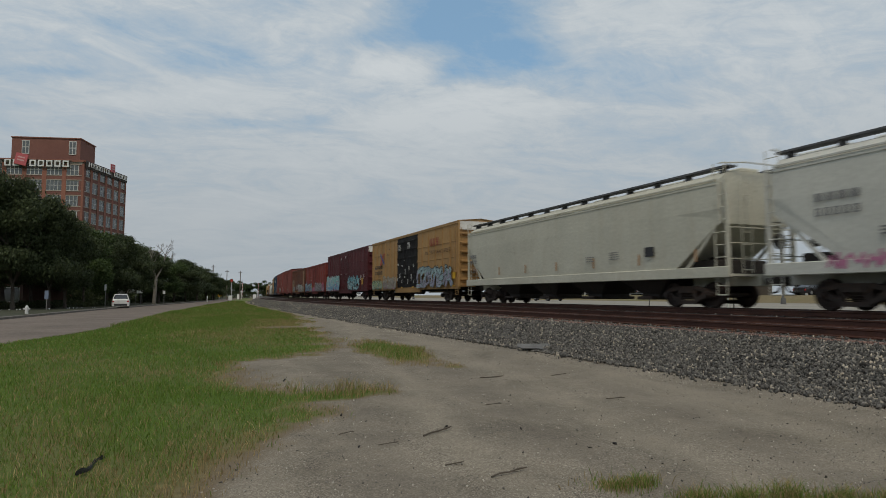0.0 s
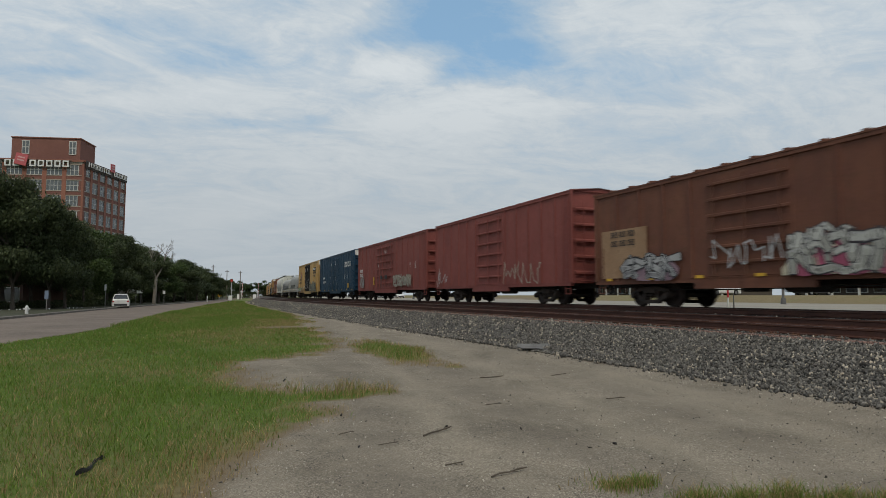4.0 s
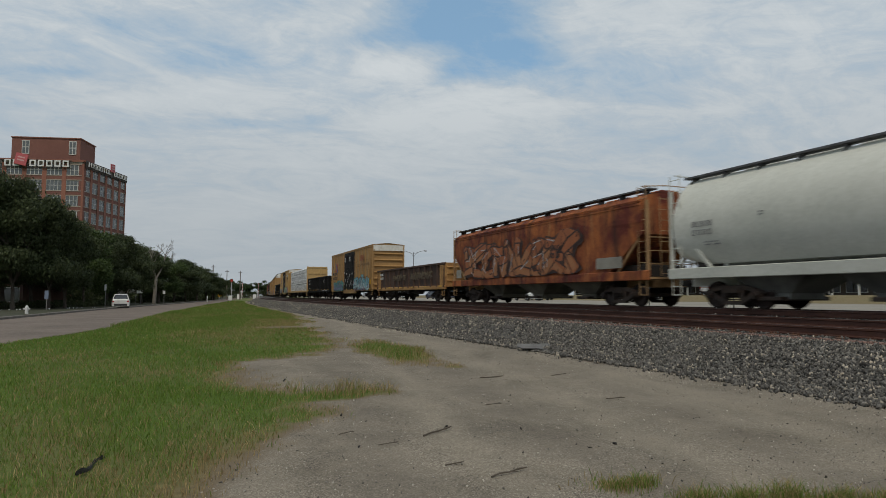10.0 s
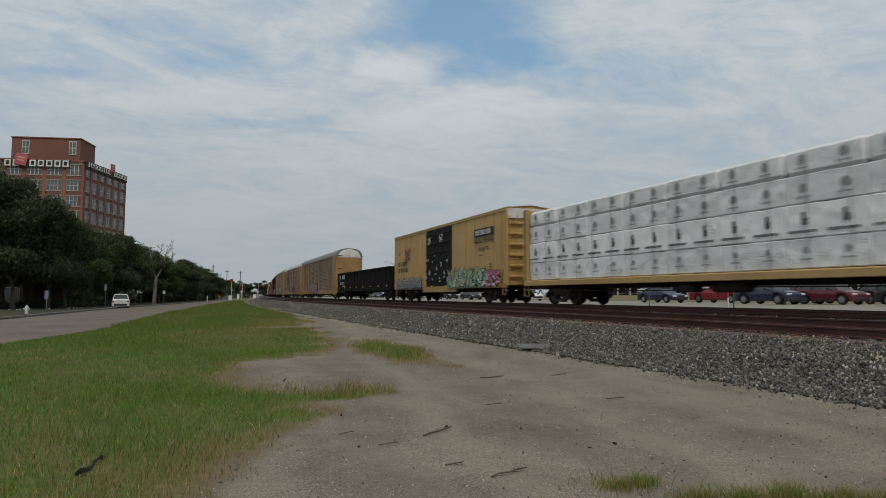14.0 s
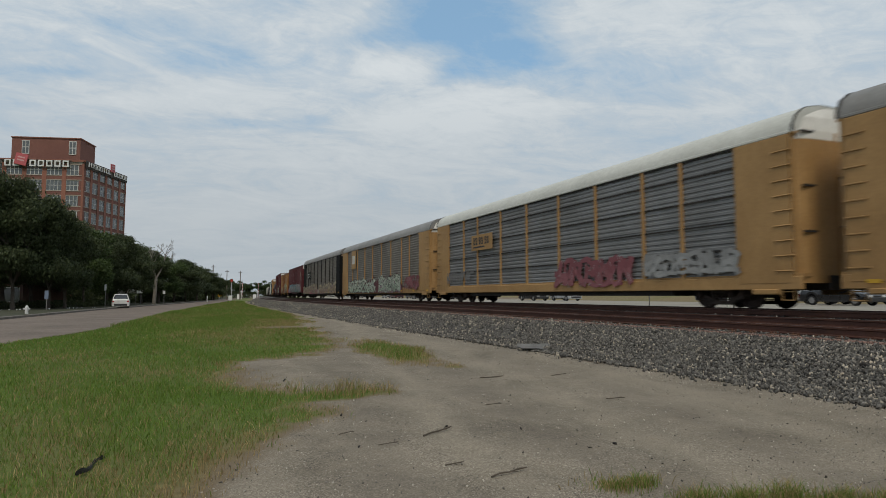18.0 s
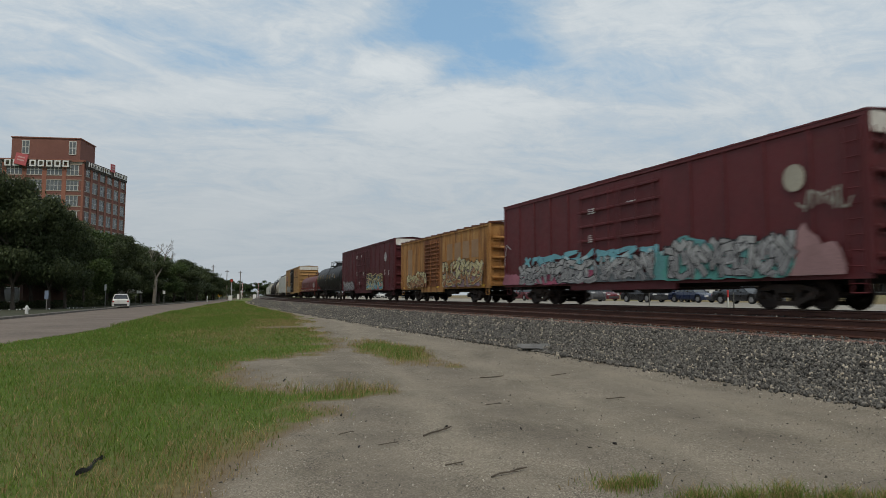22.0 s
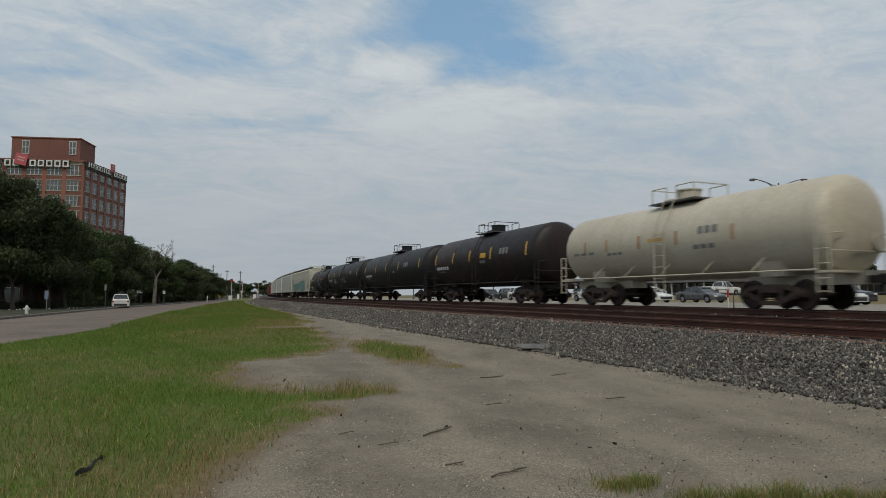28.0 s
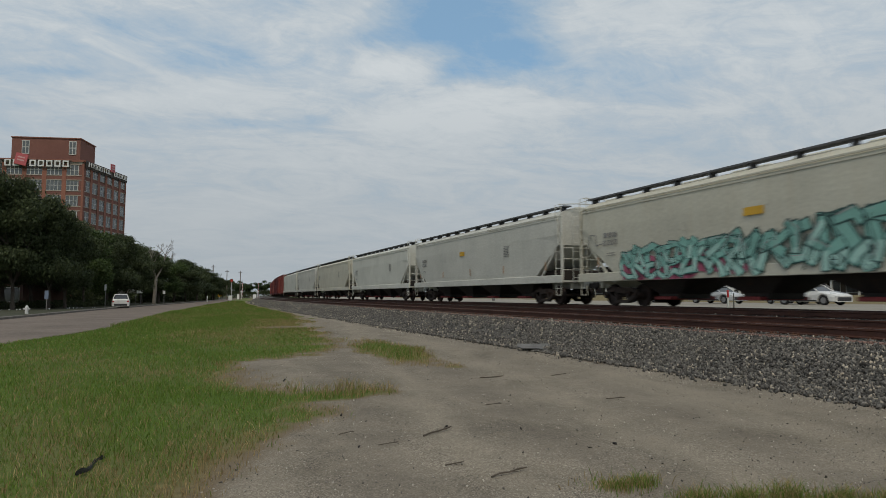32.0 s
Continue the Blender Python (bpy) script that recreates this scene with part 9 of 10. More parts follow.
    bars(car, sx + 0.06, [(h - 0.05 * n, 2.65, 1.1, 0.26, 2), (h - 0.05 * n, 2.25, 1.1, 0.26, 2)], LETTER_W, "car_number")
    small_print(car, sx + 0.06, [(h - 0.04 * n, 1.7, 4, 0.7), (h - 0.82 * n, 2.9, 5, 0.3), (h - 0.88 * n, 2.9, 6, 0.4)], LETTER_W, 8)
    small_print(car, sx - 0.02, [(h - 0.49 * n, 4.2, 3, 0.9), (h - 0.39 * n, 3.1, 3, 0.5)], LETTER_W, 9)
    tag_paint(car, sx - 0.02, h - 0.62 * n, h - 0.84 * n, 1.15, 2.1, "pale", 81, 5)
    tag_paint(car, sx + 0.03, h - 0.06 * n, h - 0.13 * n, 1.1, 2.3, "haze", 82, 2, bare=True)
    patch(car, sx + 0.05, h - 0.295 * n, h - 0.31 * n, 1.4, 2.1, REFLECT)
    patch(car, sx - 0.02, h - 0.42 * n, h - 0.455 * n, 1.85, 2.15, LETTER_K)
    patch(car, sx - 0.02, h - 0.49 * n, h - 0.525 * n, 1.85, 2.15, LETTER_K)

    # 9: navy boxcar
    car, n, h, sx = boxcar(9, "long navy blue boxcar with white lettering and white end panel", NAVY, 5.1, (0.37, 0.62), None, WHITE, 15, (1.9, 2.9, 3.9))
    blocks(car, sx + 0.03, h - 0.785 * n, 3.5, 0.78, 0.55, (0, 1, 2, 3), LETTER_W)
    small_print(car, sx - 0.02, [(h - 0.40 * n, 4.25, 6, 0.9), (h - 0.53 * n, 4.35, 6, 0.9), (h - 0.38 * n, 2.6, 4, 0.5), (h - 0.40 * n, 2.0, 3, 0.4), (h - 0.47 * n, 2.2, 6, 0.25), (h - 0.55 * n, 2.5, 5, 0.4),
                                (h - 0.58 * n, 1.9, 4, 0.5)], LETTER_W, 10)
    bars(car, sx + 0.05, [(h - 0.13 * n, 2.45, 1.1, 0.24, 3), (h - 0.13 * n, 1.95, 1.9, 0.24, 4)], LETTER_W, "car_number")
    small_print(car, sx + 0.05, [(h - 0.77 * n, 2.6, 5, 0.7), (h - 0.84 * n, 2.6, 5, 0.8)], LETTER_W, 11)
    patch(car, sx + 0.04, h - 0.855 * n, h - 0.885 * n, 1.25, 1.75, REFLECT)
    reflectors(car, sx + 0.03, h, n, 8, 1.0)
    bm = B()
    box(bm, -0.5, 0.5, -h - 0.16, -h - 0.15, 3.9, 4.15)
    box(bm, -0.5, 0.6, -h - 0.16, -h - 0.15, 3.2, 3.4)
    part("stencil_lettering", bm, LETTER_W, car)

    # 10: bright yellow boxcar with slogan
    yellow_box(10, "bright yellow boxcar with black doors and painted slogan", 10, tall=5.08, paint=YELLOW_B, slogan=True, tags=((0.655, 0.95, 1.0, 2.25, "dirty"), (0.04, 0.19, 1.0, 1.7, "green"), (0.2, 0.37, 1.0, 1.7, "creamred")))

    # 11, 12: grey coil wagons
    for k, tag in ((11, False), (12, True)):
        car, n, h, sx = coil_car(k, "grey coil car with a long arched steel cover", GREY_COIL, None, 3.6 if tag else 3.82, 0.85 if tag else 0.62, tag)
        lift = 0.35 if tag else 0.0
        bm = B()
        for i in range(5):
            stroke(bm, (h - 0.12 * n, 1.78 + lift + 0.11 * i), (h - 0.27 * n + 0.12 * i, 1.78 + lift + 0.11 * i), 0.06, sx - 0.012)
        for a in (0.305, 0.345, 0.40, 0.44):
            stroke(bm, (h - a * n, 1.78 + lift), (h - (a + 0.018) * n, 2.22 + lift), 0.2, sx - 0.012)
        part("painted_emblem", bm, LETTER_K, car)
        if not tag:
            bars(car, sx - 0.01, [(h - 0.49 * n, 2.06, 1.9, 0.17, 2), (h - 0.49 * n, 1.80, 1.9, 0.17, 2)], LETTER_K, "sign_bars")
            tag_paint(car, sx - 0.02, h - 0.9 * n, h - 0.97 * n, 1.6, 2.0, "silver", 113, 2)
        else:
            tag_paint(car, sx - 0.02, h - 0.08 * n, h - 0.55 * n, 1.5, 2.3, "ghost", 121, 6, bare=True)
            tag_paint(car, sx - 0.02, h - 0.58 * n, h - 0.92 * n, 1.5, 2.2, "ghost", 122, 5, bare=True)
        bars(car, -1.56, [(h - 0.12 * n, 1.1, 2.0, 0.16, 8)], LETTER_G, "car_number")

    # 13, 14: a round-sided white hopper and a rusty one
    car, n, h, sx = hopper(13, "round-sided white covered hopper", OFFWHITE, 4.42, 4, True, end_z=1.7, slope=1.6, chute_paint=surface("dusty grey chute", (0.17, 0.17, 0.16), (0.07, 0.07, 0.066), rough=0.8, scale=1.2))
    bars(car, sx + 0.02, [(h - 0.07 * n, 2.7, 0.9, 0.18, 3), (h - 0.07 * n, 2.42, 0.9, 0.18, 4)], LETTER_G, "car_number")
    small_print(car, sx + 0.02, [(h - 0.10 * n, 2.15, 2, 1.1), (h - 0.22 * n, 2.9, 2, 0.3), (h - 0.50 * n, 2.95, 4, 0.5), (h - 0.6 * n, 2.6, 3, 0.6)], LETTER_G, 13)
    car, n, h, sx = hopper(14, "rust-streaked red covered hopper with faded graffiti", RUSTY, 4.33, 3, cap=RUSTY, end_paint=surface("rust-run tan end", (0.36, 0.23, 0.115), (0.26, 0.14, 0.06), rust=0.2, rough=0.8, streak=0.4), chute_paint=surface("dusty tan chute", (0.15, 0.135, 0.105), (0.055, 0.05, 0.042), rough=0.85, scale=1.2))
    tag_paint(car, sx - 0.01, h - 0.11 * n, h - 0.76 * n, 1.42, 3.35, "rustwhite", 141, 6, 0.2, shadow=True)
    patch(car, sx - 0.005, h - 0.83 * n, h - 0.92 * n, 1.5, 1.95, spray("pale", 1))
    patch(car, sx - 0.005, h - 0.04 * n, h - 0.08 * n, 1.5, 2.0, spray("pale", 1))
    bars(car, sx - 0.03, [(h - 0.64 * n, 2.5, 0.9, 0.24, 2), (h - 0.64 * n, 2.15, 0.9, 0.24, 2)], LETTER_K, "car_number")

    # 15: rusty gondola
    car, n, h, sx = gondola(15, "dark rusted gondola with yellow sill and ends", GON_RUST, 2.62, surface("rusty yellow trim", (0.43, 0.25, 0.09), (0.30, 0.15, 0.055), rust=0.28, rough=0.75, scale=1.6), 13, GON_RUST, 0.95)
    bars(car, sx, [(h - 0.07 * n, 2.1, 1.0, 0.2, 2), (h - 0.07 * n, 1.8, 1.2, 0.18, 1)], LETTER_W, "car_number")
    tag_paint(car, sx + 0.035, h - 0.30 * n, h - 0.50 * n, 1.6, 2.1, "worn", 151, 5, bare=True)
    tag_paint(car, sx + 0.035, h - 0.58 * n, h - 0.86 * n, 1.6, 2.15, "worn", 152, 6, bare=True)
    bm = B()
    for i in range(14):
        y = h - 0.8 - (n - 1.6) * i / 13
        box(bm, sx + 0.022, sx + 0.03, y - 0.28, y, 2.50, 2.54)
    part("worn_top_edge", bm, LETTER_W, car)
    reflectors(car, sx + 0.01, h, n, 6, 1.0)

    # 16: yellow boxcar with pale blue graffiti
    yellow_box(16, "yellow boxcar with black doors and pale blue graffiti", 16, banded=True, tags=((0.64, 0.96, 0.95, 2.35, "cyan"), (0.10, 0.37, 0.95, 2.05, "teal")))

    # 17: black gondola
    car, n, h, sx = gondola(17, "clean black gondola with yellow reflective strips", GON_BLACK, 2.85, None, 17)
    bars(car, sx + 0.0, [(h - 0.10 * n, 2.35, 0.75, 0.2, 1), (h - 0.10 * n, 1.95, 0.8, 0.16, 1), (h - 0.10 * n, 1.35, 0.8, 0.12, 2)], LETTER_W, "car_number")
    small_print(car, sx + 0.0, [(h - 0.79 * n, 2.35, 4, 0.5), (h - 0.5 * n, 1.3, 2, 0.4)], LETTER_W, 17)
    reflectors(car, sx - 0.005, h, n, 8, 1.1)
    bars(car, sx - 0.005, [(h - 0.75 * n, 1.05, 3.6, 0.05, 2)], LETTER_W, "edge_marks")

    centerbeam(18, "yellow centre-beam flatcar stacked with white-wrapped lumber", YELLOW_B)

    yellow_box(19, "yellow boxcar with black doors, slogan and green graffiti", 19, tall=5.1, paint=YELLOW_B, slogan=True, tags=((0.60, 0.88, 0.95, 2.15, "green"), (0.05, 0.34, 0.95, 1.75, "silver"), (0.885, 0.97, 0.95, 1.9, "pink")))

    car, n, h, sx = gondola(20, "black gondola with a white emblem near its end", GON_BLACK, 2.9, None, 16)
    bm = B()
    for i in range(4):
        stroke(bm, (h - 0.05 * n, 2.15 + 0.13 * i), (h - 0.09 * n + 0.06 * i, 2.15 + 0.13 * i), 0.06, sx - 0.004)
    part("painted_emblem", bm, LETTER_W, car)
    bars(car, sx, [(h - 0.12 * n, 2.2, 1.4, 0.42, 2)], LETTER_W, "sign_bars")
    bars(car, sx, [(h - 0.07 * n, 1.65, 2.1, 0.2, 5), (h - 0.12 * n, 1.4, 1.6, 0.1, 3)], LETTER_W, "car_number")
    reflectors(car, sx - 0.004, h, n, 8, 1.2)

    # 21 to 24: car carriers
    car, n, h, sx = autorack(21, "yellow-framed autorack with grey screens and a lilac tag", YELLOW, GALV, RACK_ROOF, WHITE)
    tag_paint(car, sx - 0.02, h - 0.335 * n, h - 0.535 * n, 0.70, 2.25, "lilac", 211, 6, 0.05)
    reflectors(car, sx - 0.01, h, n, 10, 0.74)
    car, n, h, sx = autorack(22, "yellow-framed autorack with bluish screens and pale roof", YELLOW, GALV_B, RACK_ROOF_B, WHITE, slots=True, caps=False)
    patch(car, sx + 0.01, h - 0.215 * n, h - 0.315 * n, 3.05, 3.95, YELLOW, "sign_panel")
    bars(car, sx, [(h - 0.225 * n, 3.38, 2.2, 0.42, 3), (h - 0.225 * n, 3.2, 2.2, 0.08, 1)], LETTER_K, "sign_bars")
    tag_paint(car, sx, h - 0.55 * n, h - 0.74 * n, 0.80, 2.05, "redline", 221, 5, bare=True)
    tag_paint(car, sx, h - 0.77 * n, h - 0.92 * n, 1.10, 1.95, "haze", 223, 5, bare=True)
    scrawl(car, sx, h - 0.08 * n, h - 0.22 * n, 1.2, 2.0, surface("faded tag on screen", (0.17, 0.165, 0.16), rough=0.6), 222, 0.10)
    car, n, h, sx = autorack(23, "yellow-framed autorack with long white graffiti", YELLOW, GALV, RACK_ROOF, WHITE)
    patch(car, sx + 0.01, h - 0.165 * n, h - 0.232 * n, 3.15, 4.98, YELLOW, "sign_panel")
    patch(car, sx, h - 0.178 * n, h - 0.218 * n, 3.65, 4.5, WHITE, "sign_patch")
    tag_paint(car, sx - 0.02, h - 0.13 * n, h - 0.50 * n, 0.68, 1.95, "ivory", 231, 11, 0.25)
    wash(car, sx - 0.01, h - 0.12 * n, h - 0.78 * n, 0.68, 2.35, (0.12, 0.035, 0.04), 15)
    tag_paint(car, sx - 0.02, h - 0.54 * n, h - 0.76 * n, 0.68, 2.15, "ivory", 232, 7, 0.2)
    tag_paint(car, sx - 0.01, h - 0.80 * n, h - 0.92 * n, 0.90, 1.95, "redline", 233, 4, bare=True)
    reflectors(car, sx - 0.01, h, n, 10, 0.74)
    car, n, h, sx = autorack(24, "black-framed autorack with dull screens and washed-out graffiti", GON_BLACK, surface("brownish side screen", (0.175, 0.155, 0.13), (0.12, 0.105, 0.088), rough=0.6, scale=0.8, streak=0.4,
                             streak_col=(0.08, 0.065, 0.055)), RACK_ROOF, surface("dusty tan cap", (0.48, 0.36, 0.27), (0.40, 0.3, 0.22), rough=0.6, scale=1.0), caps=False)
    bm = B()
    for a, b in (((0.205, 0.0), (0.175, 0.0)), ((0.175, 0.0), (0.175, 0.5)), ((0.175, 0.5), (0.205, 0.5)), ((0.2, 0.0), (0.2, 0.5)), ((0.215, 0.0), (0.215, 0.5)), ((0.215, 0.5), (0.245, 0.5)), ((0.245, 0.0), (0.245, 0.5))):
        stroke(bm, (h - a[0] * n, 3.0 + a[1]), (h - b[0] * n, 3.0 + b[1]), 0.11, sx - 0.01)
    part("painted_emblem", bm, LETTER_W, car)
    patch(car, sx + 0.015, h - 0.155 * n, h - 0.265 * n, 2.75, 3.75, GON_BLACK, "sign_panel")
    for i, (a, b, z1) in enumerate(((0.01, 0.17, 1.9), (0.19, 0.46, 2.2), (0.52, 0.64, 2.1), (0.66, 0.92, 2.3))):
        tag_paint(car, sx - 0.01, h - a * n, h - b * n, 0.68, z1 - 0.2, "cream", 240 + i)
    wash(car, sx + 0.003, h - 0.02 * n, h - 0.30 * n, 0.68, 1.75, (0.36, 0.33, 0.20), 11)
    wash(car, sx + 0.002, h - 0.28 * n, h - 0.74 * n, 0.68, 1.45, (0.40, 0.36, 0.30), 12)
    wash(car, sx + 0.003, h - 0.70 * n, h - 0.92 * n, 0.68, 1.65, (0.40, 0.32, 0.15), 13)
    wash(car, sx + 0.005, h - 0.72 * n, h - 0.92 * n, 0.68, 1.90, (0.40, 0.30, 0.34), 14)
    reflectors(car, sx - 0.02, h, n, 10, 0.74)

    # 25 to 27: boxcars
    car, n, h, sx = boxcar(25, "brick maroon boxcar with silver graffiti and a round emblem", MAROON_B, 5.1, (0.35, 0.62), None, WHITE, 13)
    disc(car, sx + 0.07, h - 0.895 * n, 3.72, 0.34, spray("pale", 0))
    tag_paint(car, sx - 0.03, h - 0.10 * n, h - 0.42 * n, 0.98, 2.0, "silver", 251, 6)
    wash(car, sx - 0.018, h - 0.0 * n, h - 0.14 * n, 0.98, 1.7, (0.36, 0.13, 0.17), 7)
    wash(car, sx - 0.017, h - 0.12 * n, h - 0.62 * n, 0.98, 1.6, (0.14, 0.16, 0.17), 8)
    wash(car, sx - 0.019, h - 0.60 * n, h - 0.84 * n, 0.98, 2.6, (0.12, 0.33, 0.33), 9)
    wash(car, sx - 0.016, h - 0.84 * n, h - 0.97 * n, 0.98, 2.5, (0.34, 0.20, 0.20), 10)
    tag_paint(car, sx - 0.03, h - 0.44 * n, h - 0.60 * n, 0.98, 2.0, "silver", 252, 4)
    tag_paint(car, sx - 0.03, h - 0.63 * n, h - 0.89 * n, 0.98, 2.3, "silver", 253, 5)
    tag_paint(car, sx + 0.02, h - 0.12 * n, h - 0.72 * n, 1.5, 2.35, "cyan", 254, 7, bare=True)
    scrawl(car, sx + 0.04, h - 0.005 * n, h - 0.04 * n, 1.9, 3.4, spray("chalk", 0), 255)
    scrawl(car, sx + 0.04, h - 0.90 * n, h - 0.98 * n, 2.7, 3.3, spray("pale", 1), 256)
    small_print(car, sx - 0.02, [(h - 0.40 * n, 4.0, 3, 0.8), (h - 0.53 * n, 4.0, 1, 0.7), (h - 0.40 * n, 2.9, 4, 0.4)], LETTER_W, 25)
    patch(car, sx + 0.05, h - 0.90 * n, h - 0.95 * n, 1.1, 1.6, REFLECT)
    car, n, h, sx = boxcar(26, "rust-streaked ochre boxcar with cream and red graffiti", RUST_YEL, 4.5, (0.33, 0.52), RUST_DOOR, None, 12, ridged_roof=True, roof=BROWN, slats=11)
    tag_paint(car, sx - 0.03, h - 0.12 * n, h - 0.38 * n, 0.98, 2.1, "creamred", 261, 5, 0.3)
    tag_paint(car, sx - 0.03, h - 0.58 * n, h - 0.95 * n, 1.0, 2.7, "creamred", 262, 5, 0.3)
    patch(car, sx + 0.12, h - 0.10 * n, h - 0.165 * n, 1.4, 3.9, TAN, "bleached_panel")
    for a in (0.60, 0.68, 0.76, 0.845):
        patch(car, sx + 0.12, h - a * n, h - (a + 0.062) * n, 2.7, 3.75, TAN, "bleached_panel")
    reflectors(car, sx + 0.02, h, n, 5, 0.95)
    car, n, h, sx = boxcar(27, "dark maroon boxcar with blue and yellow graffiti", MAROON, 5.1, (0.34, 0.60), None, WHITE, 13, bands=())
    disc(car, sx + 0.07, h - 0.87 * n, 3.75, 0.36, spray("chalk", 1))
    tag_paint(car, sx - 0.02, h - 0.57 * n, h - 0.84 * n, 0.98, 2.4, "bluegold", 271, 4, 0.0)
    tag_paint(car, sx - 0.02, h - 0.06 * n, h - 0.30 * n, 0.98, 1.9, "silver", 272, 4)
    small_print(car, sx - 0.02, [(h - 0.36 * n, 4.3, 3, 0.8), (h - 0.46 * n, 4.3, 3, 0.4), (h - 0.36 * n, 2.7, 4, 0.4), (h - 0.5 * n, 2.6, 4, 0.5), (h - 0.42 * n, 1.7, 4, 0.4)], LETTER_W, 27)
    small_print(car, sx + 0.05, [(h - 0.86 * n, 2.6, 6, 0.4), (h - 0.92 * n, 2.5, 5, 0.4)], LETTER_W, 28)

    # 28: long black tank
    car, n, h, sp = tank(28, "long glossy black tank car with yellow lettering", TANK_BLACK)
    bars_b = plain("dull yellow lettering", (0.30, 0.22, 0.05))
    for y, w, a0, a1, m in ((h - 0.06 * n, 1.1, 0, 7, bars_b), (h - 0.06 * n, 1.0, -9, -6, bars_b), (h - 0.48 * n, 0.7, -2, 6, bars_b), (h - 0.70 * n, 0.9, 4, 20, LETTER_G),
                            (h - 0.42 * n, 0.3, -9, -5, LETTER_W), (h - 0.66 * n, 0.5, -8, -3, LETTER_G)):
        on_barrel(car, sp, y, w, a0, a1, m, "stencil_lettering")
    for u in (0.015, 0.17, 0.29, 0.48, 0.60, 0.80):
        on_barrel(car, sp, h - 0.35 - u * (n - 0.7) - 0.3, 0.13, 0, 20, REFLECT)

    # 29: red coil wagon
    car, n, h, sx = coil_car(29, "dull red coil car with a long arched cover", RED_COIL, surface("red deck steel", (0.13, 0.028, 0.025), (0.09, 0.022, 0.02), rough=0.7), 3.32, 1.0)
    tag_paint(car, sx - 0.02, h - 0.86 * n, h - 0.96 * n, 1.5, 2.2, "chalk", 291, 2, bare=True)
    small_print(car, sx - 0.01, [(h - 0.45 * n, 2.0, 2, 0.8)], LETTER_W, 29)
    bm = B()
    for i in range(16):
        y = h - 0.5 - (n - 1.0) * i / 16
        box(bm, -1.572, -1.566, y - 0.35, y, 1.2, 1.26)
    part("edge_marks", bm, LETTER_W, car)

    # 30: tall yellow boxcar
    yellow_box(30, "tall yellow boxcar with black doors and white graffiti", 30, tall=5.1, banded=True, tags=((0.14, 0.47, 0.95, 2.1, "white"),))

    # 31: hopper; 32 to 36: tanks
    car, n, h, sx = hopper(31, "off-white covered hopper with brown tape marks", PALE, 4.42, 3)
    bars(car, sx, [(h - 0.10 * n, 2.95, 0.9, 0.22, 2), (h - 0.10 * n, 2.5, 0.9, 0.22, 3)], LETTER_G, "car_number")
    small_print(car, sx, [(h - 0.10 * n, 2.1, 2, 1.0)], LETTER_G, 31)
    streaked_tape(car, sx, h, n, 8, 1.6, 0.5)
    car, n, h, sp = tank(32, "dirty cream tank car with brown tape marks", TANK_CREAM, 1.44, 2.44, rails=surface("cream railing", (0.5, 0.46, 0.37), rough=0.6))
    orange = surface("faded orange tape", (0.42, 0.24, 0.12), rough=0.6)
    for y, w, a0, a1, m in ((h - 0.08 * n, 1.6, -12, -8, LETTER_G), (h - 0.45 * n, 0.8, -2, 3, REFLECT), (h - 0.64 * n, 0.9, 2, 12, LETTER_G), (h - 0.26 * n, 1.0, -16, -12, LETTER_G),
                            (h - 0.62 * n, 1.0, -18, -12, LETTER_G)):
        on_barrel(car, sp, y, w, a0, a1, m, "stencil_lettering")
    for u in (0.12, 0.24, 0.40, 0.56, 0.76):
        on_barrel(car, sp, h - 0.35 - u * (n - 0.7), 0.12, -10, 10, orange)
    for k, lab, pnt, seed in ((33, "brown-black tank car with yellow tape marks", TANK_BROWN, 1), (34, "black tank car with white lettering", TANK_BLACK, 2), (35, "black tank car with pale chalk graffiti", TANK_BLACK, 3)):
        car, n, h, sp = tank(k, lab, pnt, 1.6, 2.55)
        on_barrel(car, sp, h - 0.07 * n, 2.0, -16, -9, LETTER_W, "car_number")
        on_barrel(car, sp, h - 0.09 * n, 1.1, -23, -20, LETTER_G, "stencil_lettering")
        on_barrel(car, sp, h - 0.72 * n, 1.1, 4, 16, LETTER_G, "stencil_lettering")
        on_barrel(car, sp, h - 0.55 * n, 0.7, -10, -4, LETTER_G, "stencil_lettering")
        if seed == 1:
            on_barrel(car, sp, h - 0.55 * n, 0.7, 1, 11, REFLECT, "placard")
        for u in (0.0, 0.22, 0.41, 0.62, 0.92):
            on_barrel(car, sp, h - 0.35 - u * (n - 0.7) - 0.35, 0.13, -3, 21, REFLECT)
        if seed == 3:
            rng = random.Random(9)
            for a, b in ((0.24, 0.31), (0.46, 0.62)):
                for i in range(14):
                    y = h - (a + (b - a) * rng.random()) * n
                    q = rng.uniform(-27, -12)
                    on_barrel(car, sp, y, rng.uniform(0.08, 0.4), q, q + rng.uniform(2, 8), spray("chalk", 1), "graffiti_scrawl")
        bm = B()
        box(bm, -0.5, 0.5, -h + 0.30, -h + 0.31, 3.2, 3.35)
        part("stencil_lettering", bm, LETTER_G, car)
    car, n, h, sp = tank(36, "short black tank car with a grey stained band", TANK_BLACK, 1.42, 2.5, BAND_GREY)
    on_barrel(car, sp, h - 0.08 * n, 1.3, -4, 3, LETTER_W, "car_number")
    for i in range(6):
        on_barrel(car, sp, h - 0.26 * n, 0.7, 6 - 4.5 * i, 8 - 4.5 * i, LETTER_G, "stencil_lettering")
        on_barrel(car, sp, h - 0.62 * n, 0.6, 4 - 4.5 * i, 6 - 4.5 * i, LETTER_G, "stencil_lettering")
    on_barrel(car, sp, h - 0.70 * n, 0.8, -2, 5, plain("dull orange placard", (0.40, 0.20, 0.07)), "placard")
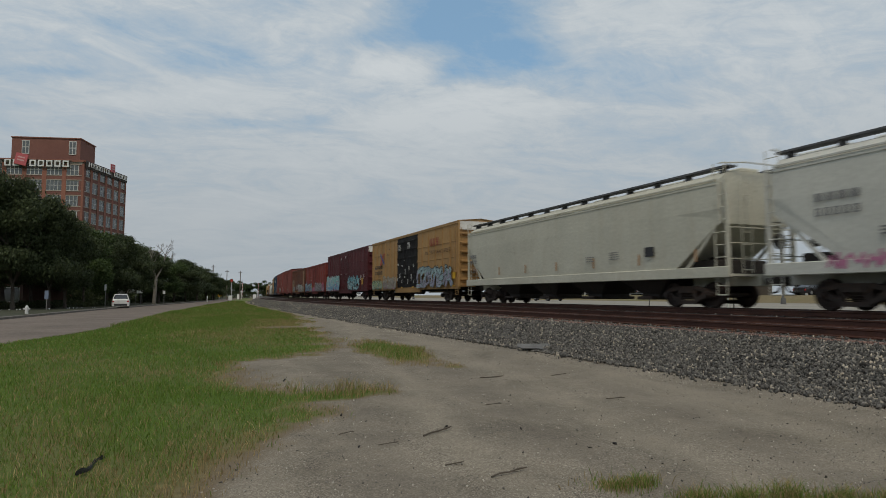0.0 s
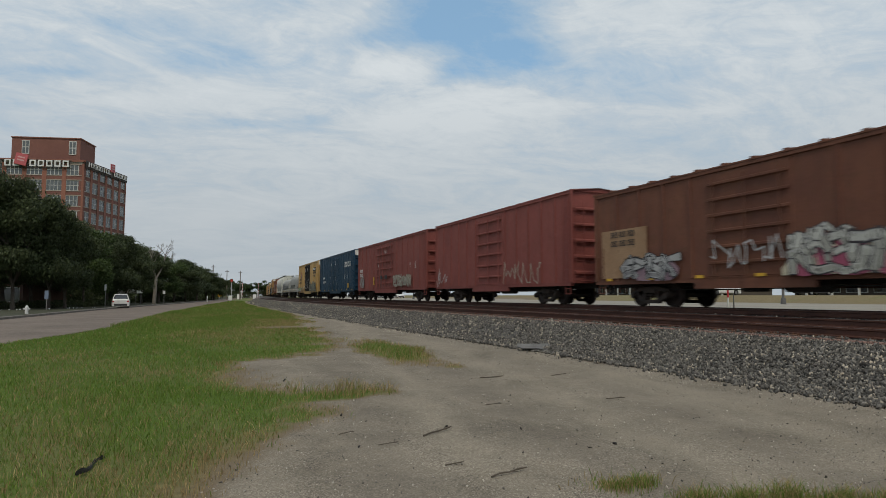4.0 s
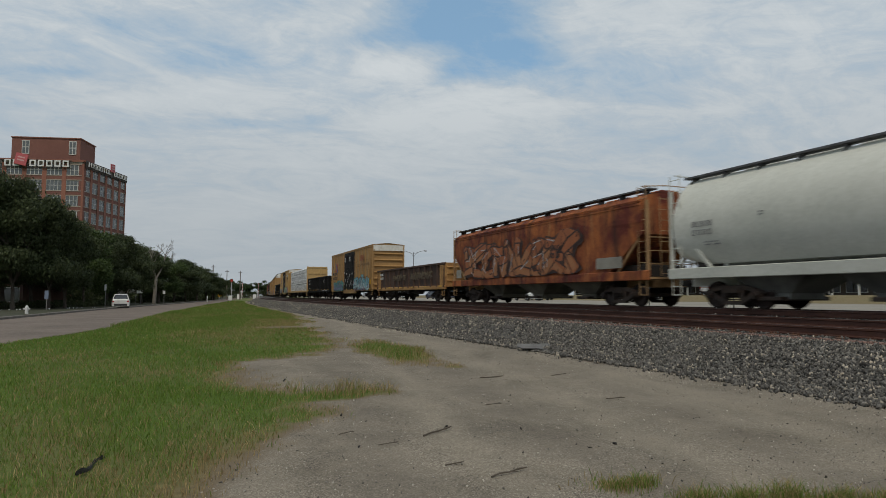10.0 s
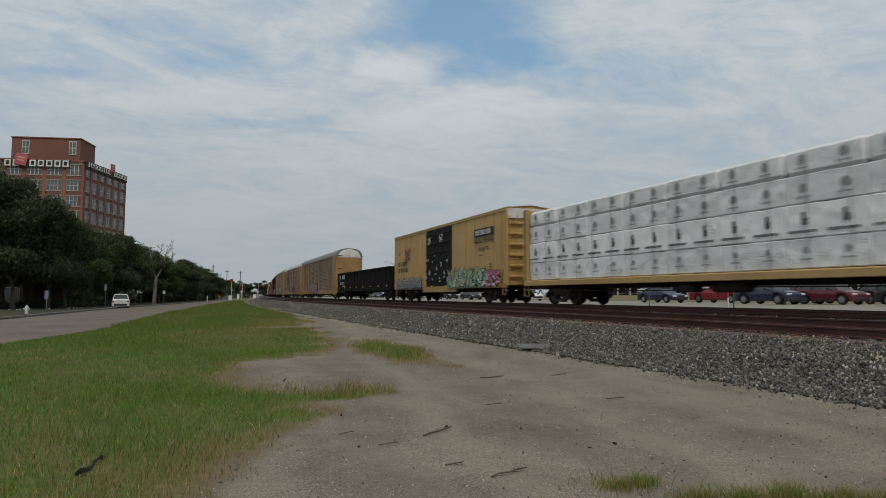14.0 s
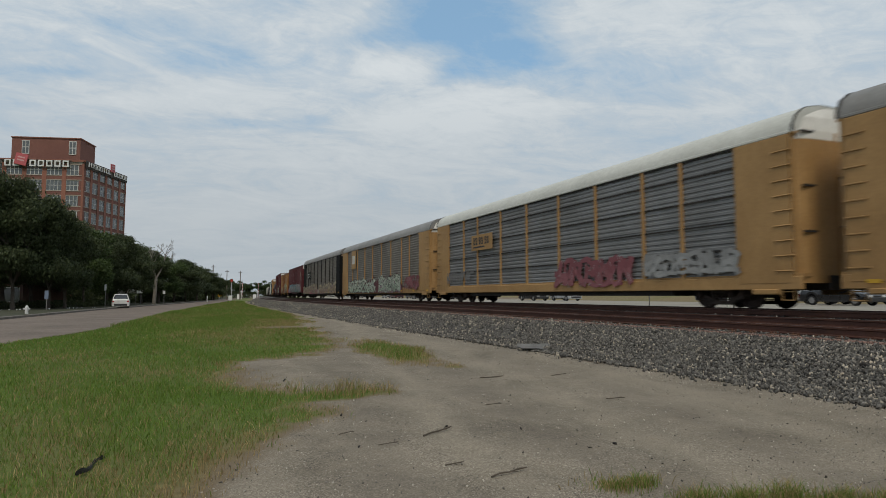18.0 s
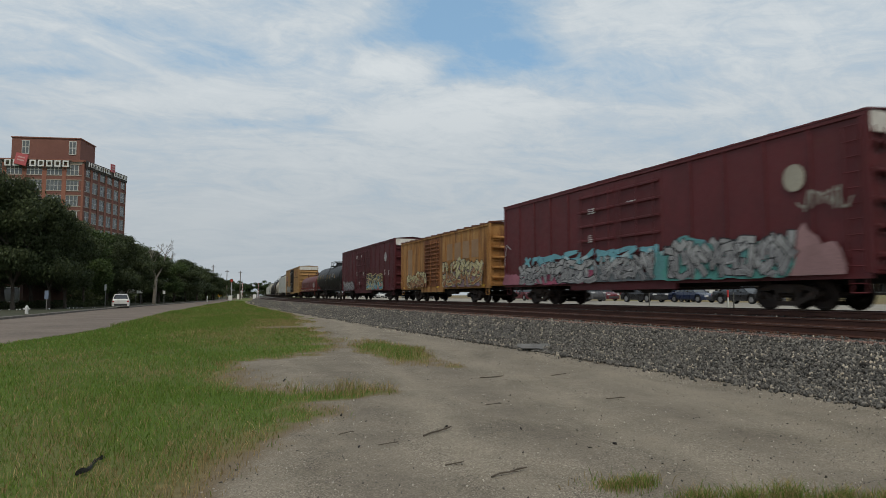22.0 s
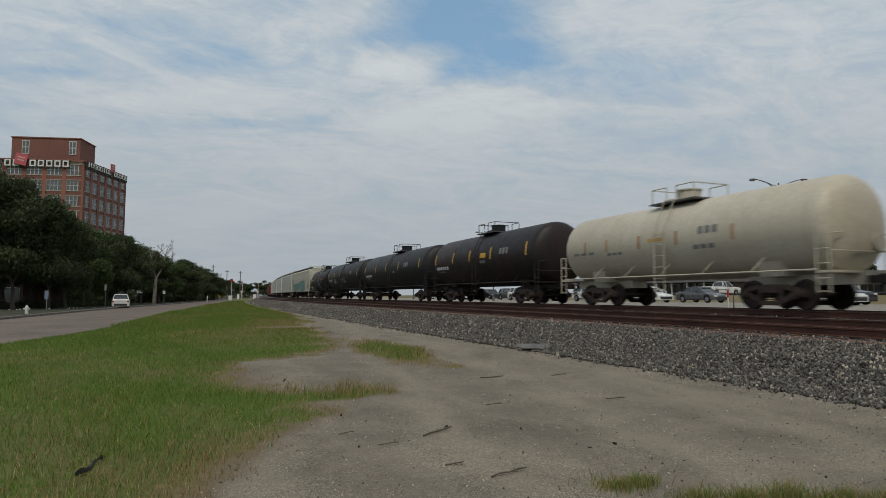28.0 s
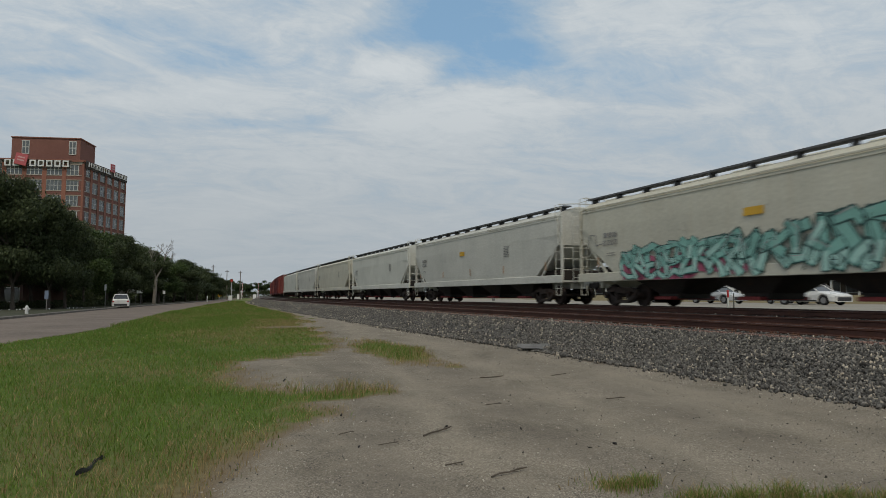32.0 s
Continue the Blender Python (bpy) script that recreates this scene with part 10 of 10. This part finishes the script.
    for u in (0.0, 0.24, 0.52, 0.62, 0.80):
        on_barrel(car, sp, h - 0.35 - u * (n - 0.7) - 0.3, 0.12, -4, 18, REFLECT)

    # 37 to 41: a string of pellet hoppers
    for k, pnt, lab in ((37, CREAM, "cream covered hopper with mint-green graffiti"), (38, PALE, "pale covered hopper with a small yellow sign"), (39, OFFWHITE, "clean white covered hopper for pellets"),
                        (40, CREAM, "cream covered hopper for plastic pellets"), (41, PALE, "pale grey covered hopper for pellets"), (42, OFFWHITE, "clean white covered hopper for pellets")):
        car, n, h, sx = hopper(k, lab, pnt, 4.42, 4, gate_paint=surface("red gate paint", (0.22, 0.03, 0.03), (0.15, 0.025, 0.025), rough=0.7))
        bars(car, sx, [(h - 0.09 * n, 2.75, 0.9, 0.2, 3), (h - 0.09 * n, 2.45, 0.9, 0.2, 4)], LETTER_G, "car_number")
        small_print(car, sx, [(h - 0.72 * n, 3.0, 7, 1.0), (h - 0.10 * n, 2.1, 2, 0.8)], LETTER_G, k)
        if k < 39:
            patch(car, sx, h - 0.425 * n, h - 0.46 * n, 2.85, 3.1, REFLECT, "sign_panel")
            streaked_tape(car, sx, h, n, 5, 1.6, 0.4)
        if k == 37:
            tag_paint(car, sx - 0.015, h - 0.15 * n, h - 0.42 * n, 1.05, 2.35, "mint", 371, 6, 0.1)
            tag_paint(car, sx - 0.015, h - 0.41 * n, h - 0.65 * n, 1.05, 2.7, "mint", 372, 4, 0.1)
            tag_paint(car, sx - 0.015, h - 0.66 * n, h - 0.80 * n, 1.1, 2.8, "mint", 373, 3, 0.1)
            scrawl(car, sx, h - 0.03 * n, h - 0.08 * n, 1.7, 3.3, LETTER_G, 374, 0.04)
    for k, pnt in ((43, RED), (44, MAROON), (45, RED_B), (46, MAROON_B), (47, RED)):
        boxcar(k, "dark red boxcar at the tail of the train", pnt, 4.6, (0.38, 0.6), None, None, 12)


make_cars()


# -- a small bird that crosses the sky and drops behind the train --
def make_bird():
    dark = plain("dark plumage", (0.03, 0.028, 0.03), 0.8)
    b = empty("bird", pose(100, 7, 27), "small dark bird gliding above the train", "bird")
    rings = [[(math.cos(a) * r, y, math.sin(a) * r) for a in (i * math.tau / 8 for i in range(8))] for y, r in ((-0.11, 0.006), (-0.06, 0.03), (0.02, 0.036), (0.07, 0.025), (0.10, 0.022), (0.13, 0.004))]
    part("body", loft(B(), rings), dark, b)
    for s in (-1, 1):
        bm = loft(B(), [[(s * x, y0, z), (s * x, y1, z), (s * x, y1, z + 0.008), (s * x, y0, z + 0.008)] for x, y0, y1, z in ((0.02, -0.05, 0.06, 0.01), (0.12, -0.05, 0.06, 0.06), (0.17, -0.05, 0.0, 0.05))])
        part("wing", bm, dark, b)
    part("tail", loft(B(), [[(-0.012, -0.09, 0), (0.012, -0.09, 0), (0.012, -0.09, 0.008), (-0.012, -0.09, 0.008)], [(-0.035, -0.19, 0), (0.035, -0.19, 0), (0.035, -0.19, 0.006), (-0.035, -0.19, 0.006)]]), dark, b)
    return b


BIRD = make_bird()


def move_bird():
    rows = ((0.0, 100.0, 7.0, 27.0), (5.2, 49.04, 28.35, 18.88), (5.5, 45.46, 29.84, 18.23), (5.9, 41.5, 31.49, 17.28), (6.3, 38.34, 32.8, 15.7), (6.8, 35.3, 34.06, 13.95),
            (7.2, 33.49, 34.81, 12.63), (7.7, 31.33, 35.71, 10.85), (8.4, 28.93, 36.71, 5.84), (9.2, 26.9, 37.5, 1.4), (10.0, 26.2, 37.8, 0.93), (CLIP, 26.2, 37.8, 0.93))
    walk(BIRD, [(t, pose(x, y, z, 0, 0, 68)) for t, x, y, z in rows])


def motions():
    move_train()
    move_traffic()
    move_bird()


motions()
